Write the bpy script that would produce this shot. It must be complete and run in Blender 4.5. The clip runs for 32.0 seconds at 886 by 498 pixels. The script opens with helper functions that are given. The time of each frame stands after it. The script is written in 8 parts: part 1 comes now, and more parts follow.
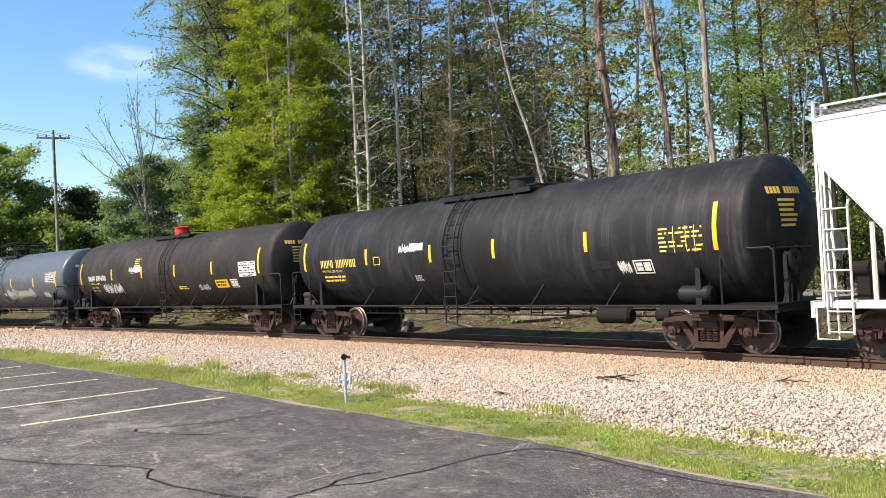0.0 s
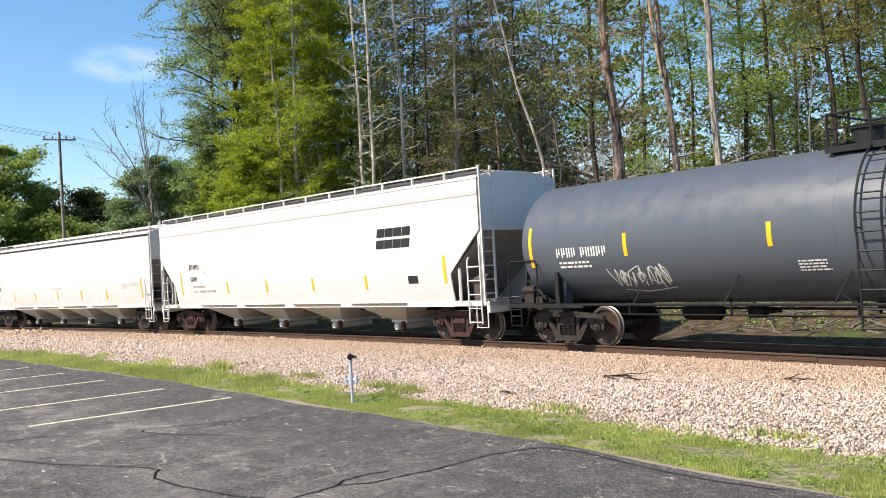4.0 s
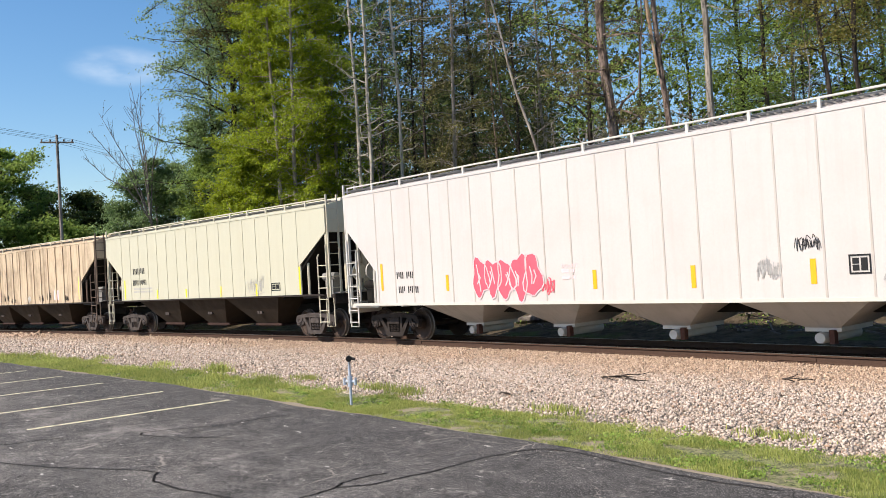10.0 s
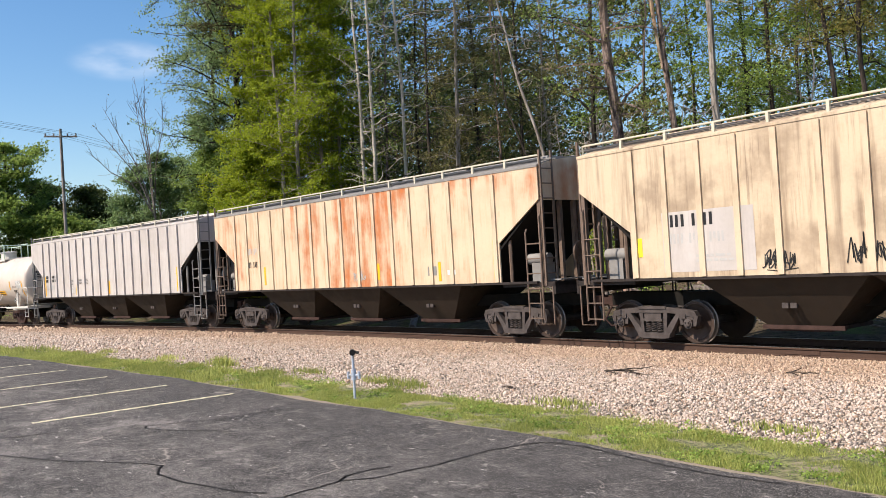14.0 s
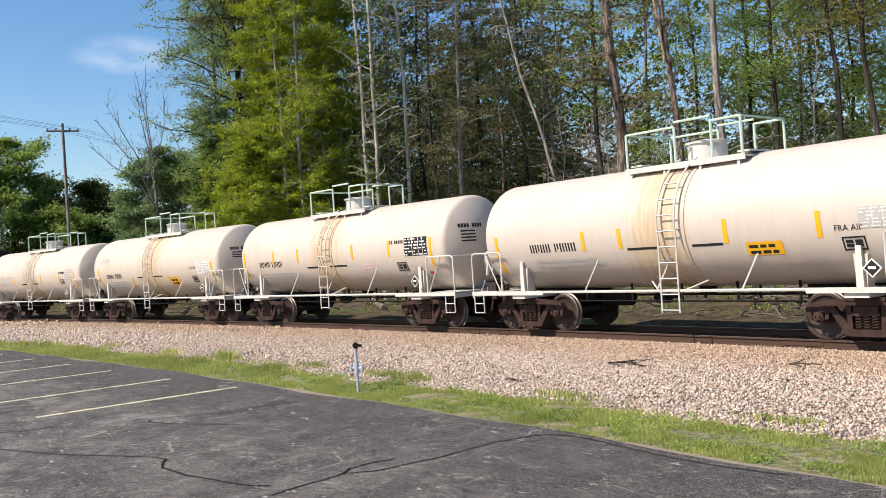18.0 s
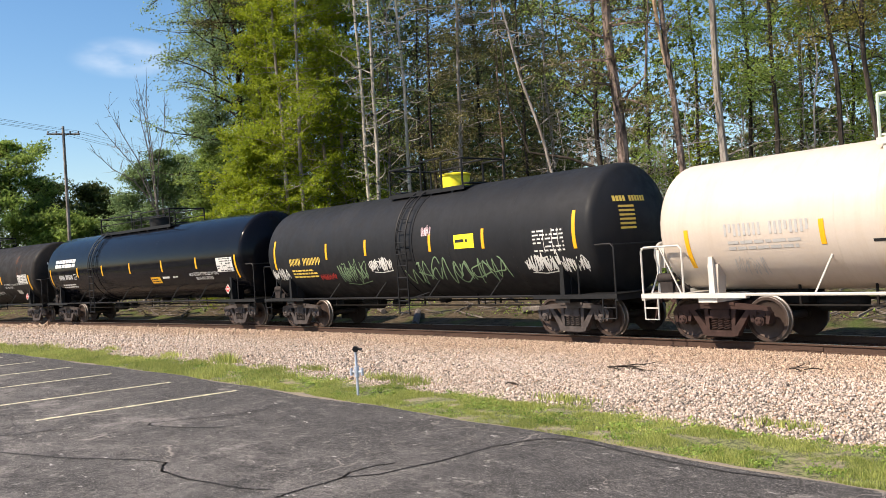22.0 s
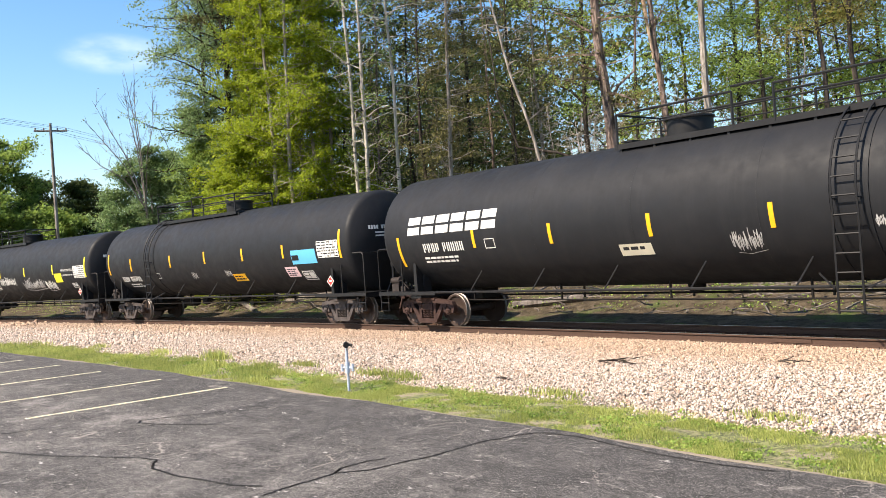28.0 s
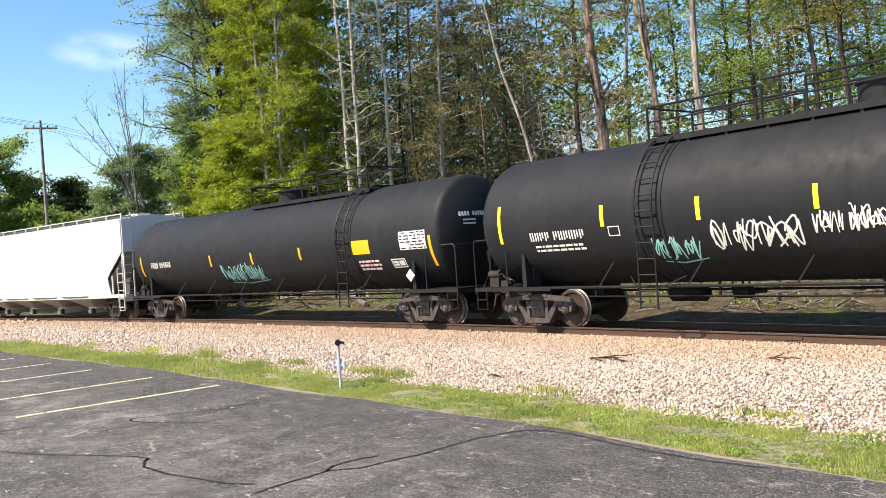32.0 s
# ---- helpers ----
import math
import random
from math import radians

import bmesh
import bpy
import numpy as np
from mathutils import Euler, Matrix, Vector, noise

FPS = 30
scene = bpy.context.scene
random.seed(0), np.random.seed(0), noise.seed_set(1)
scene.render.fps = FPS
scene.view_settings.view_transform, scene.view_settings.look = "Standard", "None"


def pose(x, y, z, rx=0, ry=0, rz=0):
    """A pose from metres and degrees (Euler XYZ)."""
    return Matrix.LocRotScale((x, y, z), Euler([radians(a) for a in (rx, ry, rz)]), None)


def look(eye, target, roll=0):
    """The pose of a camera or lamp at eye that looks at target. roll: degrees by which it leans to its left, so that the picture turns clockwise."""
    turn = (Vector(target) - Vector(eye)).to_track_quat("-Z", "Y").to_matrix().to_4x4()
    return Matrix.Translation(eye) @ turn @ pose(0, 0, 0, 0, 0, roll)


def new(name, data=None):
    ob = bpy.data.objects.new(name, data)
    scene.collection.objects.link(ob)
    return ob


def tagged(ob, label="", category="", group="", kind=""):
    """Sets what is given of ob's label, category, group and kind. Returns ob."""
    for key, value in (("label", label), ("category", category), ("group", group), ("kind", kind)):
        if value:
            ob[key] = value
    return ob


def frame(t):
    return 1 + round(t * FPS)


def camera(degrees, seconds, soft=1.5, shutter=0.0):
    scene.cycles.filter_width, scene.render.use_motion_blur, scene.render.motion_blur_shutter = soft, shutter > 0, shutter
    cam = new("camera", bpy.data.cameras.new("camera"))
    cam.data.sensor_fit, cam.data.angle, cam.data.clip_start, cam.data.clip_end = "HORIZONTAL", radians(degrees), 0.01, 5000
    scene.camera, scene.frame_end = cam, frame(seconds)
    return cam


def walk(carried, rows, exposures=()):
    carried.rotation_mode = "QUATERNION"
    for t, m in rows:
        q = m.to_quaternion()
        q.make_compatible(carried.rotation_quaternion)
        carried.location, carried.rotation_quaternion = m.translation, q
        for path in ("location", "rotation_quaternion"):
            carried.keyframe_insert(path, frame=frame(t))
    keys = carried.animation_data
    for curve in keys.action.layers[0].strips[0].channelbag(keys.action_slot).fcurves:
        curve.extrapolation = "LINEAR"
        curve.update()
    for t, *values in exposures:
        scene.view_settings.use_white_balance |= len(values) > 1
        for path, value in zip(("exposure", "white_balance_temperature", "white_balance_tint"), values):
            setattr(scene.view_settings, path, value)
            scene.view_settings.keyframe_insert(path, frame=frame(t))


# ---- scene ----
cam = camera(53.66, 32.0, soft=0.55)
EYE = (0.0, 0.0, 2.15)
TURNS = [
    (0, 91.119, 2.969, 52.878), (0.5, 91.078, 2.996, 52.976), (1, 91.033, 3.029, 53.078), (1.5, 91.001, 3.039, 53.167),
    (2, 90.993, 3.044, 53.220), (2.5, 91.013, 3.047, 53.253), (3, 91.039, 3.095, 53.258), (3.5, 91.060, 3.164, 53.247),
    (5.5, 91.208, 3.455, 53.277), (6, 91.191, 3.446, 53.299), (6.5, 91.146, 3.455, 53.296), (7, 91.088, 3.496, 53.253),
    (7.5, 91.068, 3.512, 53.202), (8, 91.108, 3.504, 53.161), (8.5, 91.172, 3.487, 53.133), (9, 91.218, 3.463, 53.112),
    (9.5, 91.224, 3.468, 53.110), (10, 91.198, 3.454, 53.140), (10.5, 91.133, 3.475, 53.202), (11, 91.054, 3.483, 53.278),
    (11.5, 90.987, 3.495, 53.329), (12, 90.931, 3.487, 53.348), (12.5, 90.887, 3.462, 53.347), (13, 90.856, 3.464, 53.344),
    (13.5, 90.833, 3.472, 53.351), (14, 90.807, 3.482, 53.364), (14.5, 90.773, 3.509, 53.365), (16.5, 90.422, 3.582, 53.409),
    (17, 90.378, 3.616, 53.457), (17.5, 90.342, 3.671, 53.504), (18, 90.344, 3.739, 53.530), (18.5, 90.376, 3.777, 53.513),
    (19, 90.426, 3.820, 53.464), (19.5, 90.475, 3.853, 53.403), (20, 90.514, 3.833, 53.346), (20.5, 90.558, 3.773, 53.322),
    (21, 90.588, 3.694, 53.358), (21.5, 90.599, 3.635, 53.443), (22, 90.589, 3.628, 53.541), (22.5, 90.552, 3.684, 53.622),
    (23, 90.516, 3.705, 53.650), (23.5, 90.489, 3.731, 53.612), (24, 90.481, 3.771, 53.534), (24.5, 90.488, 3.787, 53.422),
    (25, 90.514, 3.805, 53.303), (25.5, 90.542, 3.812, 53.211), (27.5, 90.298, 3.936, 52.946), (28, 90.236, 3.968, 52.896),
    (28.5, 90.182, 3.967, 52.811), (29, 90.185, 3.925, 52.713), (29.5, 90.229, 3.885, 52.609), (30, 90.273, 3.887, 52.519),
    (30.5, 90.289, 3.897, 52.467), (31, 90.243, 3.947, 52.433), (31.5, 90.142, 3.985, 52.393), (32, 90.042, 4.010, 52.361)]
walk(cam, [(t, pose(*EYE, rx, ry, rz)) for t, rx, ry, rz in TURNS],
     [(0, 0.84, 6850, 10), (3, 0.84, 6800, 10), (6, 0.42, 6550, 10), (8, 0.44, 6600, 10), (9, 0.48, 6600, 10), (10, 0.40, 6600, 10), (12, 0.40, 6600, 11), (14, 0.44, 6700, 12), (17, 0.40, 6650, 11), (20, 0.38, 6800, 12),
      (22, 0.54, 7000, 12), (23, 0.88, 7000, 11), (25, 0.93, 7000, 11), (28, 0.97, 6950, 11), (32, 0.95, 6900, 10)])

# ---- light ----
SUN_TO = Vector((-0.16, -0.68, 0.715)).normalized()
world = bpy.data.worlds.new("world")
scene.world = world
world.use_nodes = True
wn = world.node_tree.nodes
sky = wn.new("ShaderNodeTexSky")
sky.sky_type = "NISHITA"
sky.sun_disc = False
sky.sun_elevation = math.asin(SUN_TO.z)
sky.sun_rotation = math.atan2(SUN_TO.x, SUN_TO.y)
sky.air_density, sky.dust_density, sky.ozone_density = 1.0, 0.9, 2.0
wn["Background"].inputs["Strength"].default_value = 0.13
rich = wn.new("ShaderNodeHueSaturation")
rich.inputs["Saturation"].default_value = 1.28
world.node_tree.links.new(sky.outputs[0], rich.inputs["Color"])
world.node_tree.links.new(rich.outputs[0], wn["Background"].inputs["Color"])
sun = new("sun", bpy.data.lights.new("sun", "SUN"))
sun.data.energy, sun.data.angle, sun.data.color = 5.0, radians(0.53), (1.0, 0.90, 0.77)
sun.matrix_world = look(SUN_TO * 60, (0, 0, 0))


# ---- materials ----
class Mat:
    """A node material under construction."""

    def __init__(self, name):
        self.m = bpy.data.materials.new(name)
        self.m.use_nodes = True
        self.n, self.l = self.m.node_tree.nodes, self.m.node_tree.links
        self.b = self.n["Principled BSDF"]
        self.co = self.n.new("ShaderNodeTexCoord").outputs["Object"]

    def put(self, value, socket):
        if isinstance(value, bpy.types.NodeSocket):
            self.l.new(value, socket)
        elif isinstance(value, (tuple, list)) and len(value) == 3 and socket.type == "RGBA":
            socket.default_value = (*value, 1)
        else:
            socket.default_value = value

    def scaled(self, sx, sy, sz, source=None):
        node = self.n.new("ShaderNodeMapping")
        node.inputs["Scale"].default_value = (sx, sy, sz)
        self.l.new(source or self.co, node.inputs["Vector"])
        return node.outputs[0]

    def noise(self, scale, detail=4, rough=0.55, vec=None, color=False):
        node = self.n.new("ShaderNodeTexNoise")
        node.inputs["Scale"].default_value, node.inputs["Detail"].default_value = scale, detail
        node.inputs["Roughness"].default_value = rough
        self.l.new(vec or self.co, node.inputs["Vector"])
        return node.outputs["Color" if color else "Fac"]

    def cells(self, scale, vec=None, out="Distance", feature="F1"):
        node = self.n.new("ShaderNodeTexVoronoi")
        node.feature = feature
        node.inputs["Scale"].default_value = scale
        self.l.new(vec or self.co, node.inputs["Vector"])
        return node.outputs[out]

    def ramp(self, fac, a, b, lo=0.0, hi=1.0):
        node = self.n.new("ShaderNodeMapRange")
        node.interpolation_type = "SMOOTHSTEP"
        for key, value in (("From Min", a), ("From Max", b), ("To Min", lo), ("To Max", hi)):
            node.inputs[key].default_value = value
        self.put(fac, node.inputs["Value"])
        return node.outputs[0]

    def mix(self, fac, a, b, kind="MIX"):
        node = self.n.new("ShaderNodeMix")
        node.data_type, node.blend_type = "RGBA", kind
        self.put(fac, node.inputs[0])
        self.put(a, node.inputs[6])
        self.put(b, node.inputs[7])
        return node.outputs[2]

    def math(self, op, a, b=0.0):
        node = self.n.new("ShaderNodeMath")
        node.operation = op
        self.put(a, node.inputs[0])
        self.put(b, node.inputs[1])
        return node.outputs[0]

    def axis(self, which, vec=None):
        node = self.n.new("ShaderNodeSeparateXYZ")
        self.l.new(vec or self.co, node.inputs[0])
        return node.outputs[which]

    def bump(self, height, strength=0.3, distance=0.02):
        node = self.n.new("ShaderNodeBump")
        node.inputs["Strength"].default_value, node.inputs["Distance"].default_value = strength, distance
        self.l.new(height, node.inputs["Height"])
        self.l.new(node.outputs[0], self.b.inputs["Normal"])

    def done(self, color, rough=0.6, metal=0.0, spec=0.5):
        self.put(color, self.b.inputs["Base Color"])
        self.put(rough, self.b.inputs["Roughness"])
        self.put(metal, self.b.inputs["Metallic"])
        self.b.inputs["Specular IOR Level"].default_value = spec
        return self.m


def paint(name, col, rough=0.5, dirt=(0.10, 0.085, 0.07), amount=0.35, rust=0.0, streak=0.25, seed=0.0, rust_col=(0.20, 0.065, 0.02), stain=None):
    """Weathered paint on steel: blotches, streaks that run down, grime and rust."""
    k = Mat(name)
    shift = k.n.new("ShaderNodeMapping")
    shift.inputs["Location"].default_value = (seed * 7.3, seed * 3.1, seed)
    k.l.new(k.co, shift.inputs["Vector"])
    v = shift.outputs[0]
    blot = k.ramp(k.noise(0.8, 6, 0.6, v), 0.42, 0.72)
    run = k.ramp(k.noise(1.0, 6, 0.6, k.scaled(4.5, 1.0, 0.28, v)), 0.48, 0.75)
    thin = k.ramp(k.noise(1.0, 5, 0.7, k.scaled(15.0, 2.0, 0.5, v)), 0.52, 0.72)
    fine = k.noise(22, 4, 0.6, v)
    c = k.mix(k.ramp(fine, 0.3, 0.8, 0.0, 0.16), col, tuple(x * 0.72 for x in col))
    c = k.mix(k.math("MULTIPLY", blot, amount * 0.55), c, dirt)
    c = k.mix(k.math("MULTIPLY", run, streak * 0.8), c, dirt)
    c = k.mix(k.math("MULTIPLY", k.math("MULTIPLY", thin, k.ramp(k.noise(0.9, 3, 0.5, v), 0.4, 0.6)), streak * 0.8), c, dirt)
    if rust > 0:
        patch = k.ramp(k.math("ADD", k.math("MULTIPLY", k.noise(0.45, 5, 0.6, v), 0.75), k.math("MULTIPLY", k.noise(1.2, 6, 0.65, k.scaled(3.2, 1.0, 0.35, v)), 0.45)), 0.78 - rust * 0.35, 0.98 - rust * 0.35)
        rc = k.mix(k.noise(6, 5, 0.7, v), rust_col, tuple(min(1.0, x * 2.3) for x in rust_col))
        c = k.mix(k.math("MULTIPLY", patch, 0.95), c, rc)
    if stain:
        # spilled product that ran down beside the ladder
        d = k.math("ABSOLUTE", k.math("SUBTRACT", k.axis("X"), stain[0]))
        f = k.ramp(k.math("ADD", d, k.math("MULTIPLY", k.noise(1.4, 5, 0.65, k.scaled(3.0, 1.0, 0.4, v)), 1.6)), stain[1], stain[1] + 0.7, 0.6, 0)
        c = k.mix(f, c, k.mix(k.ramp(k.noise(2.5, 6, 0.7, k.scaled(4, 1, 0.4, v)), 0.4, 0.62), (0.47, 0.30, 0.15), (0.60, 0.47, 0.28)))
    k.bump(k.math("ADD", k.noise(1.3, 3, 0.5, v), k.math("MULTIPLY", fine, 0.15)), 0.12, 0.03)
    return k.done(c, k.ramp(k.noise(3, 4, 0.6, v), 0.2, 0.8, max(0.05, rough - 0.1), min(1.0, rough + 0.15)), 0.0, 0.18 if max(col) < 0.06 and rough > 0.3 else 0.14 if max(col) < 0.02 else 0.4)


def plain(name, col, rough=0.6, metal=0.0, vary=0.3, scale=14):
    k = Mat(name)
    f = k.noise(scale, 5, 0.65)
    k.bump(f, 0.2, 0.01)
    return k.done(k.mix(f, tuple(x * (1 - vary) for x in col), tuple(min(1, x * (1 + vary)) for x in col)), rough, metal, 0.18 if max(col) < 0.12 else 0.4)


def leaf_mat(name, a, b, trans=0.35):
    k = Mat(name)
    g = k.n.new("ShaderNodeNewGeometry")
    c = k.mix(g.outputs["Random Per Island"], a, b)
    c = k.mix(k.ramp(k.noise(0.5, 3), 0.35, 0.65, 0, 0.5), c, tuple(x * 0.6 for x in a))
    m = k.done(c, 0.6, 0, 0.15)
    t = k.n.new("ShaderNodeBsdfTranslucent")
    k.put(k.mix(0.5, c, tuple(min(1, x * 1.5) for x in b)), t.inputs["Color"])
    s = k.n.new("ShaderNodeMixShader")
    s.inputs[0].default_value = trans
    k.l.new(k.b.outputs[0], s.inputs[1])
    k.l.new(t.outputs[0], s.inputs[2])
    k.l.new(s.outputs[0], k.n["Material Output"].inputs["Surface"])
    return m


def bark(name, a, b, scale=6.0, bands=0.0):
    k = Mat(name)
    f = k.noise(scale, 6, 0.7, k.scaled(1.0, 1.0, 0.22))
    c = k.mix(k.ramp(f, 0.35, 0.68), a, b)
    if bands:
        c = k.mix(k.math("MULTIPLY", k.ramp(k.noise(2.2, 4, 0.7, k.scaled(0.6, 0.6, 2.4)), 0.56, 0.62), bands), c, (0.03, 0.026, 0.022))
    k.bump(f, 0.6, 0.04)
    return k.done(c, 0.9, 0, 0.15)


def asphalt():
    k = Mat("asphalt")
    warp = k.n.new("ShaderNodeVectorMath")
    warp.operation = "MULTIPLY_ADD"
    k.l.new(k.noise(1.3, 4, 0.6, None, True), warp.inputs[0])
    warp.inputs[1].default_value = (0.9, 0.9, 0.0)
    k.l.new(k.co, warp.inputs[2])
    wv = warp.outputs[0]
    worn = k.ramp(k.noise(0.55, 9, 0.78), 0.40, 0.64)
    c = k.mix(worn, (0.058, 0.055, 0.053), (0.150, 0.139, 0.131))
    blot = k.ramp(k.noise(0.8, 9, 0.75, k.scaled(0.8, 1.3, 1)), 0.50, 0.66)
    c = k.mix(k.math("MULTIPLY", blot, 0.8), c, (0.27, 0.245, 0.23))
    # fresher sealed strip beside the verge
    c = k.mix(k.ramp(k.math("ADD", from_track(k), k.math("MULTIPLY", k.noise(0.7, 6, 0.7), 2.6)), -10.6, -8.9, 0, 0.8), c, (0.05, 0.048, 0.048))
    c = k.mix(k.ramp(k.noise(2.3, 8, 0.8), 0.54, 0.66, 0, 0.5), c, (0.040, 0.037, 0.038))
    grain = k.noise(17, 5, 0.9)
    c = k.mix(k.ramp(grain, 0.38, 0.51, 0.72, 0.0), c, (0.012, 0.0115, 0.0115))
    c = k.mix(k.ramp(grain, 0.54, 0.66, 0, 0.6), c, (0.40, 0.37, 0.34))
    mid = k.noise(3.0, 9, 0.9)
    c = k.mix(k.ramp(mid, 0.38, 0.49, 0.7, 0.0), c, (0.022, 0.021, 0.021))
    c = k.mix(k.ramp(mid, 0.53, 0.64, 0, 0.7), c, (0.34, 0.31, 0.285))
    fine = k.noise(60, 3, 0.8)
    c = k.mix(k.ramp(fine, 0.36, 0.50, 0.75, 0.0), c, (0.016, 0.0155, 0.0155))
    c = k.mix(k.ramp(fine, 0.54, 0.68, 0, 0.75), c, (0.48, 0.45, 0.42))
    hair = k.ramp(k.cells(0.42, wv, "Distance", "DISTANCE_TO_EDGE"), 0.0006, 0.0045, 1, 0)
    c = k.mix(k.math("MULTIPLY", hair, 0.5), c, (0.014, 0.013, 0.013))
    pale = k.ramp(k.cells(1.1, wv, "Distance", "DISTANCE_TO_EDGE"), 0.002, 0.010, 1, 0)
    pale = k.math("MULTIPLY", pale, k.ramp(k.noise(0.5, 4, 0.6), 0.48, 0.60, 0, 0.6))
    c = k.mix(pale, c, (0.36, 0.32, 0.285))
    nick = k.ramp(k.noise(5.0, 6, 0.75, k.scaled(0.7, 1.6, 1.0)), 0.615, 0.66, 0, 0.9)
    c = k.mix(nick, c, (0.46, 0.43, 0.40))
    k.bump(k.math("SUBTRACT", k.noise(40, 4, 0.85), hair), 0.7, 0.012)
    return k.done(c, 0.9, 0, 0.2)


def from_track(k):
    """Metres from the track's middle, on the far side positive."""
    y = k.math("ADD", k.axis("Y"), -(16.354 - 1 / 0.0038475))
    r = k.math("SQRT", k.math("ADD", k.math("MULTIPLY", k.axis("X"), k.axis("X")), k.math("MULTIPLY", y, y)))
    return k.math("SUBTRACT", r, 1 / 0.0038475)


def ground_mat():
    """Leaf litter, dry grass and soil."""
    k = Mat("ground_soil")
    f = k.noise(3.0, 8, 0.7)
    c = k.mix(k.ramp(f, 0.35, 0.65), (0.042, 0.031, 0.020), (0.125, 0.098, 0.066))
    c = k.mix(k.ramp(k.noise(0.6, 5, 0.6), 0.52, 0.66), c, (0.08, 0.11, 0.03))
    c = k.mix(k.ramp(k.noise(26, 4, 0.7), 0.5, 0.7, 0, 0.6), c, (0.21, 0.175, 0.13))
    # near-black band by the track paints the train's cast shadow into the soil
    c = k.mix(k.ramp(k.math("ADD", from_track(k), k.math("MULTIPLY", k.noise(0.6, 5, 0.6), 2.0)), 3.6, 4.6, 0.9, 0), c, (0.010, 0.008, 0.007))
    k.bump(k.noise(14, 6, 0.75), 0.9, 0.08)
    return k.done(c, 0.95, 0, 0.1)


def gravel_mat():
    k = Mat("ballast_bed")
    cell = k.cells(36.0, None, "Color")
    c = k.mix(k.axis("X", cell), (0.17, 0.14, 0.11), (0.50, 0.43, 0.35))
    # near-black from the near rail across: the train's shade, painted in
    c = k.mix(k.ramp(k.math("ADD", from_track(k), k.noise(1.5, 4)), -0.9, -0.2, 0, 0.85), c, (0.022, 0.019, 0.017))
    k.bump(k.cells(36.0), 1.0, -0.04)
    return k.done(c, 0.92, 0, 0.1)


def stone_mat():
    k = Mat("ballast_stone")
    g = k.n.new("ShaderNodeNewGeometry")
    o = k.n.new("ShaderNodeObjectInfo")
    r = k.math("FRACT", k.math("ADD", g.outputs["Random Per Island"], o.outputs["Random"]))
    c = k.mix(r, (0.40, 0.325, 0.272), (0.75, 0.625, 0.53))
    c = k.mix(k.ramp(k.math("FRACT", k.math("MULTIPLY", r, 7.7)), 0.74, 0.9, 0, 0.8), c, (0.36, 0.23, 0.15))
    c = k.mix(k.ramp(k.math("FRACT", k.math("MULTIPLY", r, 3.1)), 0.89, 0.94, 0, 0.9), c, (0.075, 0.066, 0.062))
    # brake dust and rust stain the stones next to the rails
    near = k.ramp(k.math("ADD", from_track(k), k.math("MULTIPLY", k.noise(0.5, 5, 0.65), 4.0)), -3.4, -0.2, 0, 0.8)
    c = k.mix(near, c, k.mix(r, (0.25, 0.155, 0.10), (0.62, 0.455, 0.32)))
    c = k.mix(k.ramp(k.noise(60, 4), 0.4, 0.7, 0, 0.35), c, (0.25, 0.2, 0.17))
    # stones past the near rail are blackened for the shade beneath the cars
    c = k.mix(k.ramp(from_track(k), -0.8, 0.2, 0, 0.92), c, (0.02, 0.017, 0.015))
    return k.done(c, 0.9, 0, 0.15)


def wood_tie():
    k = Mat("creosote_wood")
    f = k.noise(9, 6, 0.7, k.scaled(6, 0.6, 6))
    k.bump(f, 0.6, 0.01)
    return k.done(k.mix(f, (0.03, 0.024, 0.02), (0.13, 0.105, 0.085)), 0.9, 0, 0.15)


def rail_mat():
    k = Mat("rail_steel")
    f = k.noise(18, 5, 0.7)
    k.bump(f, 0.25, 0.004)
    return k.done(k.mix(f, (0.045, 0.027, 0.021), (0.11, 0.066, 0.048)), 0.8, 0.1, 0.2)


def painted_line():
    k = Mat("line_paint")
    f = k.ramp(k.noise(9, 6, 0.75), 0.38, 0.52)
    return k.done(k.mix(f, (0.12, 0.11, 0.08), k.mix(k.noise(3, 3), (0.66, 0.60, 0.36), (0.72, 0.68, 0.50))), 0.8)


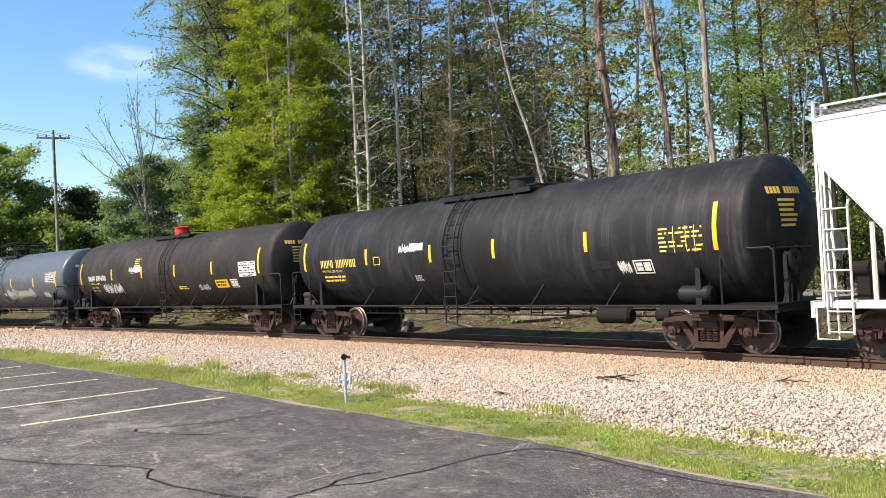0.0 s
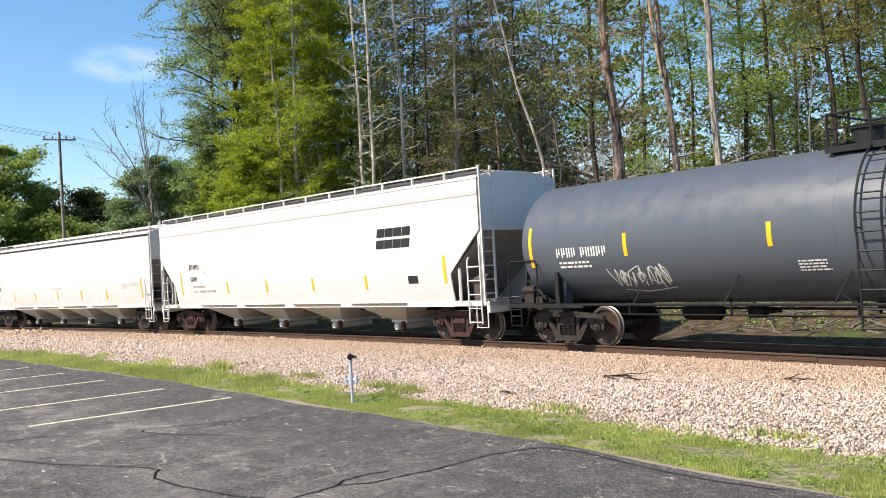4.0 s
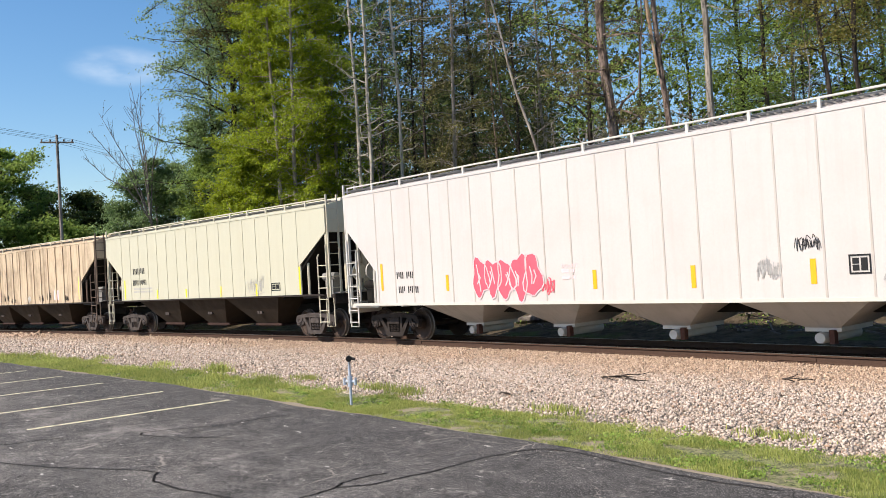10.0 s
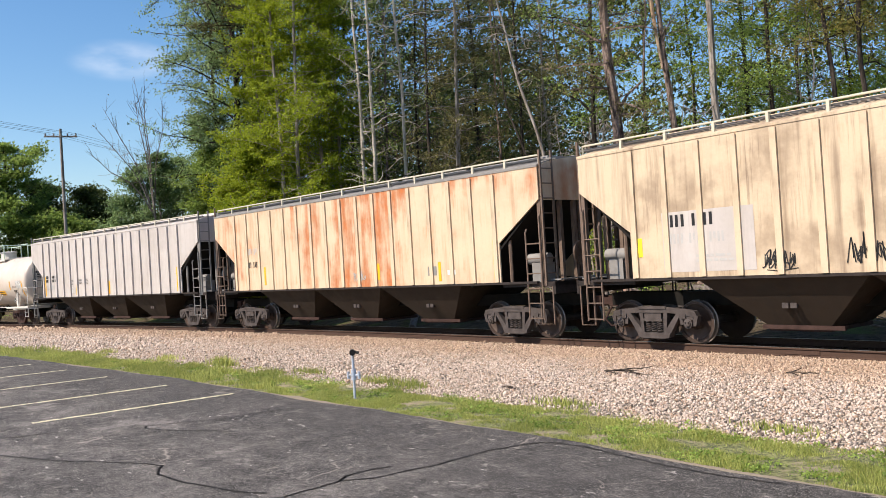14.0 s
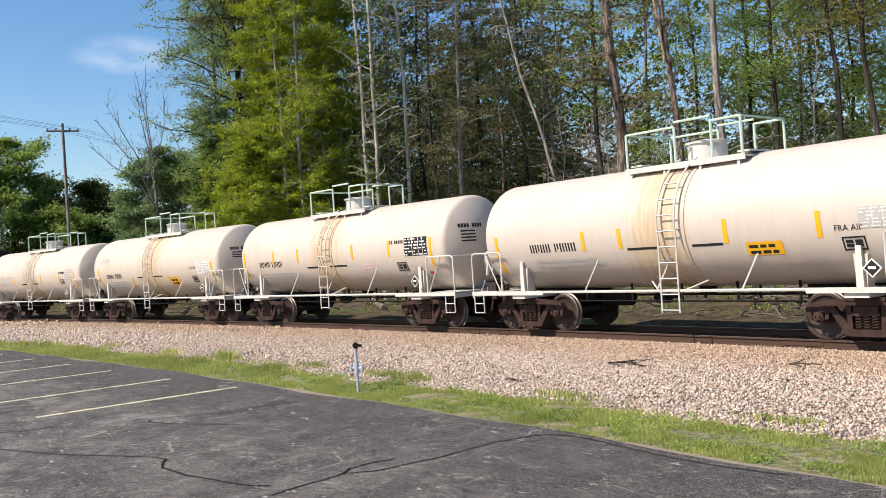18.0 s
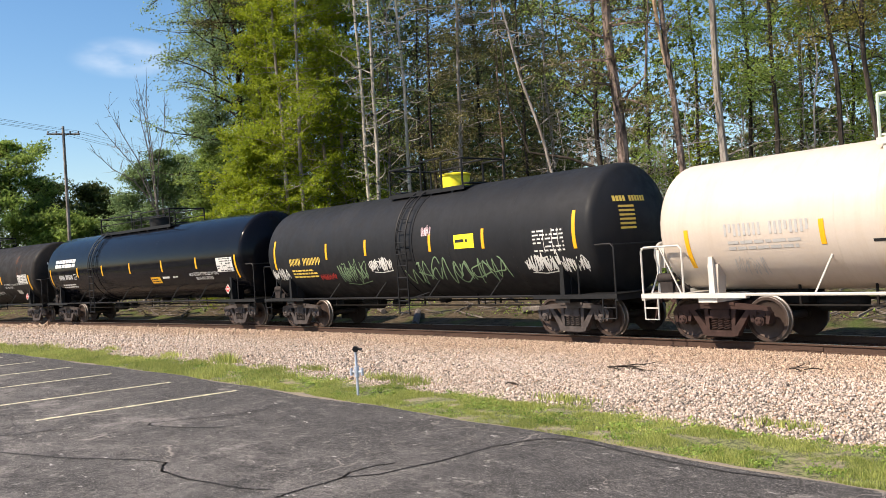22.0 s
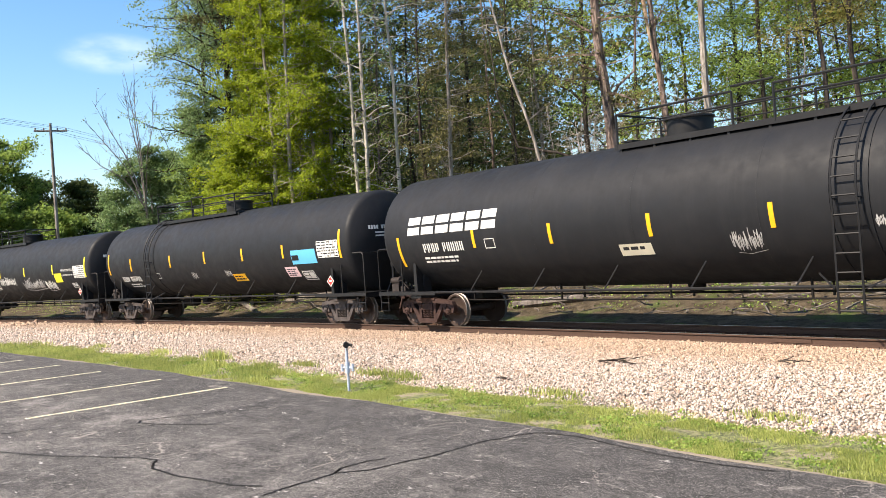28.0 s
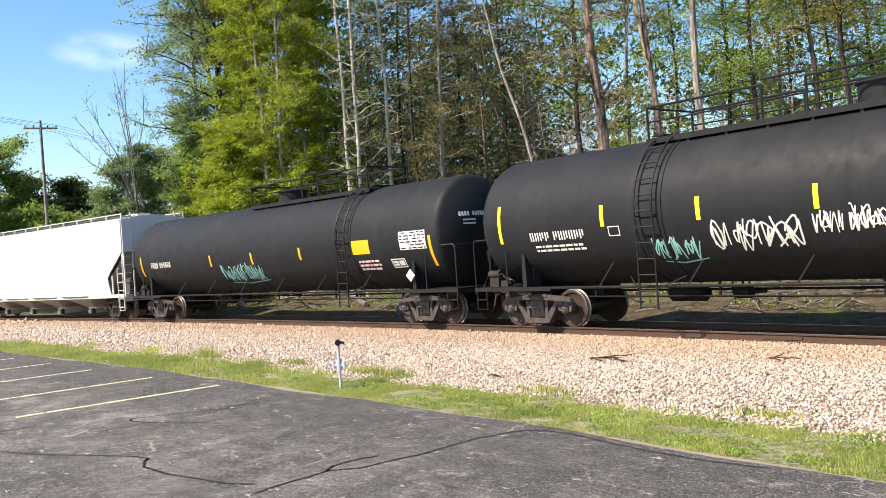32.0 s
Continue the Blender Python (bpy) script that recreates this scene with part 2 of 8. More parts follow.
M = {
    "asphalt": asphalt(), "soil": ground_mat(), "bed": gravel_mat(), "stone": stone_mat(), "tie": wood_tie(), "rail": rail_mat(),
    "line": painted_line(),
    "tar": plain("sealing_tar", (0.043, 0.041, 0.041), 0.75, 0, 0.5, 60),
    "shine": plain("bright_steel", (0.45, 0.43, 0.41), 0.35, 0.9, 0.15, 10),
    "truck_brown": plain("truck_rust_brown", (0.05, 0.029, 0.025), 0.8, 0.1, 0.8, 6),
    "truck_dark": plain("truck_dark_steel", (0.038, 0.031, 0.029), 0.75, 0.2, 0.8, 6),
    "truck_red": plain("truck_primer_red", (0.085, 0.04, 0.03), 0.75, 0.1, 0.75, 6),
    "truck_grey": plain("truck_grey_steel", (0.075, 0.063, 0.06), 0.7, 0.2, 0.8, 6),
    "wheel": plain("wheel_steel", (0.075, 0.054, 0.046), 0.6, 0.5, 0.5, 4),
    "tread": plain("worn_wheel_rim", (0.20, 0.175, 0.16), 0.45, 0.6, 0.3, 6),
    # grime plus the shade under the cars, both put into one near-black
    "under": plain("underframe_grime_shade", (0.014, 0.0125, 0.0115), 0.85, 0.1, 0.5, 6),
    "yellow": plain("reflective_yellow", (0.78, 0.40, 0.015), 0.45, 0, 0.12, 8),
    "lemon": plain("lemon_yellow", (0.86, 0.74, 0.03), 0.45, 0, 0.1, 8),
    "white_mark": plain("white_stencil", (0.64, 0.63, 0.60), 0.6, 0, 0.12, 9),
    "gold_mark": plain("yellow_stencil", (0.74, 0.52, 0.10), 0.6, 0, 0.12, 9),
    "black_mark": plain("black_stencil", (0.022, 0.022, 0.024), 0.6, 0, 0.3, 9),
    "grey_mark": plain("faded_stencil", (0.42, 0.41, 0.40), 0.7, 0, 0.2, 9),
    "red": plain("red_paint", (0.55, 0.03, 0.025), 0.45, 0, 0.15, 8),
    "pink": plain("pink_spray", (0.78, 0.10, 0.15), 0.6, 0, 0.2, 5),
    "blue": plain("sky_blue_decal", (0.10, 0.42, 0.72), 0.5, 0, 0.08, 5),
    "pale_pink": plain("pale_pink_decal", (0.78, 0.55, 0.58), 0.5, 0, 0.08, 5),
    "teal": plain("teal_spray", (0.25, 0.52, 0.50), 0.6, 0, 0.25, 6),
    "green_spray": plain("green_spray", (0.20, 0.30, 0.17), 0.6, 0, 0.3, 6),
    "orange": plain("orange_spray", (0.78, 0.24, 0.02), 0.6, 0, 0.25, 4),
    "white_part": plain("white_enamel", (0.56, 0.54, 0.50), 0.5, 0, 0.16, 3),
    "cream_part": plain("cream_enamel", (0.54, 0.50, 0.39), 0.55, 0, 0.2, 3),
    "grey_part": plain("grey_enamel", (0.22, 0.21, 0.20), 0.6, 0, 0.4, 3),
    "rust_part": plain("rusty_brown_enamel", (0.15, 0.105, 0.08), 0.7, 0.1, 0.6, 5),
    "green_rail": plain("pale_green_rail", (0.50, 0.62, 0.50), 0.5, 0, 0.15, 4),
    "black_part": plain("black_enamel", (0.016, 0.016, 0.017), 0.5, 0, 0.4, 4),
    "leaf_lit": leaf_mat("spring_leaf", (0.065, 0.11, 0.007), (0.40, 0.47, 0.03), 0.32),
    "leaf_mid": leaf_mat("mid_leaf", (0.06, 0.105, 0.018), (0.36, 0.48, 0.11), 0.33),
    # dark green, deepened to carry the shade inside the wood
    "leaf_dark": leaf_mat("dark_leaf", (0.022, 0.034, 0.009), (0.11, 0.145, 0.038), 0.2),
    "needle": leaf_mat("pine_needle", (0.04, 0.042, 0.014), (0.25, 0.225, 0.085), 0.15),
    "bud": leaf_mat("bronze_leaf", (0.07, 0.065, 0.014), (0.31, 0.27, 0.07), 0.22),
    "leaf_fresh": leaf_mat("fresh_grey_green_leaf", (0.05, 0.09, 0.028), (0.31, 0.43, 0.18), 0.28),
    "leaf_blue": leaf_mat("blue_green_leaf", (0.10, 0.16, 0.06), (0.30, 0.38, 0.16), 0.3),
    "grass": leaf_mat("grass_blade", (0.09, 0.155, 0.022), (0.62, 0.62, 0.22), 0.35),
    "bark_grey": bark("grey_bark", (0.15, 0.125, 0.105), (0.40, 0.355, 0.31)),
    "bark_pine": bark("pine_bark", (0.06, 0.044, 0.037), (0.36, 0.265, 0.22), 7),
    "bark_birch": bark("aspen_bark", (0.26, 0.23, 0.19), (0.50, 0.45, 0.38), 5, 0.9),
    "bark_dark": bark("dark_bark", (0.022, 0.018, 0.015), (0.085, 0.068, 0.056)),
    "bark_bare": bark("bare_twig_bark", (0.10, 0.085, 0.075), (0.24, 0.21, 0.19)),
    "bare_wood": bark("bare_wood", (0.40, 0.26, 0.16), (0.55, 0.40, 0.27), 4),
    "dead": bark("dead_wood", (0.25, 0.21, 0.18), (0.56, 0.49, 0.43), 8),
}


# ---- geometry helpers ----
class Geo:
    """Vertices and faces of one mesh."""

    def __init__(self):
        self.v, self.f = [], []

    def add(self, verts, faces):
        o = len(self.v)
        self.v += [tuple(p) for p in verts]
        self.f += [tuple(i + o for i in face) for face in faces]
        return self

    def box(self, x0, x1, y0, y1, z0, z1, m=None):
        p = [Vector((x, y, z)) for x in (x0, x1) for y in (y0, y1) for z in (z0, z1)]
        if m:
            p = [m @ q for q in p]
        return self.add(p, [(0, 1, 3, 2), (4, 6, 7, 5), (0, 4, 5, 1), (2, 3, 7, 6), (0, 2, 6, 4), (1, 5, 7, 3)])

    def plate(self, poly, y0, y1):
        """A polygon in x and z, drawn out along y."""
        n = len(poly)
        a = [(x, y0, z) for x, z in poly] + [(x, y1, z) for x, z in poly]
        return self.add(a, [tuple(range(n)), tuple(range(2 * n - 1, n - 1, -1))] + [(i, i + n, (i + 1) % n + n, (i + 1) % n) for i in range(n)])

    def drawn(self, poly, x0, x1):
        """A polygon in y and z, drawn out along x."""
        n = len(poly)
        a = [(x0, y, z) for y, z in poly] + [(x1, y, z) for y, z in poly]
        return self.add(a, [tuple(range(n - 1, -1, -1)), tuple(range(n, 2 * n))] + [(i, (i + 1) % n, (i + 1) % n + n, i + n) for i in range(n)])

    def tube(self, pts, r, n=6, r1=None):
        pts = [Vector(p) for p in pts]
        r1 = r if r1 is None else r1
        rings, side = [], None
        for i, p in enumerate(pts):
            d = (pts[min(i + 1, len(pts) - 1)] - pts[max(i - 1, 0)]).normalized()
            if side is None:
                side = d.orthogonal().normalized()
            side = (side - d * side.dot(d)).normalized()
            up = d.cross(side)
            rad = r + (r1 - r) * i / max(1, len(pts) - 1)
            rings += [p + (side * math.cos(2 * math.pi * j / n) + up * math.sin(2 * math.pi * j / n)) * rad for j in range(n)]
        faces = [(i * n + j, i * n + (j + 1) % n, (i + 1) * n + (j + 1) % n, (i + 1) * n + j) for i in range(len(pts) - 1) for j in range(n)]
        faces += [tuple(range(n - 1, -1, -1)), tuple(range((len(pts) - 1) * n, len(pts) * n))]
        return self.add(rings, faces)

    def lathe(self, prof, origin=(0, 0, 0), axis="x", n=24):
        """A profile of (along, radius) turned round an axis."""
        o = Vector(origin)
        pts = []
        for a, r in prof:
            for j in range(n):
                c, s = r * math.cos(2 * math.pi * j / n), r * math.sin(2 * math.pi * j / n)
                pts.append(o + Vector({"x": (a, c, s), "y": (c, a, s), "z": (c, s, a)}[axis]))
        m = len(prof)
        faces = [(i * n + j, i * n + (j + 1) % n, (i + 1) * n + (j + 1) % n, (i + 1) * n + j) for i in range(m - 1) for j in range(n)]
        faces += [tuple(range(n)), tuple(range((m - 1) * n, m * n))]
        return self.add(pts, faces)

    def patch(self, x0, x1, a0, a1, r, cz, th=0.006, n=None):
        """A thin curved sheet on the camera side of a lying cylinder; angles in degrees above its axis."""
        n = n or max(2, int(abs(a1 - a0) / 4))
        p = []
        for i in range(n + 1):
            a = radians(a0 + (a1 - a0) * i / n)
            for rr in (r, r + th):
                for x in (x0, x1):
                    p.append((x, -rr * math.cos(a), cz + rr * math.sin(a)))
        f = [(0, 1, 3, 2), (4 * n, 4 * n + 2, 4 * n + 3, 4 * n + 1)]
        for i in range(n):
            o, q = 4 * i, 4 * i + 4
            f += [(o + 2, o + 3, q + 3, q + 2), (o, q, q + 1, o + 1), (o, o + 2, q + 2, q), (o + 1, q + 1, q + 3, o + 3)]
        return self.add(p, f)

    def mesh(self, name, mat=None, smooth=35):
        me = bpy.data.meshes.new(name)
        me.from_pydata(self.v, [], self.f)
        if smooth:
            me.polygons.foreach_set("use_smooth", [True] * len(me.polygons))
            me.set_sharp_from_angle(angle=radians(smooth))
        if mat:
            me.materials.append(M[mat] if isinstance(mat, str) else mat)
        me.update()
        return me


def part(name, g, mat, parent, label="", at=None, smooth=35):
    me = g.mesh(name, mat, smooth) if isinstance(g, Geo) else g
    ob = new(name, me)
    ob.parent = parent
    if at is not None:
        ob.matrix_basis = at
    if label:
        ob["label"] = label
    return ob


def thing(name, label, category, group="", kind="", at=None):
    ob = new(name)
    ob.empty_display_size = 0.3
    if at is not None:
        ob.matrix_world = at
    return tagged(ob, label, category, group, kind)


def raw_mesh(name, verts, faces, mat, smooth=False):
    """A mesh from numpy arrays of triangles or quads."""
    me = bpy.data.meshes.new(name)
    k = faces.shape[1]
    me.vertices.add(len(verts))
    me.vertices.foreach_set("co", np.asarray(verts, np.float32).ravel())
    me.loops.add(faces.size)
    me.loops.foreach_set("vertex_index", faces.astype(np.int32).ravel())
    me.polygons.add(len(faces))
    me.polygons.foreach_set("loop_start", np.arange(0, faces.size, k, dtype=np.int32))
    me.polygons.foreach_set("loop_total", np.full(len(faces), k, np.int32))
    me.materials.append(M[mat])
    me.update(calc_edges=True)
    if smooth:
        me.polygons.foreach_set("use_smooth", [True] * len(me.polygons))
    return me


# ---- the track's line: an arc about a centre on the camera's side ----
BEND, TRACK_Y, RAIL_Z = -0.0038475, 16.354, 0.0795
S_LO, S_HI = -95.0, 25.0


def line(s, off=0.0, z=0.0):
    """A place along the track: s metres along, off metres to the far side. Straight beyond the arc."""
    c = min(max(s, S_LO), S_HI)
    a = BEND * c
    rest = s - c
    x = math.sin(a) / BEND + rest * math.cos(a) - off * math.sin(a)
    y = (1 - math.cos(a)) / BEND + rest * math.sin(a) + off * math.cos(a)
    return Vector((x, TRACK_Y + y, z))


def line_np(s, off):
    a = BEND * s
    return np.sin(a) / BEND - off * np.sin(a), TRACK_Y + (1 - np.cos(a)) / BEND + off * np.cos(a)


def strip(g, s0, s1, profile, step=1.0):
    """A closed profile of (off, z) swept along the track."""
    n = max(2, int((s1 - s0) / step) + 1)
    m = len(profile)
    pts = [line(s0 + (s1 - s0) * i / (n - 1), o, z) for i in range(n) for o, z in profile]
    faces = [(i * m + j, i * m + (j + 1) % m, (i + 1) * m + (j + 1) % m, (i + 1) * m + j) for i in range(n - 1) for j in range(m)]
    faces += [tuple(range(m)), tuple(range((n - 1) * m, n * m))[::-1]]
    return g.add(pts, faces)


# ---- ground, parking lot, grass, ballast, track ----
def smooth(a, b, x):
    t = np.clip((x - a) / (b - a), 0, 1)
    return t * t * (3 - 2 * t)


def track_coords(x, y):
    cy = TRACK_Y + 1 / BEND
    rho = np.hypot(x, y - cy)
    return np.arctan2(x, y - cy) / -BEND, rho + 1 / BEND


def ground():
    xs = np.array([-2600, -900, -400, -220, -160] + list(np.arange(-130, 46, 1.4)) + [60, 120, 300, 900, 2600])
    ys = np.array([-2600, -900, -300, -100, -50] + list(np.arange(-30, 90, 1.4)) + [110, 160, 300, 900, 2600])
    X, Y = np.meshgrid(xs, ys, indexing="ij")
    s, off = track_coords(X, Y)
    near = (np.abs(X) < 200) & (np.abs(Y) < 140)
    wav = 0.10 * np.sin(X * 0.9 + Y * 0.5) + 0.08 * np.sin(X * 0.37 - Y * 1.3) + 0.05 * np.sin(X * 2.1 + 1)
    z = np.where(off < -9.0, -0.06, -0.06 - 0.24 * smooth(-8.6, -7.2, off))
    z = z + smooth(2.6, 10.0, off) * (1.0 + wav) * near
    z = np.where(near, z, np.where(off > 0, 0.7, -0.06))
    n, m = X.shape
    idx = np.arange(n * m).reshape(n, m)
    f = np.stack([idx[:-1, :-1], idx[1:, :-1], idx[1:, 1:], idx[:-1, 1:]], -1).reshape(-1, 4)
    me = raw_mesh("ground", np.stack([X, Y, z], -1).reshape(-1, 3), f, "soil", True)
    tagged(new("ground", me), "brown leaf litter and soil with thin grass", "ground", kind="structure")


def ground_z(x, y):
    s, off = track_coords(np.float64(x), np.float64(y))
    wav = 0.10 * np.sin(x * 0.9 + y * 0.5) + 0.08 * np.sin(x * 0.37 - y * 1.3) + 0.05 * np.sin(x * 2.1 + 1)
    return float(-0.30 + smooth(2.6, 10.0, off) * (1.0 + wav))


LOT_OFF = -9.22


def lot():
    g = Geo()
    n = 90
    edge = [line(-75 + 95 * i / n, LOT_OFF + 0.06 * math.sin(i * 1.7) + 0.05 * math.sin(i * 0.61 + 1), 0.0) for i in range(n + 1)]
    back = [Vector((p.x, -38.0 if p.y > -30 else p.y - 20, 0.0)) for p in edge]
    pts = edge + back
    low = [p - Vector((0, 0, 0.05)) for p in edge]
    m = n + 1
    g.add(pts + low, [(i, m + i, m + i + 1, i + 1) for i in range(n)] + [(i, i + 1, 2 * m + i + 1, 2 * m + i) for i in range(n)])
    lot_ob = tagged(new("parking_lot", g.mesh("parking_lot", "asphalt", 0)), "worn dark asphalt parking lot with pale patches and cracks", "parking lot", kind="structure")
    # stall lines
    for x, y in ((-15.02, 6.29), (-17.55, 5.97), (-20.59, 5.65), (-23.4, 5.45), (-26.3, 5.2), (-29.2, 4.9), (-32.1, 4.55)):
        b = Geo()
        k = 14
        for i in range(k):
            y0, y1 = y - 3.35 * i / k, y - 3.35 * (i + 1) / k - 0.002
            w0, w1 = (0.06 + 0.008 * math.sin(x * 9 + i * 2.3 + j) for j in (0, 1))
            b.add([(x - w0, y0, 0.004), (x + w0, y0, 0.004), (x + w1, y1, 0.004), (x - w1, y1, 0.004)], [(0, 3, 2, 1)])
        part("stall_line", b, "line", lot_ob, "faded pale yellow painted stall line", smooth=0)
    # sealed cracks
    cracks = [
        ((-12.45, 6.32), (-12.57, 5.81), (-12.55, 5.11), (-12.84, 4.57), (-13.01, 4.09), (-12.84, 4.0), (-12.31, 4.2), (-11.74, 4.59), (-11.35, 4.78)),
        ((-13.4, 1.7), (-12.29, 2.17), (-11.49, 2.53), (-10.92, 2.91), (-10.38, 3.23), (-10.1, 3.33), (-9.94, 3.23), (-9.72, 3.14), (-9.48, 3.17), (-9.13, 3.2), (-8.68, 3.33), (-8.26, 3.44), (-7.93, 3.64)),
        ((-7.64, 3.47), (-7.73, 3.8), (-7.76, 4.11), (-7.82, 4.36), (-7.62, 4.66), (-7.63, 5.04), (-7.58, 5.4), (-7.62, 5.64), (-7.67, 6.18), (-7.59, 6.64), (-7.47, 6.89)),
        ((-7.82, 4.36), (-7.94, 4.49), (-7.98, 4.81), (-7.91, 5.08)),
        ((-14.2, 2.1), (-13.84, 2.46), (-13.8, 2.86), (-13.61, 3.18)),
        ((-7.47, 6.89), (-6.95, 6.98), (-6.38, 6.9), (-5.64, 6.84), (-5.04, 6.86), (-4.4, 6.98)),
    ]
    for path in cracks:
        b = Geo()
        fine = []
        for (x0, y0), (x1, y1) in zip(path, path[1:]):
            for i in range(8):
                t = i / 8
                fine.append((x0 + (x1 - x0) * t + random.uniform(-0.008, 0.008), y0 + (y1 - y0) * t + random.uniform(-0.008, 0.008)))
        for (x0, y0), (x1, y1) in zip(fine, fine[1:]):
            d = Vector((x1 - x0, y1 - y0))
            if d.length < 1e-4:
                continue
            nrm = Vector((-d.y, d.x)).normalized() * random.uniform(0.011, 0.019)
            e = d.normalized() * 0.01
            b.add([(x0 - e.x + nrm.x, y0 - e.y + nrm.y, 0.005), (x0 - e.x - nrm.x, y0 - e.y - nrm.y, 0.005), (x1 + e.x - nrm.x, y1 + e.y - nrm.y, 0.005), (x1 + e.x + nrm.x, y1 + e.y + nrm.y, 0.005)], [(0, 1, 2, 3)])
        part("crack_seal", b, "tar", lot_ob, "wavy black tar seal over a crack", smooth=0)


def bed_z(off):
    """Height of the ballast over the plan's zero."""
    return np.interp(off, [-8.4, -7.6, -6.2, -4.0, -2.0, -0.95, -0.8, 1.35, 2.2, 3.4], [-0.10, -0.02, 0.03, 0.02, -0.04, -0.075, -0.115, -0.115, -0.12, -0.30])


def edge_wave(s):
    return 0.28 * np.sin(s * 0.55) + 0.2 * np.sin(s * 1.31 + 1.0) + 0.12 * np.sin(s * 2.9 + 2)


def ballast():
    g = Geo()
    offs = [-8.4, -7.6, -6.2, -4.0, -2.0, -0.95, -0.8, 1.35, 2.2, 3.4]
    strip(g, -130, 30, [(o, float(bed_z(o)) - 0.012) for o in offs] + [(3.4, -0.6), (-8.4, -0.6)], 2.0)
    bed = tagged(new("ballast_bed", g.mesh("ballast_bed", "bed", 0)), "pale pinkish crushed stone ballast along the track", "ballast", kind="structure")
    rng = np.random.default_rng(5)
    # stones, denser where the camera stands nearest
    lots = []
    for s0, s1, o0, o1, dens, size in ((-15, -3, -8.05, -0.84, 640, 0.0185), (-28, -15, -8.05, -0.84, 330, 0.0215), (-48, -28, -7.9, -0.84, 110, 0.038), (-75, -48, -7.9, -0.84, 28, 0.08), (-45, 2, 1.3, 3.0, 35, 0.05)):
        n = int((s1 - s0) * (o1 - o0) * dens)
        s, off = rng.uniform(s0, s1, n), rng.uniform(o0, o1, n)
        keep = off > -7.7 + edge_wave(s) * 0.8 - rng.exponential(0.16, n)
        s, off = s[keep], off[keep]
        lots.append((s, off, size * rng.lognormal(0, 0.28, len(s))))
    s, off, r = (np.concatenate(a) for a in zip(*lots))
    n = len(s)
    x, y = line_np(s, off)
    z = bed_z(off) + r * rng.uniform(-0.45, 0.2, n)
    base = np.array([[1, 0, 0], [0, 1, 0], [-1, 0, 0], [0, -1, 0], [0, 0, 1], [0, 0, -1]], float) * np.array([1.25, 1.0, 0.85])
    tri = np.array([[0, 1, 4], [1, 2, 4], [2, 3, 4], [3, 0, 4], [1, 0, 5], [2, 1, 5], [3, 2, 5], [0, 3, 5]])
    v = base[None] * rng.uniform(0.6, 1.2, (n, 6, 3)) + rng.uniform(-0.25, 0.25, (n, 6, 3))
    q = rng.normal(size=(n, 4))
    q /= np.linalg.norm(q, axis=1, keepdims=True)
    w, a, b, c = q.T
    R = np.stack([np.stack([1 - 2 * (b * b + c * c), 2 * (a * b - c * w), 2 * (a * c + b * w)], -1), np.stack([2 * (a * b + c * w), 1 - 2 * (a * a + c * c), 2 * (b * c - a * w)], -1), np.stack([2 * (a * c - b * w), 2 * (b * c + a * w), 1 - 2 * (a * a + b * b)], -1)], 1)
    v = np.einsum("nij,nkj->nki", R, v) * r[:, None, None] + np.stack([x, y, z], -1)[:, None, :]
    faces = (tri[None] + (np.arange(n) * 6)[:, None, None]).reshape(-1, 3)
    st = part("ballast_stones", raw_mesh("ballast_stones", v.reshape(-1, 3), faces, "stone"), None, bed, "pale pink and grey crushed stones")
    st["kind"] = "stuff"
    # the larger loose stones nearest the lot, one by one
    shapes = []
    for i in range(6):
        sv = base * rng.uniform(0.6, 1.2, (6, 3)) + rng.uniform(-0.25, 0.25, (6, 3))
        shapes.append(raw_mesh("stone", sv, tri, "stone"))
    for i in range(280):
        s1, o1 = rng.uniform(-14, 0.5), rng.uniform(-7.7, -4.5)
        px, py = line_np(s1, o1)
        sc = rng.uniform(0.022, 0.031)
        m = Matrix.LocRotScale((px, py, float(bed_z(o1)) + sc * 0.3), Euler(rng.uniform(0, 6.28, 3)), (sc, sc, sc))
        part("stone", shapes[i % 6], None, bed, at=m)


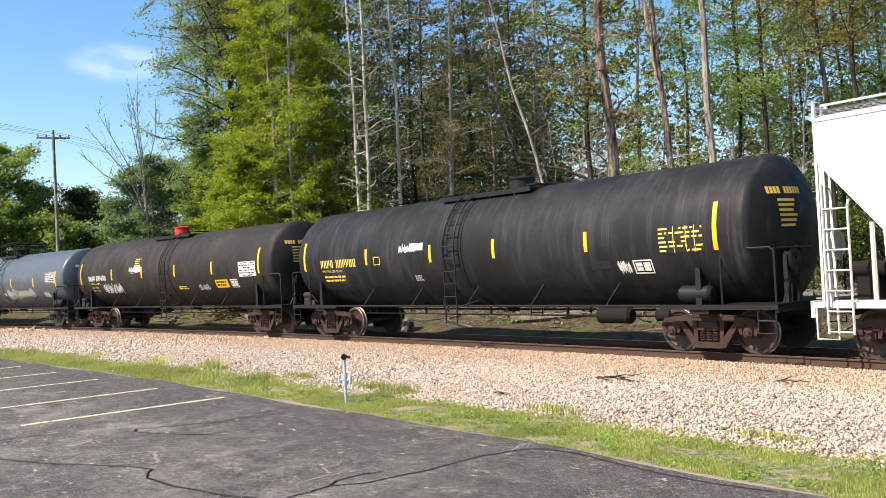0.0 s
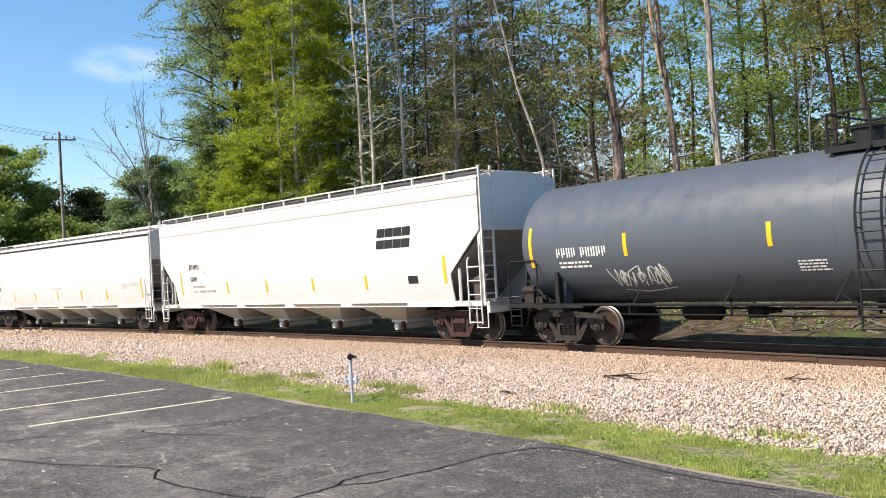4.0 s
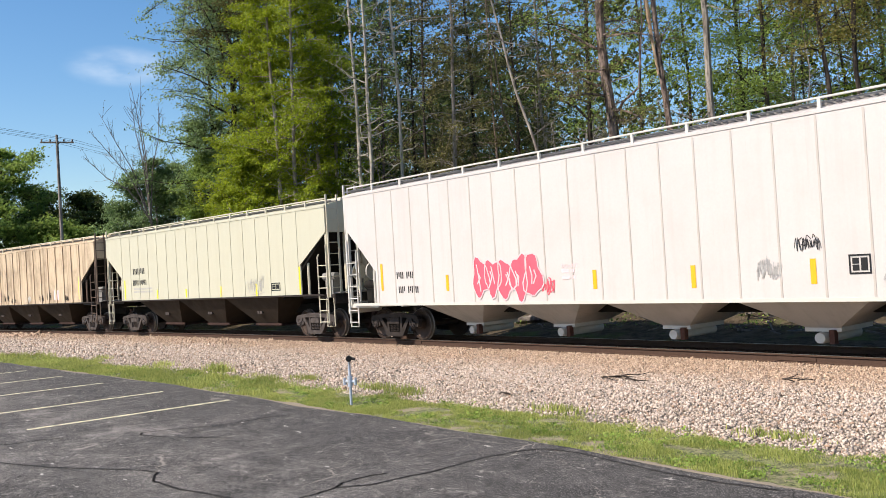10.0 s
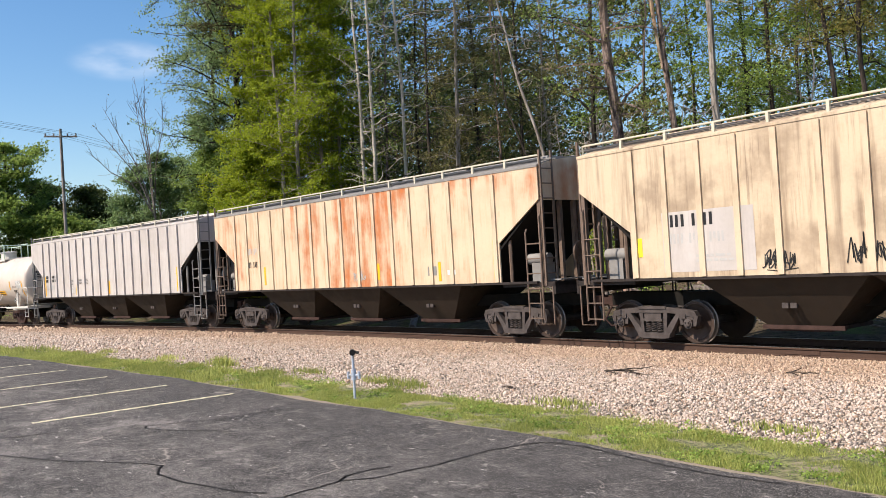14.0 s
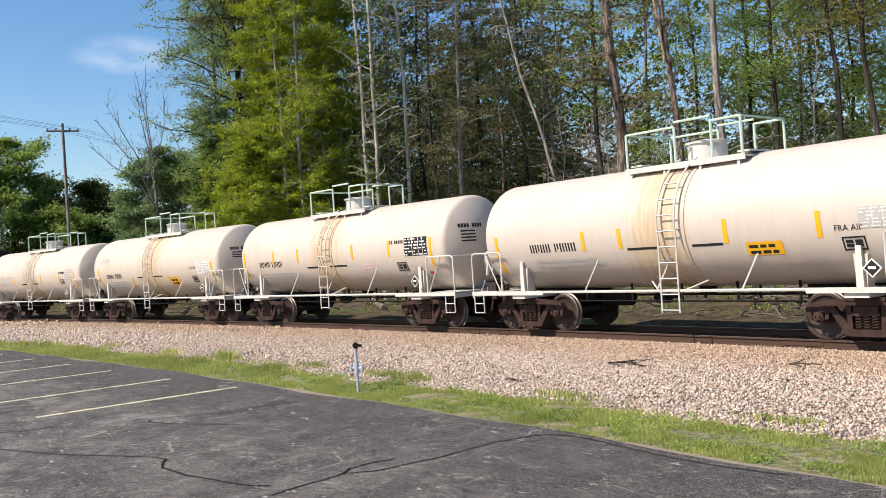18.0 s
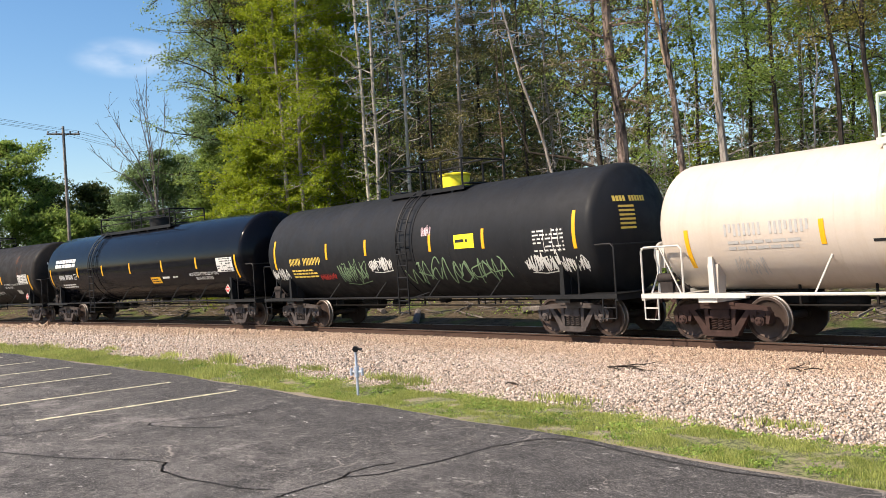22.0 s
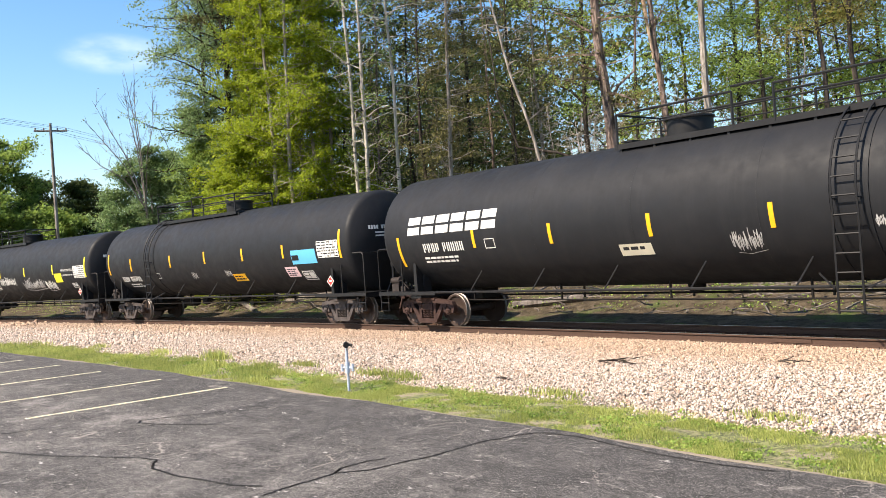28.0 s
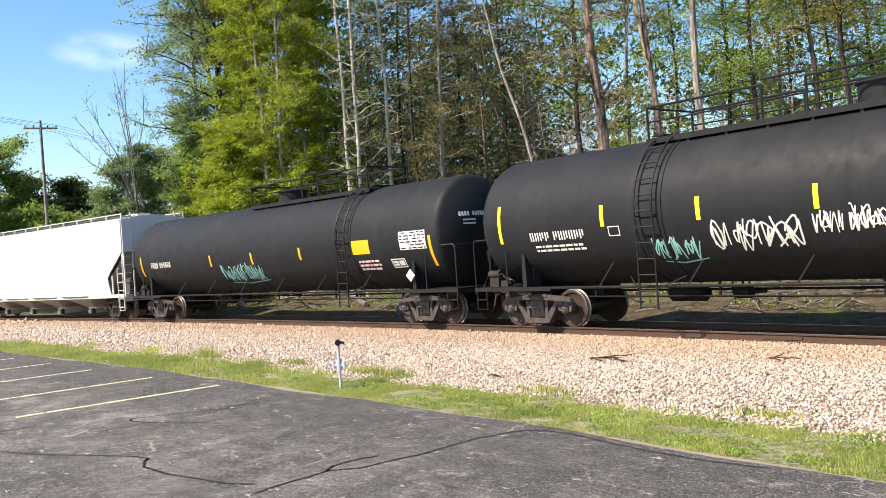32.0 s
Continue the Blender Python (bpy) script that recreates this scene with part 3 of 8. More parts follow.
def grass_strip():
    rng = np.random.default_rng(8)
    sets = []
    for s0, s1, n, h, w in ((-16, -3, 125000, 0.038, 0.0065), (-32, -16, 44000, 0.075, 0.010), (-70, -32, 26000, 0.11, 0.018)):
        s = rng.uniform(s0, s1, n)
        u = rng.beta(1.5, 1.7, n)
        lo, hi = LOT_OFF + 0.13, -7.62 + edge_wave(s) * 0.8
        off = lo + (hi - lo) * (u * 1.1 - 0.03)
        clump = np.array([noise.noise((a * 1.1, b * 2.2, 3.0)) + 0.6 * noise.noise((a * 3.1, b * 5.0, 9.0)) for a, b in zip(s, off)])
        tuft = 2.2 * clump + rng.normal(0, 0.4, n)
        keep = tuft > -0.22
        sets.append((s[keep], off[keep], (h * np.clip(1 + 0.7 * tuft[keep], 0.3, 2.8)), np.full(keep.sum(), w)))
    # weeds that stand in the stones
    for sc, oc, n, h in ((-20.7, -7.35, 500, 0.30), (-28.5, -7.2, 220, 0.2), (-14.2, -7.3, 300, 0.2), (-13.2, -7.4, 300, 0.22), (-17, -7.2, 260, 0.18), (-9.5, -7.35, 350, 0.16), (-6.0, -7.3, 300, 0.14), (-24, -7.25, 250, 0.2)):
        sets.append((rng.normal(sc, 0.28, n), rng.normal(oc, 0.1, n), h * rng.uniform(0.3, 1, n), np.full(n, 0.014)))
    s, off, h, w = (np.concatenate(a) for a in zip(*sets))
    n = len(s)
    x, y = line_np(s, off)
    z = np.interp(off, [LOT_OFF, -8.4, -7.6], [-0.055, -0.06, -0.05])
    a, lean = rng.uniform(0, 6.28, n), rng.uniform(0, 0.6, n) * h
    b = rng.uniform(0, 6.28, n)
    base = np.stack([x, y, z], -1)
    side = np.stack([np.cos(a) * w, np.sin(a) * w, np.zeros(n)], -1)
    tip = base + np.stack([np.cos(b) * lean, np.sin(b) * lean, h], -1)
    v = np.stack([base - side, base + side, tip], 1).reshape(-1, 3)
    me = raw_mesh("grass_strip", v, np.arange(3 * n).reshape(-1, 3), "grass")
    grass = tagged(new("grass_strip", me), "short spring grass and weeds between asphalt and stones", "grass", kind="stuff")
    cs = []
    for i in range(900):
        s1, o1 = rng.uniform(-34, -3), rng.uniform(LOT_OFF + 0.2, -7.55)
        if noise.noise((s1 * 0.8, o1 * 1.5, 21.0)) > -0.05:
            px, py = line_np(s1, o1)
            cs.append((px, py, -0.015))
    v, f = leaves(rng, cs, 0.055, 26, 0.021, 0.35)
    v[:, 2] = np.maximum(v[:, 2], -0.05)
    part("weed_leaves", raw_mesh("weed_leaves", v, f, "leaf_mid"), None, grass, "low broad-leaved weeds among the grass")["kind"] = "stuff"
    # turf under the blades
    g = Geo()
    m = 180
    pts = []
    for i in range(m + 1):
        s1 = -75 + 80 * i / m
        pts += [line(s1, LOT_OFF - 0.02, -0.045), line(s1, -7.45 + float(edge_wave(np.float64(s1))) * 0.85, -0.035)]
    g.add(pts, [(2 * i, 2 * i + 1, 2 * i + 3, 2 * i + 2) for i in range(m)])
    turf = Mat("turf")
    c = turf.mix(turf.ramp(turf.noise(16, 7, 0.85), 0.4, 0.6), (0.06, 0.07, 0.028), (0.27, 0.28, 0.11))
    c = turf.mix(turf.ramp(turf.noise(1.6, 8, 0.8), 0.48, 0.60, 0, 0.9), c, (0.33, 0.265, 0.185))
    turf.bump(turf.noise(60, 4, 0.7), 0.8, 0.03)
    tagged(new("verge", g.mesh("verge", turf.done(c, 0.95), 0)), "thin strip of patchy green turf beside the asphalt", "grass verge", kind="structure")


def sandy_rim():
    """Pale grit washed against the asphalt's edge."""
    g = Geo()
    n = 700
    pts = []
    for i in range(n + 1):
        s = -70 + 75 * i / n
        w = max(0.0, 0.015 + 0.10 * noise.noise((s * 1.3, 0.0, 0.0)) + random.uniform(-0.02, 0.04))
        pts += [line(s, LOT_OFF - 0.25, -0.012), line(s, LOT_OFF + 0.05, -0.010), line(s, LOT_OFF + 0.10 + w, -0.028)]
    g.add(pts, [(3 * i + j, 3 * i + j + 1, 3 * i + j + 4, 3 * i + j + 3) for i in range(n) for j in (0, 1)])
    k = Mat("pale_grit")
    c = k.mix(k.noise(40, 4, 0.7), (0.10, 0.08, 0.06), (0.40, 0.33, 0.24))
    k.bump(k.noise(50, 3, 0.7), 0.6, 0.01)
    tagged(new("grit_rim", g.mesh("grit_rim", k.done(c, 0.95), 0)), "thin rim of pale sandy grit along the asphalt edge", "grit", kind="structure")


def track():
    t = thing("railway_track", "single railway track of rusty steel rails on wooden ties", "railway track", kind="structure")
    prof = [(-0.036, 0), (0.036, 0), (0.036, -0.03), (0.009, -0.045), (0.009, -0.135), (0.07, -0.155), (0.07, -0.172), (-0.07, -0.172), (-0.07, -0.155), (-0.009, -0.135), (-0.009, -0.045), (-0.036, -0.03)]
    for name, c in (("rail", -0.754), ("rail", 0.754)):
        g = Geo()
        strip(g, -130, 30, [(c + o, RAIL_Z + z) for o, z in prof], 1.0)
        r = part(name, g, "rail", t, "rust-brown steel rail with a worn bright head")
        h = Geo()
        strip(h, -130, 30, [(c - 0.026, RAIL_Z - 0.002), (c - 0.026, RAIL_Z + 0.002), (c + 0.026, RAIL_Z + 0.002), (c + 0.026, RAIL_Z - 0.002)], 1.0)
        part("running_surface", h, "shine", r, "polished steel running surface")
        if c < 0:
            for sj in (-21.4, -9.5, -33.3):
                b = Geo()
                strip(b, sj - 0.4, sj + 0.4, [(c - 0.03, RAIL_Z - 0.125), (c - 0.03, RAIL_Z - 0.05), (c + 0.03, RAIL_Z - 0.05), (c + 0.03, RAIL_Z - 0.125)], 0.4)
                part("joint_bar", b, "rail", r)
    tie = Geo().box(-0.11, 0.11, -1.3, 1.3, -0.18, 0).mesh("tie", "tie")
    plate = Geo()
    for c in (-0.754, 0.754):
        plate.box(-0.09, 0.09, c - 0.18, c + 0.18, 0, 0.012)
        for dx in (-0.06, 0.06):
            for dy in (-0.1, 0.1):
                plate.box(dx - 0.014, dx + 0.014, c + dy - 0.018, c + dy + 0.018, 0.012, 0.05)
    plate = plate.mesh("tie_plate", "rail")
    for i in range(130):
        s = -66 + i * 0.52
        p = line(s, 0, RAIL_Z - 0.186)
        o = part("tie", tie, None, t, at=Matrix.LocRotScale(p, Euler((0, 0, BEND * s + random.uniform(-0.01, 0.01))), None))
        part("tie_plate", plate, None, o)


# ---- railway cars: x along the car towards its front, -y towards the lot, z from the rail's head ----
AXLE = 0.889
WHEEL_R = 0.457
END_RUN = {}


def wheelset_mesh():
    g = Geo()
    for sgn in (-1, 1):
        prof = [(0.60, 0.10), (0.62, 0.13), (0.66, 0.13), (0.675, 0.36), (0.655, 0.40), (0.655, 0.478), (0.665, 0.485), (0.685, 0.48), (0.70, 0.457), (0.785, 0.452), (0.795, 0.44), (0.795, 0.385), (0.765, 0.37), (0.735, 0.30), (0.74, 0.15), (0.80, 0.13), (0.82, 0.10), (1.0, 0.075), (1.0, 0.0)]
        g.lathe([(sgn * a, r) for a, r in prof], (0, 0, 0), "y", 22)
    g.tube([(0, -0.62, 0), (0, 0.62, 0)], 0.085, 12)
    me = g.mesh("wheelset", "wheel")
    # the worn tread and rim edge are bright
    me.materials.append(M["tread"])
    for p in me.polygons:
        if abs(p.center.y) > 0.69 and math.hypot(p.center.x, p.center.z) > 0.415:
            p.material_index = 1
    return me


def side_frame_mesh(mat):
    g = Geo()
    y0, y1 = -1.085, -0.955
    # upper member, diagonals, columns, spring seat, jaws
    g.plate([(-1.12, 0.60), (-1.06, 0.72), (-0.85, 0.755), (-0.36, 0.80), (0.36, 0.80), (0.85, 0.755), (1.06, 0.72), (1.12, 0.60), (0.98, 0.60), (0.62, 0.66), (0.36, 0.68), (-0.36, 0.68), (-0.62, 0.66), (-0.98, 0.60)], y0, y1)
    for s in (-1, 1):
        g.plate([(s * 0.72, 0.665), (s * 0.60, 0.665), (s * 0.20, 0.17), (s * 0.40, 0.17)], y0 + 0.004, y1)
        g.plate([(s * 0.37, 0.68), (s * 0.27, 0.68), (s * 0.25, 0.24), (s * 0.33, 0.24)], y0 + 0.01, y1)
        g.plate([(s * 1.14, 0.62), (s * 1.03, 0.62), (s * 1.01, 0.40), (s * 1.08, 0.40)], y0 + 0.006, y1)
        g.plate([(s * 0.75, 0.66), (s * 0.66, 0.66), (s * 0.70, 0.42), (s * 0.77, 0.42)], y0 + 0.006, y1)
        g.box(s * 0.78 - 0.06, s * 0.78 + 0.06, y0 - 0.015, y0 + 0.02, 0.56, 0.66)
    g.plate([(-0.44, 0.25), (0.44, 0.25), (0.40, 0.15), (0.30, 0.125), (-0.30, 0.125), (-0.40, 0.15)], y0 - 0.01, y1 + 0.02)
    g.plate([(-0.36, 0.82), (0.36, 0.82), (0.36, 0.76), (-0.36, 0.76)], y0 - 0.02, y1)
    return g.mesh("side_frame", mat)


def spring_mesh(mat):
    g = Geo()
    for x in (-0.15, 0.0, 0.15):
        pts = [(x + 0.062 * math.cos(a), -1.03 + 0.062 * math.sin(a), 0.25 + 0.245 * a / (5 * 2 * math.pi)) for a in [i * 2 * math.pi / 7 for i in range(36)]]
        g.tube(pts, 0.016, 4)
    g.box(-0.25, 0.25, -1.1, -0.96, 0.495, 0.55)
    g.box(-0.22, 0.22, -1.09, -0.96, 0.55, 0.66)
    return g.mesh("spring_nest", mat)


def cap_mesh(mat):
    g = Geo()
    g.lathe([(-1.13, 0.0), (-1.13, 0.055), (-1.115, 0.075), (-1.10, 0.075), (-1.095, 0.105), (-0.99, 0.11), (-0.98, 0.08)], (0, 0, 0), "y", 16)
    for i in range(3):
        a = i * 2.094 + 0.5
        g.lathe([(-1.15, 0.016), (-1.13, 0.018)], (0.045 * math.cos(a), 0, 0.045 * math.sin(a)), "y", 6)
    g.box(-0.12, 0.12, -1.07, -0.96, 0.07, 0.15)
    return g.mesh("bearing_adapter", mat)


def bolster_mesh(mat):
    g = Geo()
    g.box(-0.2, 0.2, -1.05, 1.05, 0.55, 0.74)
    g.box(-0.28, 0.28, -0.3, 0.3, 0.55, 0.80)
    for x in (-0.42, 0.42):
        g.box(x - 0.05, x + 0.05, -0.62, 0.62, 0.36, 0.46)
        for y in (-0.74, 0.74):
            g.plate([(x - 0.03, 0.25), (x + 0.05, 0.25), (x + 0.06, 0.55), (x - 0.04, 0.55)], y - 0.05, y + 0.05)
    return g.mesh("truck", mat)


TRUCKS = {}
WHEELS = None


def truck(car, x, colour, turn):
    """A two-axle truck under a car; returns its two wheelsets."""
    global WHEELS
    if WHEELS is None:
        WHEELS = wheelset_mesh()
    if colour not in TRUCKS:
        TRUCKS[colour] = (bolster_mesh(colour), side_frame_mesh(colour), spring_mesh(colour), cap_mesh(colour))
    bol, frame_me, spr, cap = TRUCKS[colour]
    t = part("truck", bol, None, car, "cast steel two-axle truck", at=pose(x, 0, 0, 0, 0, turn))
    for r in (0, 180):
        part("side_frame", frame_me, None, t, at=pose(0, 0, 0, 0, 0, r))
        part("spring_nest", spr, None, t, at=pose(0, 0, 0, 0, 0, r))
        for ax in (-AXLE, AXLE):
            part("bearing_cap", cap, None, t, at=pose(0, 0, 0, 0, 0, r) @ pose(ax, 0, WHEEL_R))
    return [part("wheelset", WHEELS, None, t, "steel wheels on an axle", at=pose(ax, 0, WHEEL_R)) for ax in (-AXLE, AXLE)]


# flat shapes laid on a car's side -------------------------------------------------
class Side:
    """The side of a car that faces the lot: a lying cylinder (r) or an upright sheet (y)."""

    def __init__(self, car, r=None, cz=0.0, y=None, tuck=0.0, foot=0.0, head=None):
        self.car, self.r, self.cz, self.y, self.tuck, self.foot, self.head = car, r, cz, y, tuck, foot, head

    def at(self, x, z, lift):
        if self.r:
            dz = max(-0.999, min(0.999, (z - self.cz) / self.r))
            a = math.asin(dz)
            return (x, -(self.r + lift) * math.cos(a), self.cz + (self.r + lift) * math.sin(a))
        f = max(0.0, (self.foot + 1.3 - z) / 1.3)
        return (x, self.y - lift + self.tuck * f * f, z)

    def head_bars(self, rows, mat, name="end_print"):
        """Short bars on the domed front end: (y, z, width, height)."""
        g = Geo()
        x1 = self.head
        for y, z, w, h in rows:
            v = []
            for yy, zz in ((y, z), (y + w, z), (y + w, z + h), (y, z + h)):
                rho = math.hypot(yy, zz - self.cz)
                v.append((x1 - 1.8 * self.r + math.sqrt((1.8 * self.r) ** 2 - rho * rho) + 0.012, yy, zz))
            g.add(v, [(0, 1, 2, 3)])
        return part(name, g, mat, self.car, "small stencilled marks on the domed end", smooth=60)

    def diamond(self, x, z, h, mat="white_part", mark="red", y=None):
        """A placard stood on its corner in a plate holder."""
        yy = -1.475 if y is None else y
        k = h / 2
        g = Geo().plate([(x - k, z), (x, z + k), (x + k, z), (x, z - k)], yy - 0.012, yy)
        p = part("placard", g, mat, self.car, "diamond-shaped placard")
        k *= 0.8
        part("placard_face", Geo().plate([(x - k, z), (x, z + k), (x + k, z), (x, z - k)], yy - 0.017, yy - 0.0125), mark, p)
        part("placard_bar", Geo().box(x - k * 0.5, x + k * 0.5, yy - 0.021, yy - 0.0175, z - 0.02, z + 0.03), mat, p)

    def ruled_box(self, x0, x1, z0, z1, mat, t=0.03, fill=True):
        """An outlined box with bars in it."""
        g = Geo()
        for a in ((x0, x1, z0, z0 + t), (x0, x1, z1 - t, z1), (x0, x0 + t, z0 + t, z1 - t), (x1 - t, x1, z0 + t, z1 - t)):
            self.rect(g, *a)
        if fill:
            xm, zm = (x0 + x1) / 2, (z0 + z1) / 2
            self.rect(g, x0 + 2 * t, xm - t / 2, z0 + 2 * t, zm - t / 4)
            self.rect(g, x0 + 2 * t, xm - t / 2, zm + t / 4, z1 - 2 * t)
            self.rect(g, xm + t / 2, x1 - 2 * t, z0 + 2 * t, z1 - 2 * t)
        return part("service_box", g, mat, self.car, "outlined stencil box", smooth=60)

    def table(self, x0, x1, z0, z1, mat, ink, seed=3):
        """A data table: a field with ruled lines and rows of bars."""
        base = self.panel("data_table", mat, x0, x1, z0, z1, "stencilled data table", 0.006)
        g = Geo()
        rnd = random.Random(seed)
        n = 6
        for i in range(n):
            z = z0 + (z1 - z0) * (i + 0.28) / n
            h = (z1 - z0) / n * 0.42
            x = x0 + 0.03
            while x < x1 - 0.06:
                w = rnd.uniform(0.05, 0.22)
                if rnd.random() < 0.8:
                    self.rect(g, x, min(x + w, x1 - 0.03), z, z + h, 0.009)
                x += w + 0.05
        for f in (0.35, 0.62, 0.8):
            self.rect(g, x0 + (x1 - x0) * f, x0 + (x1 - x0) * f + 0.015, z0, z1, 0.0095)
        part("table_print", g, ink, base, smooth=60)

    def quad(self, g, pts, lift=0.007):
        """A flat four-cornered shape, cut where the surface curves."""
        (x0, z0), (x1, z1), (x2, z2), (x3, z3) = pts
        n = max(1, int(max(abs(z3 - z0), abs(z2 - z1)) / 0.12)) if (self.r or self.tuck) else 1
        v = []
        for i in range(n + 1):
            t = i / n
            v += [self.at(x0 + (x3 - x0) * t, z0 + (z3 - z0) * t, lift), self.at(x1 + (x2 - x1) * t, z1 + (z2 - z1) * t, lift)]
        g.add(v, [(2 * i, 2 * i + 1, 2 * i + 3, 2 * i + 2) for i in range(n)])

    def rect(self, g, x0, x1, z0, z1, lift=0.007):
        self.quad(g, [(x0, z0), (x1, z0), (x1, z1), (x0, z1)], lift)

    def panel(self, name, mat, x0, x1, z0, z1, label="", lift=0.006, parent=None):
        g = Geo()
        self.rect(g, x0, x1, z0, z1, lift)
        return part(name, g, mat, parent or self.car, label, smooth=60)

    def stripes(self, rows, mat="yellow"):
        for x, z0, z1 in rows:
            g = Geo()
            if self.r:
                a0, a1 = (math.degrees(math.asin(max(-0.98, min(0.98, (z - self.cz) / self.r)))) for z in (z0, z1))
                g.patch(x - 0.05, x + 0.05, a0, a1, self.r - 0.001, self.cz, 0.008)
            else:
                self.rect(g, x - 0.055, x + 0.055, z0, z1, 0.006)
            part("reflective_strip", g, mat, self.car, "yellow reflective strip")

    def blocks(self, x, z, counts, h, mat, name="stencil_mark", gap=None, wide=0.62, label="", parent=None):
        """A row of marks the size of stencilled characters, in groups of counts."""
        g = Geo()
        rnd = random.Random(int(x * 100) + int(z * 1000) + sum(counts))
        w = h * wide
        for k, c in enumerate(counts):
            for i in range(c):
                if h < 0.12:
                    self.rect(g, x, x + w * rnd.uniform(0.7, 1), z, z + h)
                elif h < 0.3:
                    # two upright bars, one often shorter
                    t, cut = w * 0.34, h * (0.0, 0.3, 0.18, 0.0)[rnd.randrange(4)]
                    self.rect(g, x, x + t, z, z + h)
                    self.rect(g, x + w - t, x + w, z + cut, z + h)
                else:
                    # two slanted bars, one over the other
                    for z0, z1 in ((z, z + h * 0.43), (z + h * 0.57, z + h)):
                        q0, q1 = 0.16 * (z0 - z), 0.16 * (z1 - z)
                        self.quad(g, [(x + q0, z0), (x + w + q0, z0), (x + w + q1, z1), (x + q1, z1)])
                x += w + (gap or h * 0.22)
            x += h * 0.55
        row = part(name, g, mat, parent or self.car, label or "row of stencilled marks", smooth=60)
        row["kind"] = "stuff"
        return row

    def bars(self, x, z, w, rows, h, mat, seed=1, name="small_print", step=1.9):
        """Lines of print too small to read, as short bars."""
        g = Geo()
        rnd = random.Random(seed)
        for i in range(rows):
            px = x
            end = x + w * rnd.uniform(0.7, 1)
            while px < end:
                l = rnd.uniform(1.2, 4.5) * h
                self.rect(g, px, min(px + l, end), z - i * h * step, z - i * h * step + h)
                px += l + h * 0.7
        return part(name, g, mat, self.car, "lines of small stencilled print", smooth=60)

    def text(self, words, x, z, h, mat, name="lettering", parent=None):
        cu = bpy.data.curves.new("lettering", "FONT")
        cu.body, cu.size, cu.resolution_u = words, h * 1.38, 2
        ob = bpy.data.objects.new("lettering", cu)
        scene.collection.objects.link(ob)
        me = bpy.data.meshes.new_from_object(ob.evaluated_get(bpy.context.evaluated_depsgraph_get()))
        bpy.data.objects.remove(ob)
        for v in me.vertices:
            v.co = self.at(x + v.co.x, z + v.co.y, 0.008)
        me.materials.clear()
        me.materials.append(M[mat])
        return part(name, me, None, parent or self.car, "the words " + words)

    def ribbon(self, g, pts, w, lift=0.008):
        for (x0, z0), (x1, z1) in zip(pts, pts[1:]):
            d = math.hypot(x1 - x0, z1 - z0)
            if d < 1e-5:
                continue
            nx, nz = -(z1 - z0) / d * w / 2, (x1 - x0) / d * w / 2
            ex, ez = (x1 - x0) / d * w * 0.3, (z1 - z0) / d * w * 0.3
            v = [self.at(x0 - ex + nx, z0 - ez + nz, lift), self.at(x0 - ex - nx, z0 - ez - nz, lift), self.at(x1 + ex - nx, z1 + ez - nz, lift), self.at(x1 + ex + nx, z1 + ez + nz, lift)]
            g.add(v, [(0, 1, 2, 3)])

    def scrawl(self, x, z, w, h, mat, seed, n=6, pen=0.03, label="looping spray-paint scrawl", lift=0.008):
        """Sprayed strokes, one letter-sized sweep of bends and corners after another, run together at the foot."""
        g = Geo()
        rnd = random.Random(seed)
        n, pen = max(3, int(n * 1.5)), pen * 0.64
        for i in range(n):
            cx, cw = x + w * (i + 0.5) / n, w / n
            tall = h * rnd.uniform(0.75, 1.1)
            low = rnd.random() < 0.5
            keys = []
            for j in range(rnd.choice((4, 5, 5, 6))):
                u = (j / 4 - 0.5) * rnd.uniform(0.5, 1.1) * cw + rnd.uniform(-0.35, 0.35) * cw
                keys.append((cx + u, z + tall * (rnd.uniform(0.0, 0.3) if (j % 2 == 0) == low else rnd.uniform(0.65, 1.0))))
            keys = [keys[0]] + keys + [keys[-1]]
            bend = rnd.choice((0.35, 0.5, 0.65))
            pts = []
            for p0, p1, p2, p3 in zip(keys, keys[1:], keys[2:], keys[3:]):
                for m in range(6):
                    t = m / 6
                    q = []
                    for c in (0, 1):
                        d1, d2 = (p2[c] - p0[c]) * bend, (p3[c] - p1[c]) * bend
                        q.append((2 * t ** 3 - 3 * t * t + 1) * p1[c] + (t ** 3 - 2 * t * t + t) * d1 + (3 * t * t - 2 * t ** 3) * p2[c] + (t ** 3 - t * t) * d2)
                    pts.append(tuple(q))
            pts.append(keys[-1])
            self.ribbon(g, pts, pen * rnd.uniform(0.8, 1.15), lift + 0.0004 * i)
            if rnd.random() < 0.65:
                a0, turns = rnd.uniform(0, 6.28), rnd.choice((0.5, 0.7, 0.95))
                rx, rz = cw * rnd.uniform(0.35, 0.7), h * rnd.uniform(0.18, 0.42)
                mx, mz, sk = cx + rnd.uniform(-0.3, 0.3) * cw, z + h * rnd.uniform(0.35, 0.65), rnd.uniform(-0.3, 0.6)
                loop = []
                for j in range(13):
                    a = a0 + turns * 6.283 * j / 12
                    pz = rz * math.sin(a) * (1 + 0.35 * math.sin(2 * a + seed + i))
                    loop.append((mx + rx * math.cos(a) + sk * pz, mz + pz))
                self.ribbon(g, loop, pen, lift + 0.0004 * i + 0.0002)
        if w > 0.6 and rnd.random() < 0.6:
            self.ribbon(g, [(x + w * 0.1, z - h * 0.04), (x + w * 0.5, z - h * 0.12), (x + w * 1.04, z + h * 0.02)], pen * 0.8, lift)
        tag = part("graffiti", g, mat, self.car, label, smooth=60)
        tag["kind"] = "stuff"
        return tag

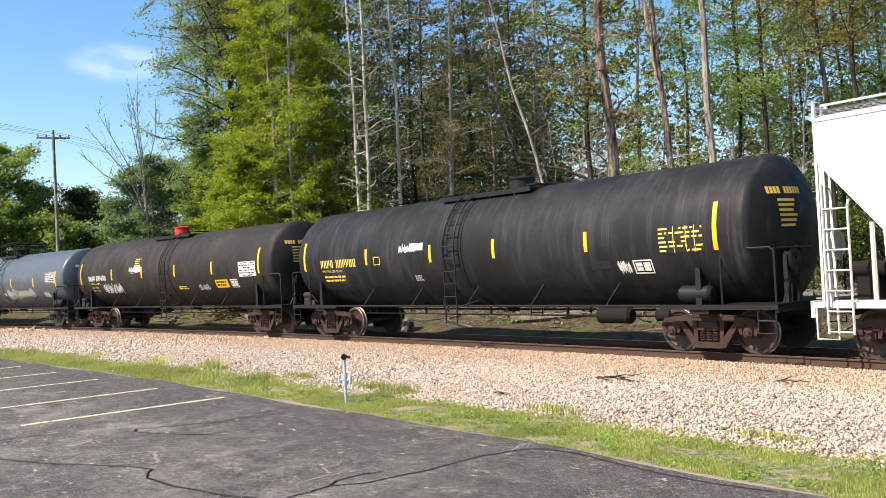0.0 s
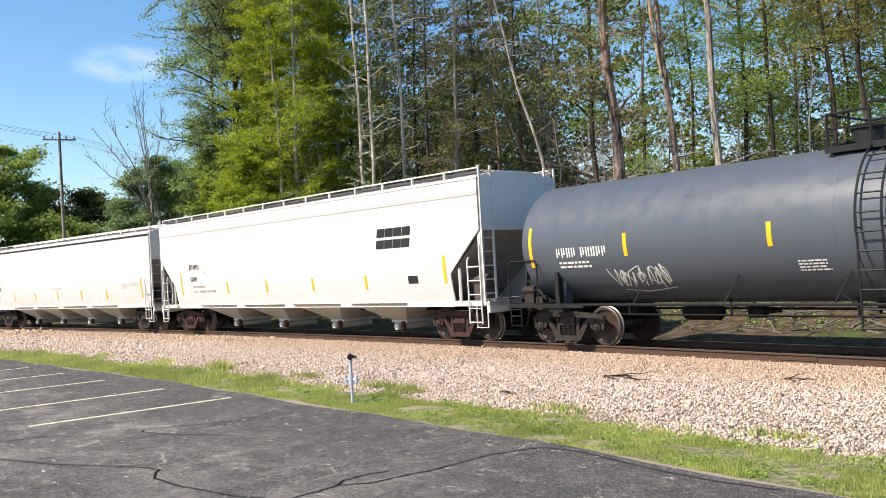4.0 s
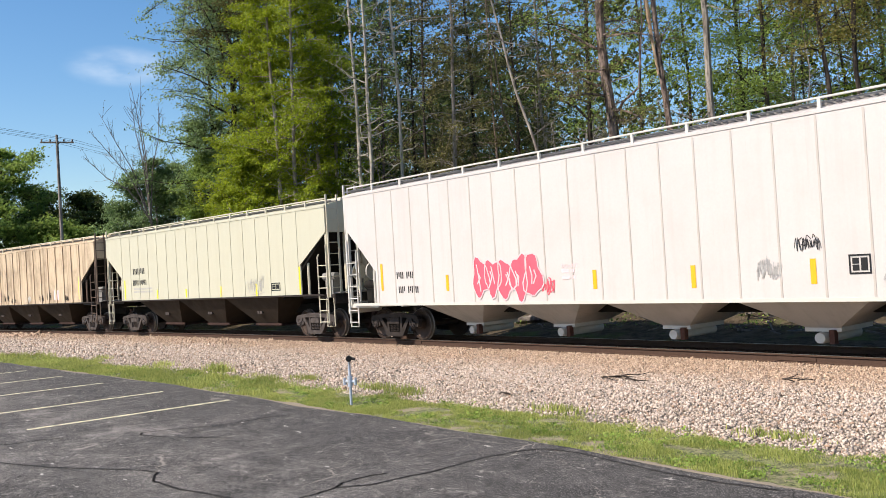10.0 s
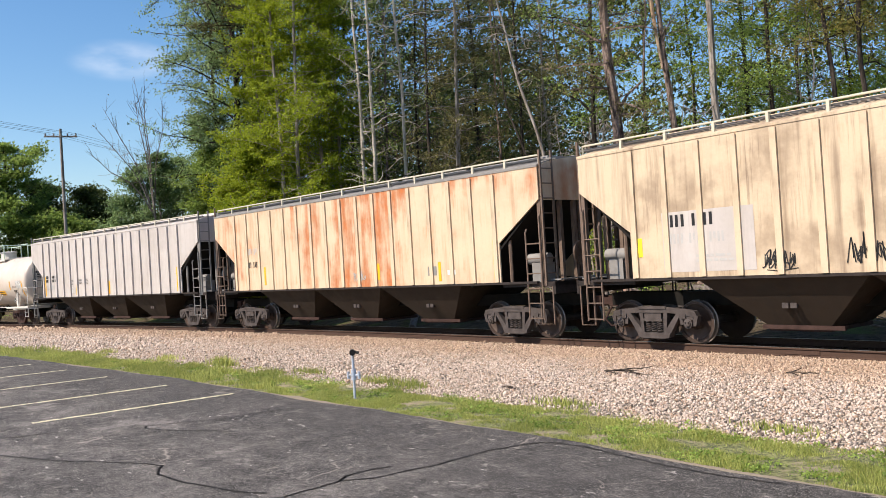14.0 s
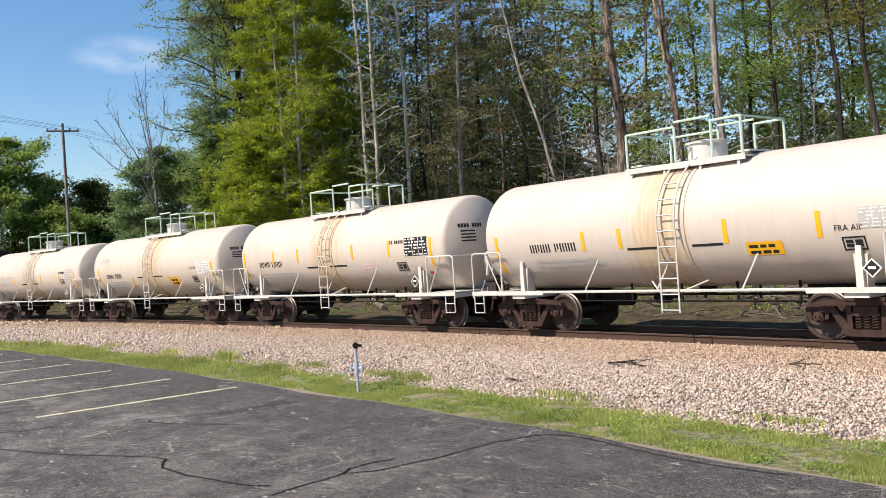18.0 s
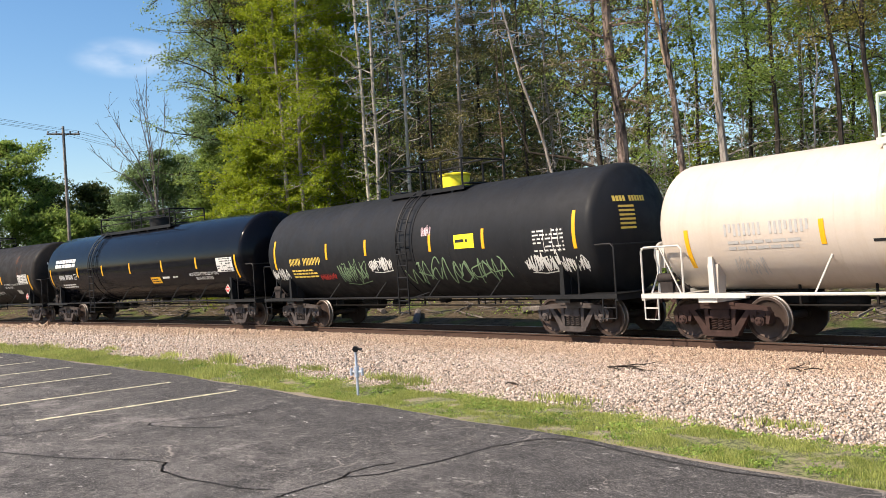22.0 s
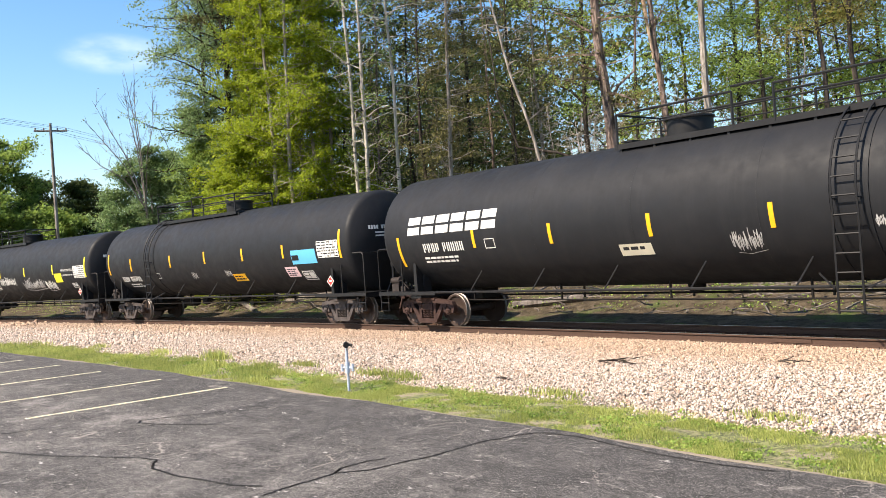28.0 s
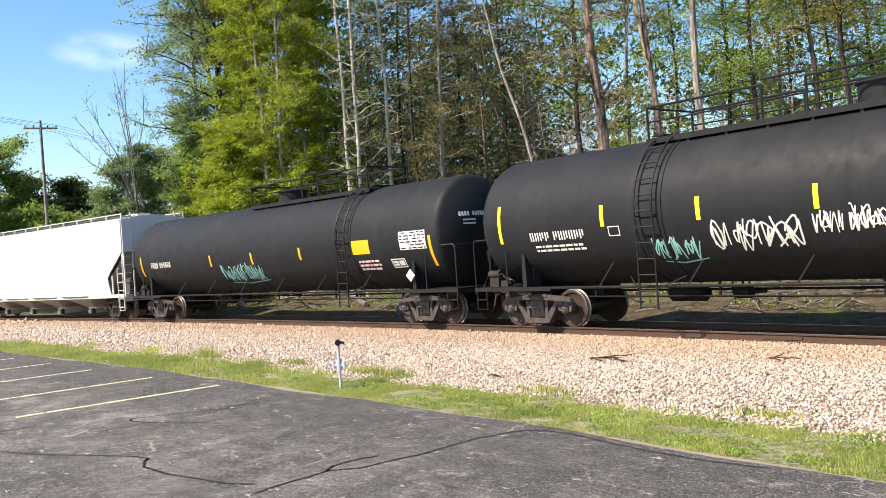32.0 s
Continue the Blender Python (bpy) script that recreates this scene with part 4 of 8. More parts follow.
    def blob(self, g, cx, cz, rx, rz, seed, lift, n=22):
        rnd = random.Random(seed)
        p1, p2 = rnd.uniform(0, 6), rnd.uniform(0, 6)
        rim = []
        for i in range(n):
            a = 6.2832 * i / n
            k = 1 + 0.16 * math.sin(3 * a + p1) + 0.1 * math.sin(5 * a + p2)
            rim.append((cx + rx * k * math.cos(a), cz + rz * k * math.sin(a)))
        mid = [((x + cx) / 2, (z + cz) / 2) for x, z in rim]
        v = [self.at(cx, cz, lift)] + [self.at(x, z, lift) for x, z in mid] + [self.at(x, z, lift) for x, z in rim]
        g.add(v, [(0, 1 + i, 1 + (i + 1) % n) for i in range(n)] + [(1 + i, 1 + n + i, 1 + n + (i + 1) % n, 1 + (i + 1) % n) for i in range(n)])
        return rim + rim[:1]

    def bubbles(self, x, z, w, h, fill, outline, seed, n=5, halo=None, low=None, pen=0.035):
        """A sprayed piece: rounded filled letters with outlines."""
        rnd = random.Random(seed)
        for i in range(n):
            cx = x + w * (i + 0.5) / n
            rx, rz = w / n * 0.66, h / 2 * rnd.uniform(0.8, 1.05)
            cz = z + h / 2 + rnd.uniform(-0.06, 0.06) * h
            body, lines = Geo(), Geo()
            rim = self.blob(body, cx, cz, rx, rz, seed + i, 0.009 + 0.002 * (i % 2))
            letter = part("graffiti_letter", body, fill, self.car, "rounded spray-painted graffiti letter", smooth=60)
            self.ribbon(lines, rim, pen, 0.016)
            for j in range(2):
                xa = cx + rnd.uniform(-0.4, 0.3) * rx
                self.ribbon(lines, [(xa, cz + rz * rnd.uniform(0.1, 0.7)), (xa + rx * 0.2, cz), (xa + rx * rnd.uniform(-0.2, 0.5), cz - rz * rnd.uniform(0.2, 0.7))], pen, 0.017)
            part("graffiti_outline", lines, outline, letter, smooth=60)["kind"] = "stuff"
            if halo:
                glow = Geo()
                self.blob(glow, cx, cz, rx * 1.25, rz * 1.18, seed + i, 0.005 + 0.001 * (i % 2))
                part("graffiti_halo", glow, halo, letter, smooth=60)
            if low:
                foot = Geo()
                self.blob(foot, cx, cz - rz * 0.55, rx * 0.8, rz * 0.38, seed + i + 40, 0.013)
                part("graffiti_shading", foot, low, letter, smooth=60)


def coupler(car, x, sgn):
    g = Geo()
    g.box(min(x, x + sgn * 0.75), max(x, x + sgn * 0.75), -0.09, 0.09, 0.78, 0.96)
    g.box(*sorted((x + sgn * 0.6, x + sgn * 0.92)), -0.16, 0.12, 0.74, 1.0)
    g.tube([(x + sgn * 0.7, -0.18, 0.74), (x + sgn * 0.62, -0.35, 0.45), (x + sgn * 0.75, -0.3, 0.28), (x + sgn * 0.95, -0.2, 0.33)], 0.025, 6)
    part("coupler", g, "truck_brown", car, "rusty knuckle coupler with hanging air hose")


def tank_car(name, label, tc, gap, r, cz, body, trim="black_part", truck_col="truck_dark", band=0.0, ladder_x=0.0, deck=(-2.0, 2.0), dome=(0.0, 0.42, 0.5, None), rail_h=0.0, deck_rail=None, deck_mat=None, strips=(), pipe=True, reservoir=None, saddle_mat=None, low_ladder=True, strip_mat="yellow", deck_tank=None, brake_front=False):
    """A tank car on two trucks. tc: between truck centres. gap: truck centre to coupler line, front and rear."""
    car = thing(name, label, "tank car", "cars of the freight train")
    saddle_mat = saddle_mat or trim
    gr, gf = gap
    x0, x1 = -tc / 2 - gr + 0.5, tc / 2 + gf - 0.5
    # shell with domed ends and weld seams
    prof = [(x0, 0.0)]
    crown, knuckle = 1.8 * r, 0.15 * r
    hd = crown - math.sqrt((crown - knuckle) ** 2 - (r - knuckle) ** 2)
    meet = math.asin((r - knuckle) / (crown - knuckle))
    for i in range(1, 7):
        a = meet * i / 6
        prof.append((x0 + crown * (1 - math.cos(a)), crown * math.sin(a)))
    for i in range(1, 6):
        a = meet + (math.pi / 2 - meet) * i / 6
        prof.append((x0 + hd - knuckle * math.cos(a), r - knuckle + knuckle * math.sin(a)))
    a, b = x0 + hd, x1 - hd
    prof += [(a, r), (a + 0.02, r), (b - 0.02, r), (b, r)]
    prof += [(x1 - (x - x0), rr) for x, rr in prof[11:0:-1]] + [(x1, 0.0)]
    shell = part("tank_shell", Geo().lathe(prof, (0, 0, cz), "x", 56), body, car)
    shell.data.set_sharp_from_angle(angle=radians(60))
    n_seam = 6
    for i in range(1, n_seam):
        xs = a + (b - a) * i / n_seam
        part("weld_seam", Geo().lathe([(xs - 0.02, r - 0.004), (xs - 0.012, r + 0.002), (xs + 0.012, r + 0.002), (xs + 0.02, r - 0.004)], (0, 0, cz), "x", 56), body, car)
    side = Side(car, r, cz, head=x1)
    side.stripes(strips, strip_mat)
    # ladder strap band round the shell
    if band:
        g = Geo()
        for dx in (-0.34, 0.34):
            g.patch(ladder_x + dx - 0.035, ladder_x + dx + 0.035, -80, 85, r - 0.002, cz, 0.02, 20)
        part("strap_band", g, body, car)
    # ladders
    for sgn, nm in ((-1, "ladder"), (1, "ladder")):
        g = Geo()
        for dx in (-0.22, 0.22):
            pts = [(ladder_x + dx, sgn * (r + 0.13) * math.cos(radians(al)), cz + (r + 0.13) * math.sin(radians(al))) for al in range(-10, 76, 8)]
            y = pts[0][1]
            pts = [(ladder_x + dx, y, 0.55 if low_ladder else 1.0)] + pts
            g.tube(pts, 0.022, 5)
        z = 0.6 if low_ladder else 1.05
        while z < cz + (r + 0.13) * math.sin(radians(62)):
            dz = (z - cz) / (r + 0.13)
            y = sgn * (r + 0.13) * (math.cos(math.asin(dz)) if dz > -0.17 else math.cos(radians(10)))
            g.tube([(ladder_x - 0.22, y, z), (ladder_x + 0.22, y, z)], 0.016, 5)
            z += 0.33
        for dx in (-0.22, 0.22):
            g.tube([(ladder_x + dx, sgn * (r + 0.11), cz - 0.1), (ladder_x + dx, sgn * (r - 0.02), cz - 0.1)], 0.015, 4)
            g.tube([(ladder_x + dx * 1.2, sgn * (r + 0.1), 0.98), (ladder_x + dx * 3.2, sgn * (r - 0.25), cz - r * 0.86)], 0.018, 4)
        part(nm, g, trim, car, "steel rung ladder up the tank")
    # top deck, dome and rails
    top = cz + r
    d0, d1 = deck
    g = Geo()
    for y in (-0.62, 0.62):
        g.box(d0, d1, y - 0.2, y + 0.2, top - 0.10, top - 0.06)
        g.box(d0, d1, y * 1.33 - 0.015, y * 1.33 + 0.015, top - 0.16, top - 0.04)
        for i in range(int((d1 - d0) / 0.9) + 1):
            x = d0 + 0.1 + i * 0.9
            g.plate([(x, top - 0.1), (x + 0.06, top - 0.1), (x + 0.06, top - 0.42), (x, top - 0.42)], y - 0.18 * (1 if y < 0 else -1) - 0.01, y - 0.18 * (1 if y < 0 else -1) + 0.01)
    for x in (d0, d1 - 0.3):
        g.box(x, x + 0.3, -0.62, 0.62, top + 0.01, top + 0.045)
    part("top_deck", g, deck_mat or trim, car, "steel walkway along the tank top")
    dx, dr, dh, dcol = dome
    g = Geo().lathe([(top - 0.12, dr), (top + dh * 0.82, dr), (top + dh * 0.83, dr + 0.04), (top + dh * 0.93, dr + 0.04), (top + dh, dr * 0.8), (top + dh + 0.01, 0.0)], (dx, 0, 0), "z", 24)
    part("dome_housing", g, dcol or trim, car, "round valve housing on the tank top")
    if rail_h:
        rm = deck_rail or trim
        for y in (-0.82, 0.82):
            xs = [d0 + 0.06, (d0 + d1) / 2 - 0.15, (d0 + d1) / 2 + 0.75, d1 - 0.06]
            for x in xs:
                part("rail_post", Geo().tube([(x, y, top - 0.1), (x, y, top + rail_h)], 0.028, 6), rm, car)
            part("top_rail", Geo().tube([(xs[0], y, top + rail_h), (xs[1], y, top + rail_h)], 0.026, 6).tube([(xs[2], y, top + rail_h), (xs[3], y, top + rail_h)], 0.026, 6).tube([(xs[1], y, top + rail_h + 0.1), (xs[2], y, top + rail_h + 0.1)], 0.026, 6), rm, car)
            if rail_h < 0.7:
                part("mid_rail", Geo().tube([(xs[0], y, top + rail_h * 0.5), (xs[3], y, top + rail_h * 0.5)], 0.018, 6), rm, car)
        for x in (d0 + 0.06, d1 - 0.06):
            part("end_rail", Geo().tube([(x, -0.82, top + rail_h), (x, 0.82, top + rail_h)], 0.026, 6), rm, car)
    # underframe: stub sills, bolsters, saddles, platforms at both ends
    for sgn, over in ((-1, gr), (1, gf)):
        tx = sgn * tc / 2
        xe = sgn * (tc / 2 + over - 0.38)
        g = Geo().box(*sorted((tx - sgn * 1.5, xe)), -0.28, 0.28, 0.74, 1.02)
        part("stub_sill", g, "under", car)
        g = Geo()
        zb = cz - math.sqrt(max(0.01, r * r - 1.05 ** 2)) + 0.06
        g.box(tx - 0.22, tx + 0.22, -1.42, 1.42, 0.84, 0.98)
        for s2 in (-1, 1):
            w = Geo().plate([(tx - 0.09, 0.96), (tx + 0.09, 0.96), (tx + 0.13, zb + 0.05), (tx - 0.13, zb + 0.05)], *sorted((s2 * 0.92, s2 * 1.18)))
            part("saddle", w, body, car)
            g.plate([(tx - 0.07, 0.96), (tx + 0.07, 0.96), (tx + 0.05, cz - r * 0.45), (tx - 0.05, cz - r * 0.45)], *sorted((s2 * 1.2, s2 * min(r * 0.92, 1.40))))
        part("bolster", g, saddle_mat, car)
        g = Geo().box(*sorted((tx + sgn * 0.5, xe)), -1.45, 1.45, 0.99, 1.03)
        g.box(*sorted((tx - sgn * 0.9, xe)), -1.47, -1.41, 0.93, 1.03)
        g.box(*sorted((tx - sgn * 0.9, xe)), 1.41, 1.47, 0.93, 1.03)
        g.box(*sorted((xe - sgn * 0.06, xe)), -1.45, 1.45, 0.88, 1.03)
        part("end_platform", g, trim, car)
        for s2 in (-1, 1):
            g = Geo()
            y = 1.44 * s2
            za = cz - 0.35
            g.tube([(tx + sgn * 0.55, y, 1.0), (tx + sgn * 0.55, y, za - 0.08), (tx + sgn * 0.63, y, za), (xe - sgn * 0.12, y, za), (xe - sgn * 0.04, y, za - 0.08), (xe - sgn * 0.04, y, 1.0)], 0.022, 6)
            if trim == "white_part":
                g.tube([(tx + sgn * 0.6, y, 1.0), ((tx + xe) / 2 + sgn * 0.3, y, za)], 0.018, 5)
            part("handrail", g, trim, car, "bent tube handrail at the platform")
            g = Geo().tube([(xe - sgn * 0.42, y, 0.95), (xe - sgn * 0.42, y, 0.48), (xe - sgn * 0.06, y, 0.48), (xe - sgn * 0.06, y, 0.95)], 0.02, 5)
            g.tube([(xe - sgn * 0.42, y, 0.72), (xe - sgn * 0.06, y, 0.72)], 0.016, 5)
            part("stirrup_step", g, trim, car)
        g = Geo().tube([(xe - sgn * 0.05, -1.44, cz - 0.37), (xe - sgn * 0.05, 1.44, cz - 0.37)], 0.02, 6)
        part("cross_rail", g, trim, car)
        coupler(car, xe - sgn * 0.1, sgn)
    # running pipe with braces, brake gear
    if pipe:
        for s2 in (-1, 1):
            g = Geo().tube([(-tc / 2 + 0.8, s2 * 1.44, 1.0), (tc / 2 - 0.8, s2 * 1.44, 1.0)], 0.032, 6)
            part("side_pipe", g, trim, car, "long steel pipe rail along the tank's foot")
            n = max(3, int(tc / 2.6))
            for i in range(n):
                x = -tc / 2 + 1.2 + (tc - 2.4) * (i + 0.5) / n
                al = math.acos(min(0.97, 1.2 / r))
                part("brace", Geo().tube([(x, s2 * 1.44, 1.0), (x + 0.24, s2 * (r * math.cos(al) - 0.02), cz - r * math.sin(al))], 0.019, 5), trim, car)
    g = Geo().tube([(-tc / 2 + 0.6, -0.55, 0.72), (tc / 2 - 0.6, -0.55, 0.72)], 0.022, 5)
    g.tube([(-tc / 2 + 1.0, 0.3, 0.80), (tc / 2 - 1.0, 0.3, 0.80)], 0.028, 5)
    for i in range(5):
        x = -tc / 2 + 1.5 + (tc - 3) * i / 4
        for y in (-0.55, 0.3):
            g.box(x - 0.02, x + 0.02, y - 0.02, y + 0.02, 0.71, cz - math.sqrt(r * r - y * y) + 0.03)
    part("brake_pipe", g, "under", car)
    rx = reservoir if reservoir is not None else -tc * 0.28
    g = Geo().lathe([(rx - 0.5, 0.0), (rx - 0.48, 0.13), (rx - 0.42, 0.19), (rx + 0.42, 0.19), (rx + 0.48, 0.13), (rx + 0.5, 0.0)], (0, -0.65 if reservoir is not None else 0.15, 0.74), "x", 16)
    part("air_reservoir", g, "under", car, "dark brake air reservoir under the tank")
    g = Geo().lathe([(rx + 1.2, 0.0), (rx + 1.2, 0.14), (rx + 1.55, 0.14), (rx + 1.6, 0.05), (rx + 1.9, 0.03)], (0, -0.7 if reservoir is not None else 0.1, 0.76), "x", 14)
    part("brake_cylinder", g, "under", car)
    # bottom outlet and jacket foot
    g = Geo().lathe([(cz - r - 0.16, 0.16), (cz - r + 0.05, 0.22)], (0.3, 0, 0), "z", 16)
    part("bottom_outlet", g, "under", car)
    # brake valves on the rear platform
    vx = -tc / 2 - gr + 0.85
    g = Geo().box(vx - 0.16, vx + 0.16, -1.2, -0.9, 1.03, 1.26).box(vx + 0.2, vx + 0.42, -1.16, -0.95, 1.03, 1.18)
    g.lathe([(vx - 0.3, 0.0), (vx - 0.29, 0.1), (vx + 0.1, 0.1), (vx + 0.12, 0.0)], (0, -1.05, 1.34), "x", 12)
    g.lathe([(1.26, 0.05), (1.44, 0.05), (1.46, 0.02)], (vx + 0.06, -1.05, 0), "z", 10)
    g.tube([(vx, -1.1, 1.3), (vx + 0.3, -1.2, 1.36), (vx + 0.5, -1.1, 1.1)], 0.02, 5)
    part("brake_valve", g, "truck_dark", car, "brake valve and pipes on the end platform")
    if deck_tank:
        g = Geo().lathe([(deck_tank - 0.4, 0.0), (deck_tank - 0.38, 0.12), (deck_tank - 0.32, 0.17), (deck_tank + 0.32, 0.17), (deck_tank + 0.38, 0.12), (deck_tank + 0.4, 0.0)], (0, -1.25, 1.24), "x", 16)
        part("deck_reservoir", g, trim, car, "black air reservoir on the platform edge")
    # hand brake with its chain case, stand and lever
    g = Geo()
    sg = 1 if brake_front else -1
    hx, hy, hz = sg * (tc / 2 + (gf if brake_front else gr) - 0.44), -0.55 if brake_front else -0.75, 1.85
    ix = hx - sg * 0.05
    g.box(*sorted((ix, ix - sg * 0.13)), hy - 0.16, hy + 0.16, hz - 0.3, hz + 0.16)
    case = part("hand_brake", g, trim, car, "hand brake gear case at the car's end")
    g = Geo().lathe([(hx - 0.03, 0.25), (hx, 0.28), (hx + 0.03, 0.25), (hx, 0.235)], (0, hy, hz), "x", 20)
    for i in range(3):
        a = i * 1.047
        g.tube([(hx, hy - 0.26 * math.cos(a), hz - 0.26 * math.sin(a)), (hx, hy + 0.26 * math.cos(a), hz + 0.26 * math.sin(a))], 0.015, 4)
    part("brake_wheel", g, trim, case)
    for dy in (-0.24, 0.24):
        part("brake_stand", Geo().box(*sorted((ix, ix - sg * 0.08)), hy + dy - 0.035, hy + dy + 0.035, 1.0, hz + 0.1), trim, case)
    part("brake_chain", Geo().tube([(ix - sg * 0.07, hy, hz - 0.3), (ix - sg * 0.07, hy + 0.02, 1.3), (ix - sg * 0.1, hy + 0.05, 0.85)], 0.02, 5), trim, case)
    part("brake_lever", Geo().tube([(ix, hy - 0.5, 1.02), (ix, hy - 0.2, hz - 0.35)], 0.022, 5), trim, case)
    yaw = math.degrees(tc / 2 * -BEND)
    wheels = truck(car, -tc / 2, truck_col, yaw) + truck(car, tc / 2, truck_col, -yaw)
    END_RUN[car.name] = wheels
    return car, side


def hopper_car(name, label, tc, gap, body, trim, truck_col="truck_dark", sill=1.1, eave=4.4, roof=4.62, top_over=1.5, low_in=0.2, cut=(0.75, 1.2), square=False, ribs=0, rib_w=0.09, rib_d=0.07, rib_mat=None, bays=4, bay_mat="under", roof_mat=None, rail_mat=None, strips=(), strip_mat="yellow", gate_mat="white_part", slope_mat="under", lip_shade=None, lip=0.03, posts=(), sill_mat=None, sill_h=0.14, tuck=0.0, end_mat=None, gear_mat=None, brake_sign=-1):
    """A covered hopper car. top_over: the side's top past the truck centres; low_in: where its foot ends, from there."""
    car = thing(name, label, "hopper car", "cars of the freight train")
    gr, gf = gap
    Y = 1.56
    lt, lb = tc / 2 + top_over, tc / 2 + low_in
    zc, zl = eave - cut[0], sill + cut[1]
    zs = sorted({sill, sill + 0.2, sill + 0.45, sill + 0.75, sill + 1.05, sill + 1.3, zl, (zl + zc) / 2, zc, eave})
    for s2 in (-1, 1):
        g = Geo()
        out = []
        for z in zs:
            xx = lt if square else lb if z <= zl else lt if z >= zc else lb + (lt - lb) * (z - zl) / (zc - zl)
            f = max(0.0, (sill + 1.3 - z) / 1.3)
            yy = Y - tuck * f * f
            out += [(-xx, s2 * yy, z), (xx, s2 * yy, z), (-xx, s2 * (yy - 0.04), z), (xx, s2 * (yy - 0.04), z)]
        m = len(zs)
        fc = []
        for i in range(m - 1):
            o, q = 4 * i, 4 * i + 4
            fc += [(o, o + 1, q + 1, q), (o + 2, q + 2, q + 3, o + 3), (o, q, q + 2, o + 2), (o + 1, o + 3, q + 3, q + 1)]
        fc += [(0, 2, 3, 1), (4 * m - 4, 4 * m - 3, 4 * m - 1, 4 * m - 2)]
        part("side_sheet", g.add(out, fc), body, car, smooth=20)
    side = Side(car, y=-Y - 0.001, tuck=tuck, foot=sill)
    # roof with sloping shoulders
    arc = [(Y * (i / 6 - 1), eave + 0.03 + (roof - eave - 0.03) * max(0.0, math.cos((i / 6 - 1) * 1.5708)) ** 0.8) for i in range(13)]
    rp = [(-Y - 0.015, eave - 0.02)] + [(-Y - 0.015, eave + 0.03)] + arc[1:-1] + [(Y + 0.015, eave + 0.03), (Y + 0.015, eave - 0.02)]
    part("roof", Geo().drawn(rp, -lt - 0.02, lt + 0.02), roof_mat or body, car)
    # dark strip on the side: the roof lip's cast shadow as a painted panel
    if lip_shade:
        side.panel("roof_seam", lip_shade, -lt, lt, eave - lip - 0.075, eave - lip, lift=0.012)
    # trough hatches and walkway
    n = 5
    for i in range(n):
        x = -lt + 0.6 + (2 * lt - 1.2) * i / n
        part("hatch_cover", Geo().drawn([(-0.35, roof), (-0.32, roof + 0.10), (0.32, roof + 0.10), (0.35, roof)], x + 0.1, x + (2 * lt - 1.2) / n - 0.1), roof_mat or trim, car)
    for y in (-1.12, 1.12):
        g = Geo()
        for dy in (-0.22, 0.0, 0.22):
            g.box(-lt - 0.1, lt + 0.1, y + dy - 0.02, y + dy + 0.02, eave + 0.17, eave + 0.205)
        k = int(2 * lt / 0.16)
        for i in range(k):
            x = -lt + 2 * lt * i / k
            g.box(x, x + 0.03, y - 0.24, y + 0.24, eave + 0.16, eave + 0.20)
        part("roof_walkway", g, "grey_part", car, "open steel grating walkway on the roof")
    rm = rail_mat or trim
    for s2 in (-1, 1):
        g = Geo().tube([(-lt + 0.05, s2 * 1.42, eave), (-lt + 0.05, s2 * 1.42, eave + 0.27), (lt - 0.05, s2 * 1.42, eave + 0.27), (lt - 0.05, s2 * 1.42, eave)], 0.024, 5)
        part("roof_rail", g, rm, car, "thin tube rail along the roof edge")
        post = Geo().plate([(-0.03, eave), (0.03, eave), (0.03, eave + 0.27), (-0.03, eave + 0.27)], s2 * 1.42 - 0.025, s2 * 1.42 + 0.025).mesh("roof_rail_post", rm)
        k = 14
        for i in range(1, k):
            part("roof_rail_post", post, None, car, at=pose(-lt + 2 * lt * i / k, 0, 0))
    # side ribs or sheet seams
    if ribs:
        for s2 in (-1, 1):
            rib = Geo().plate([(-rib_w / 2, sill + 0.02), (rib_w / 2, sill + 0.02), (rib_w / 2, eave - 0.05), (-rib_w / 2, eave - 0.05)], *sorted((s2 * Y, s2 * (Y + rib_d)))).mesh("side_rib", rib_mat or body)
            for i in range(ribs):
                x = -lb + 0.12 + (2 * lb - 0.24) * i / (ribs - 1)
                part("side_rib", rib, None, car, at=pose(x, 0, 0))
    # side sills and centre sill
    for s2 in (-1, 1):
        part("side_sill", Geo().box(-lb - (0.0 if square else 1.2), lb + (0.0 if square else 1.2), *sorted((s2 * (Y - tuck - 0.1), s2 * (Y - tuck + 0.012))), sill - sill_h, sill + 0.012), sill_mat or (body if square else trim), car)
    xe = tc / 2 + min(gr, gf) - 0.35
    part("centre_sill", Geo().box(-xe, xe, -0.3, 0.3, 0.78, 1.08), "under", car)
    # discharge bays
    span = tc - 3.0
    for i in range(bays):
        x = -span / 2 + span * (i + 0.5) / bays
        hx, hb = span / bays * (0.41 if bays > 3 else 0.5), 0.30 if bays > 3 else 0.62
        z1 = 0.50 if bays > 3 else 0.42
        yb = 0.62 if bays > 3 else 0.8
        top = [(x - hx, -Y + 0.06, sill - 0.02), (x + hx, -Y + 0.06, sill - 0.02), (x + hx, Y - 0.06, sill - 0.02), (x - hx, Y - 0.06, sill - 0.02)]
        low = [(x - hb, -yb, z1), (x + hb, -yb, z1), (x + hb, yb, z1), (x - hb, yb, z1)]
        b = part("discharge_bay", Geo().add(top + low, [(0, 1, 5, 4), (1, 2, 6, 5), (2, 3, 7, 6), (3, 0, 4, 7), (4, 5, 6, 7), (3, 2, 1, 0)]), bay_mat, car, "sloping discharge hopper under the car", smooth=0)
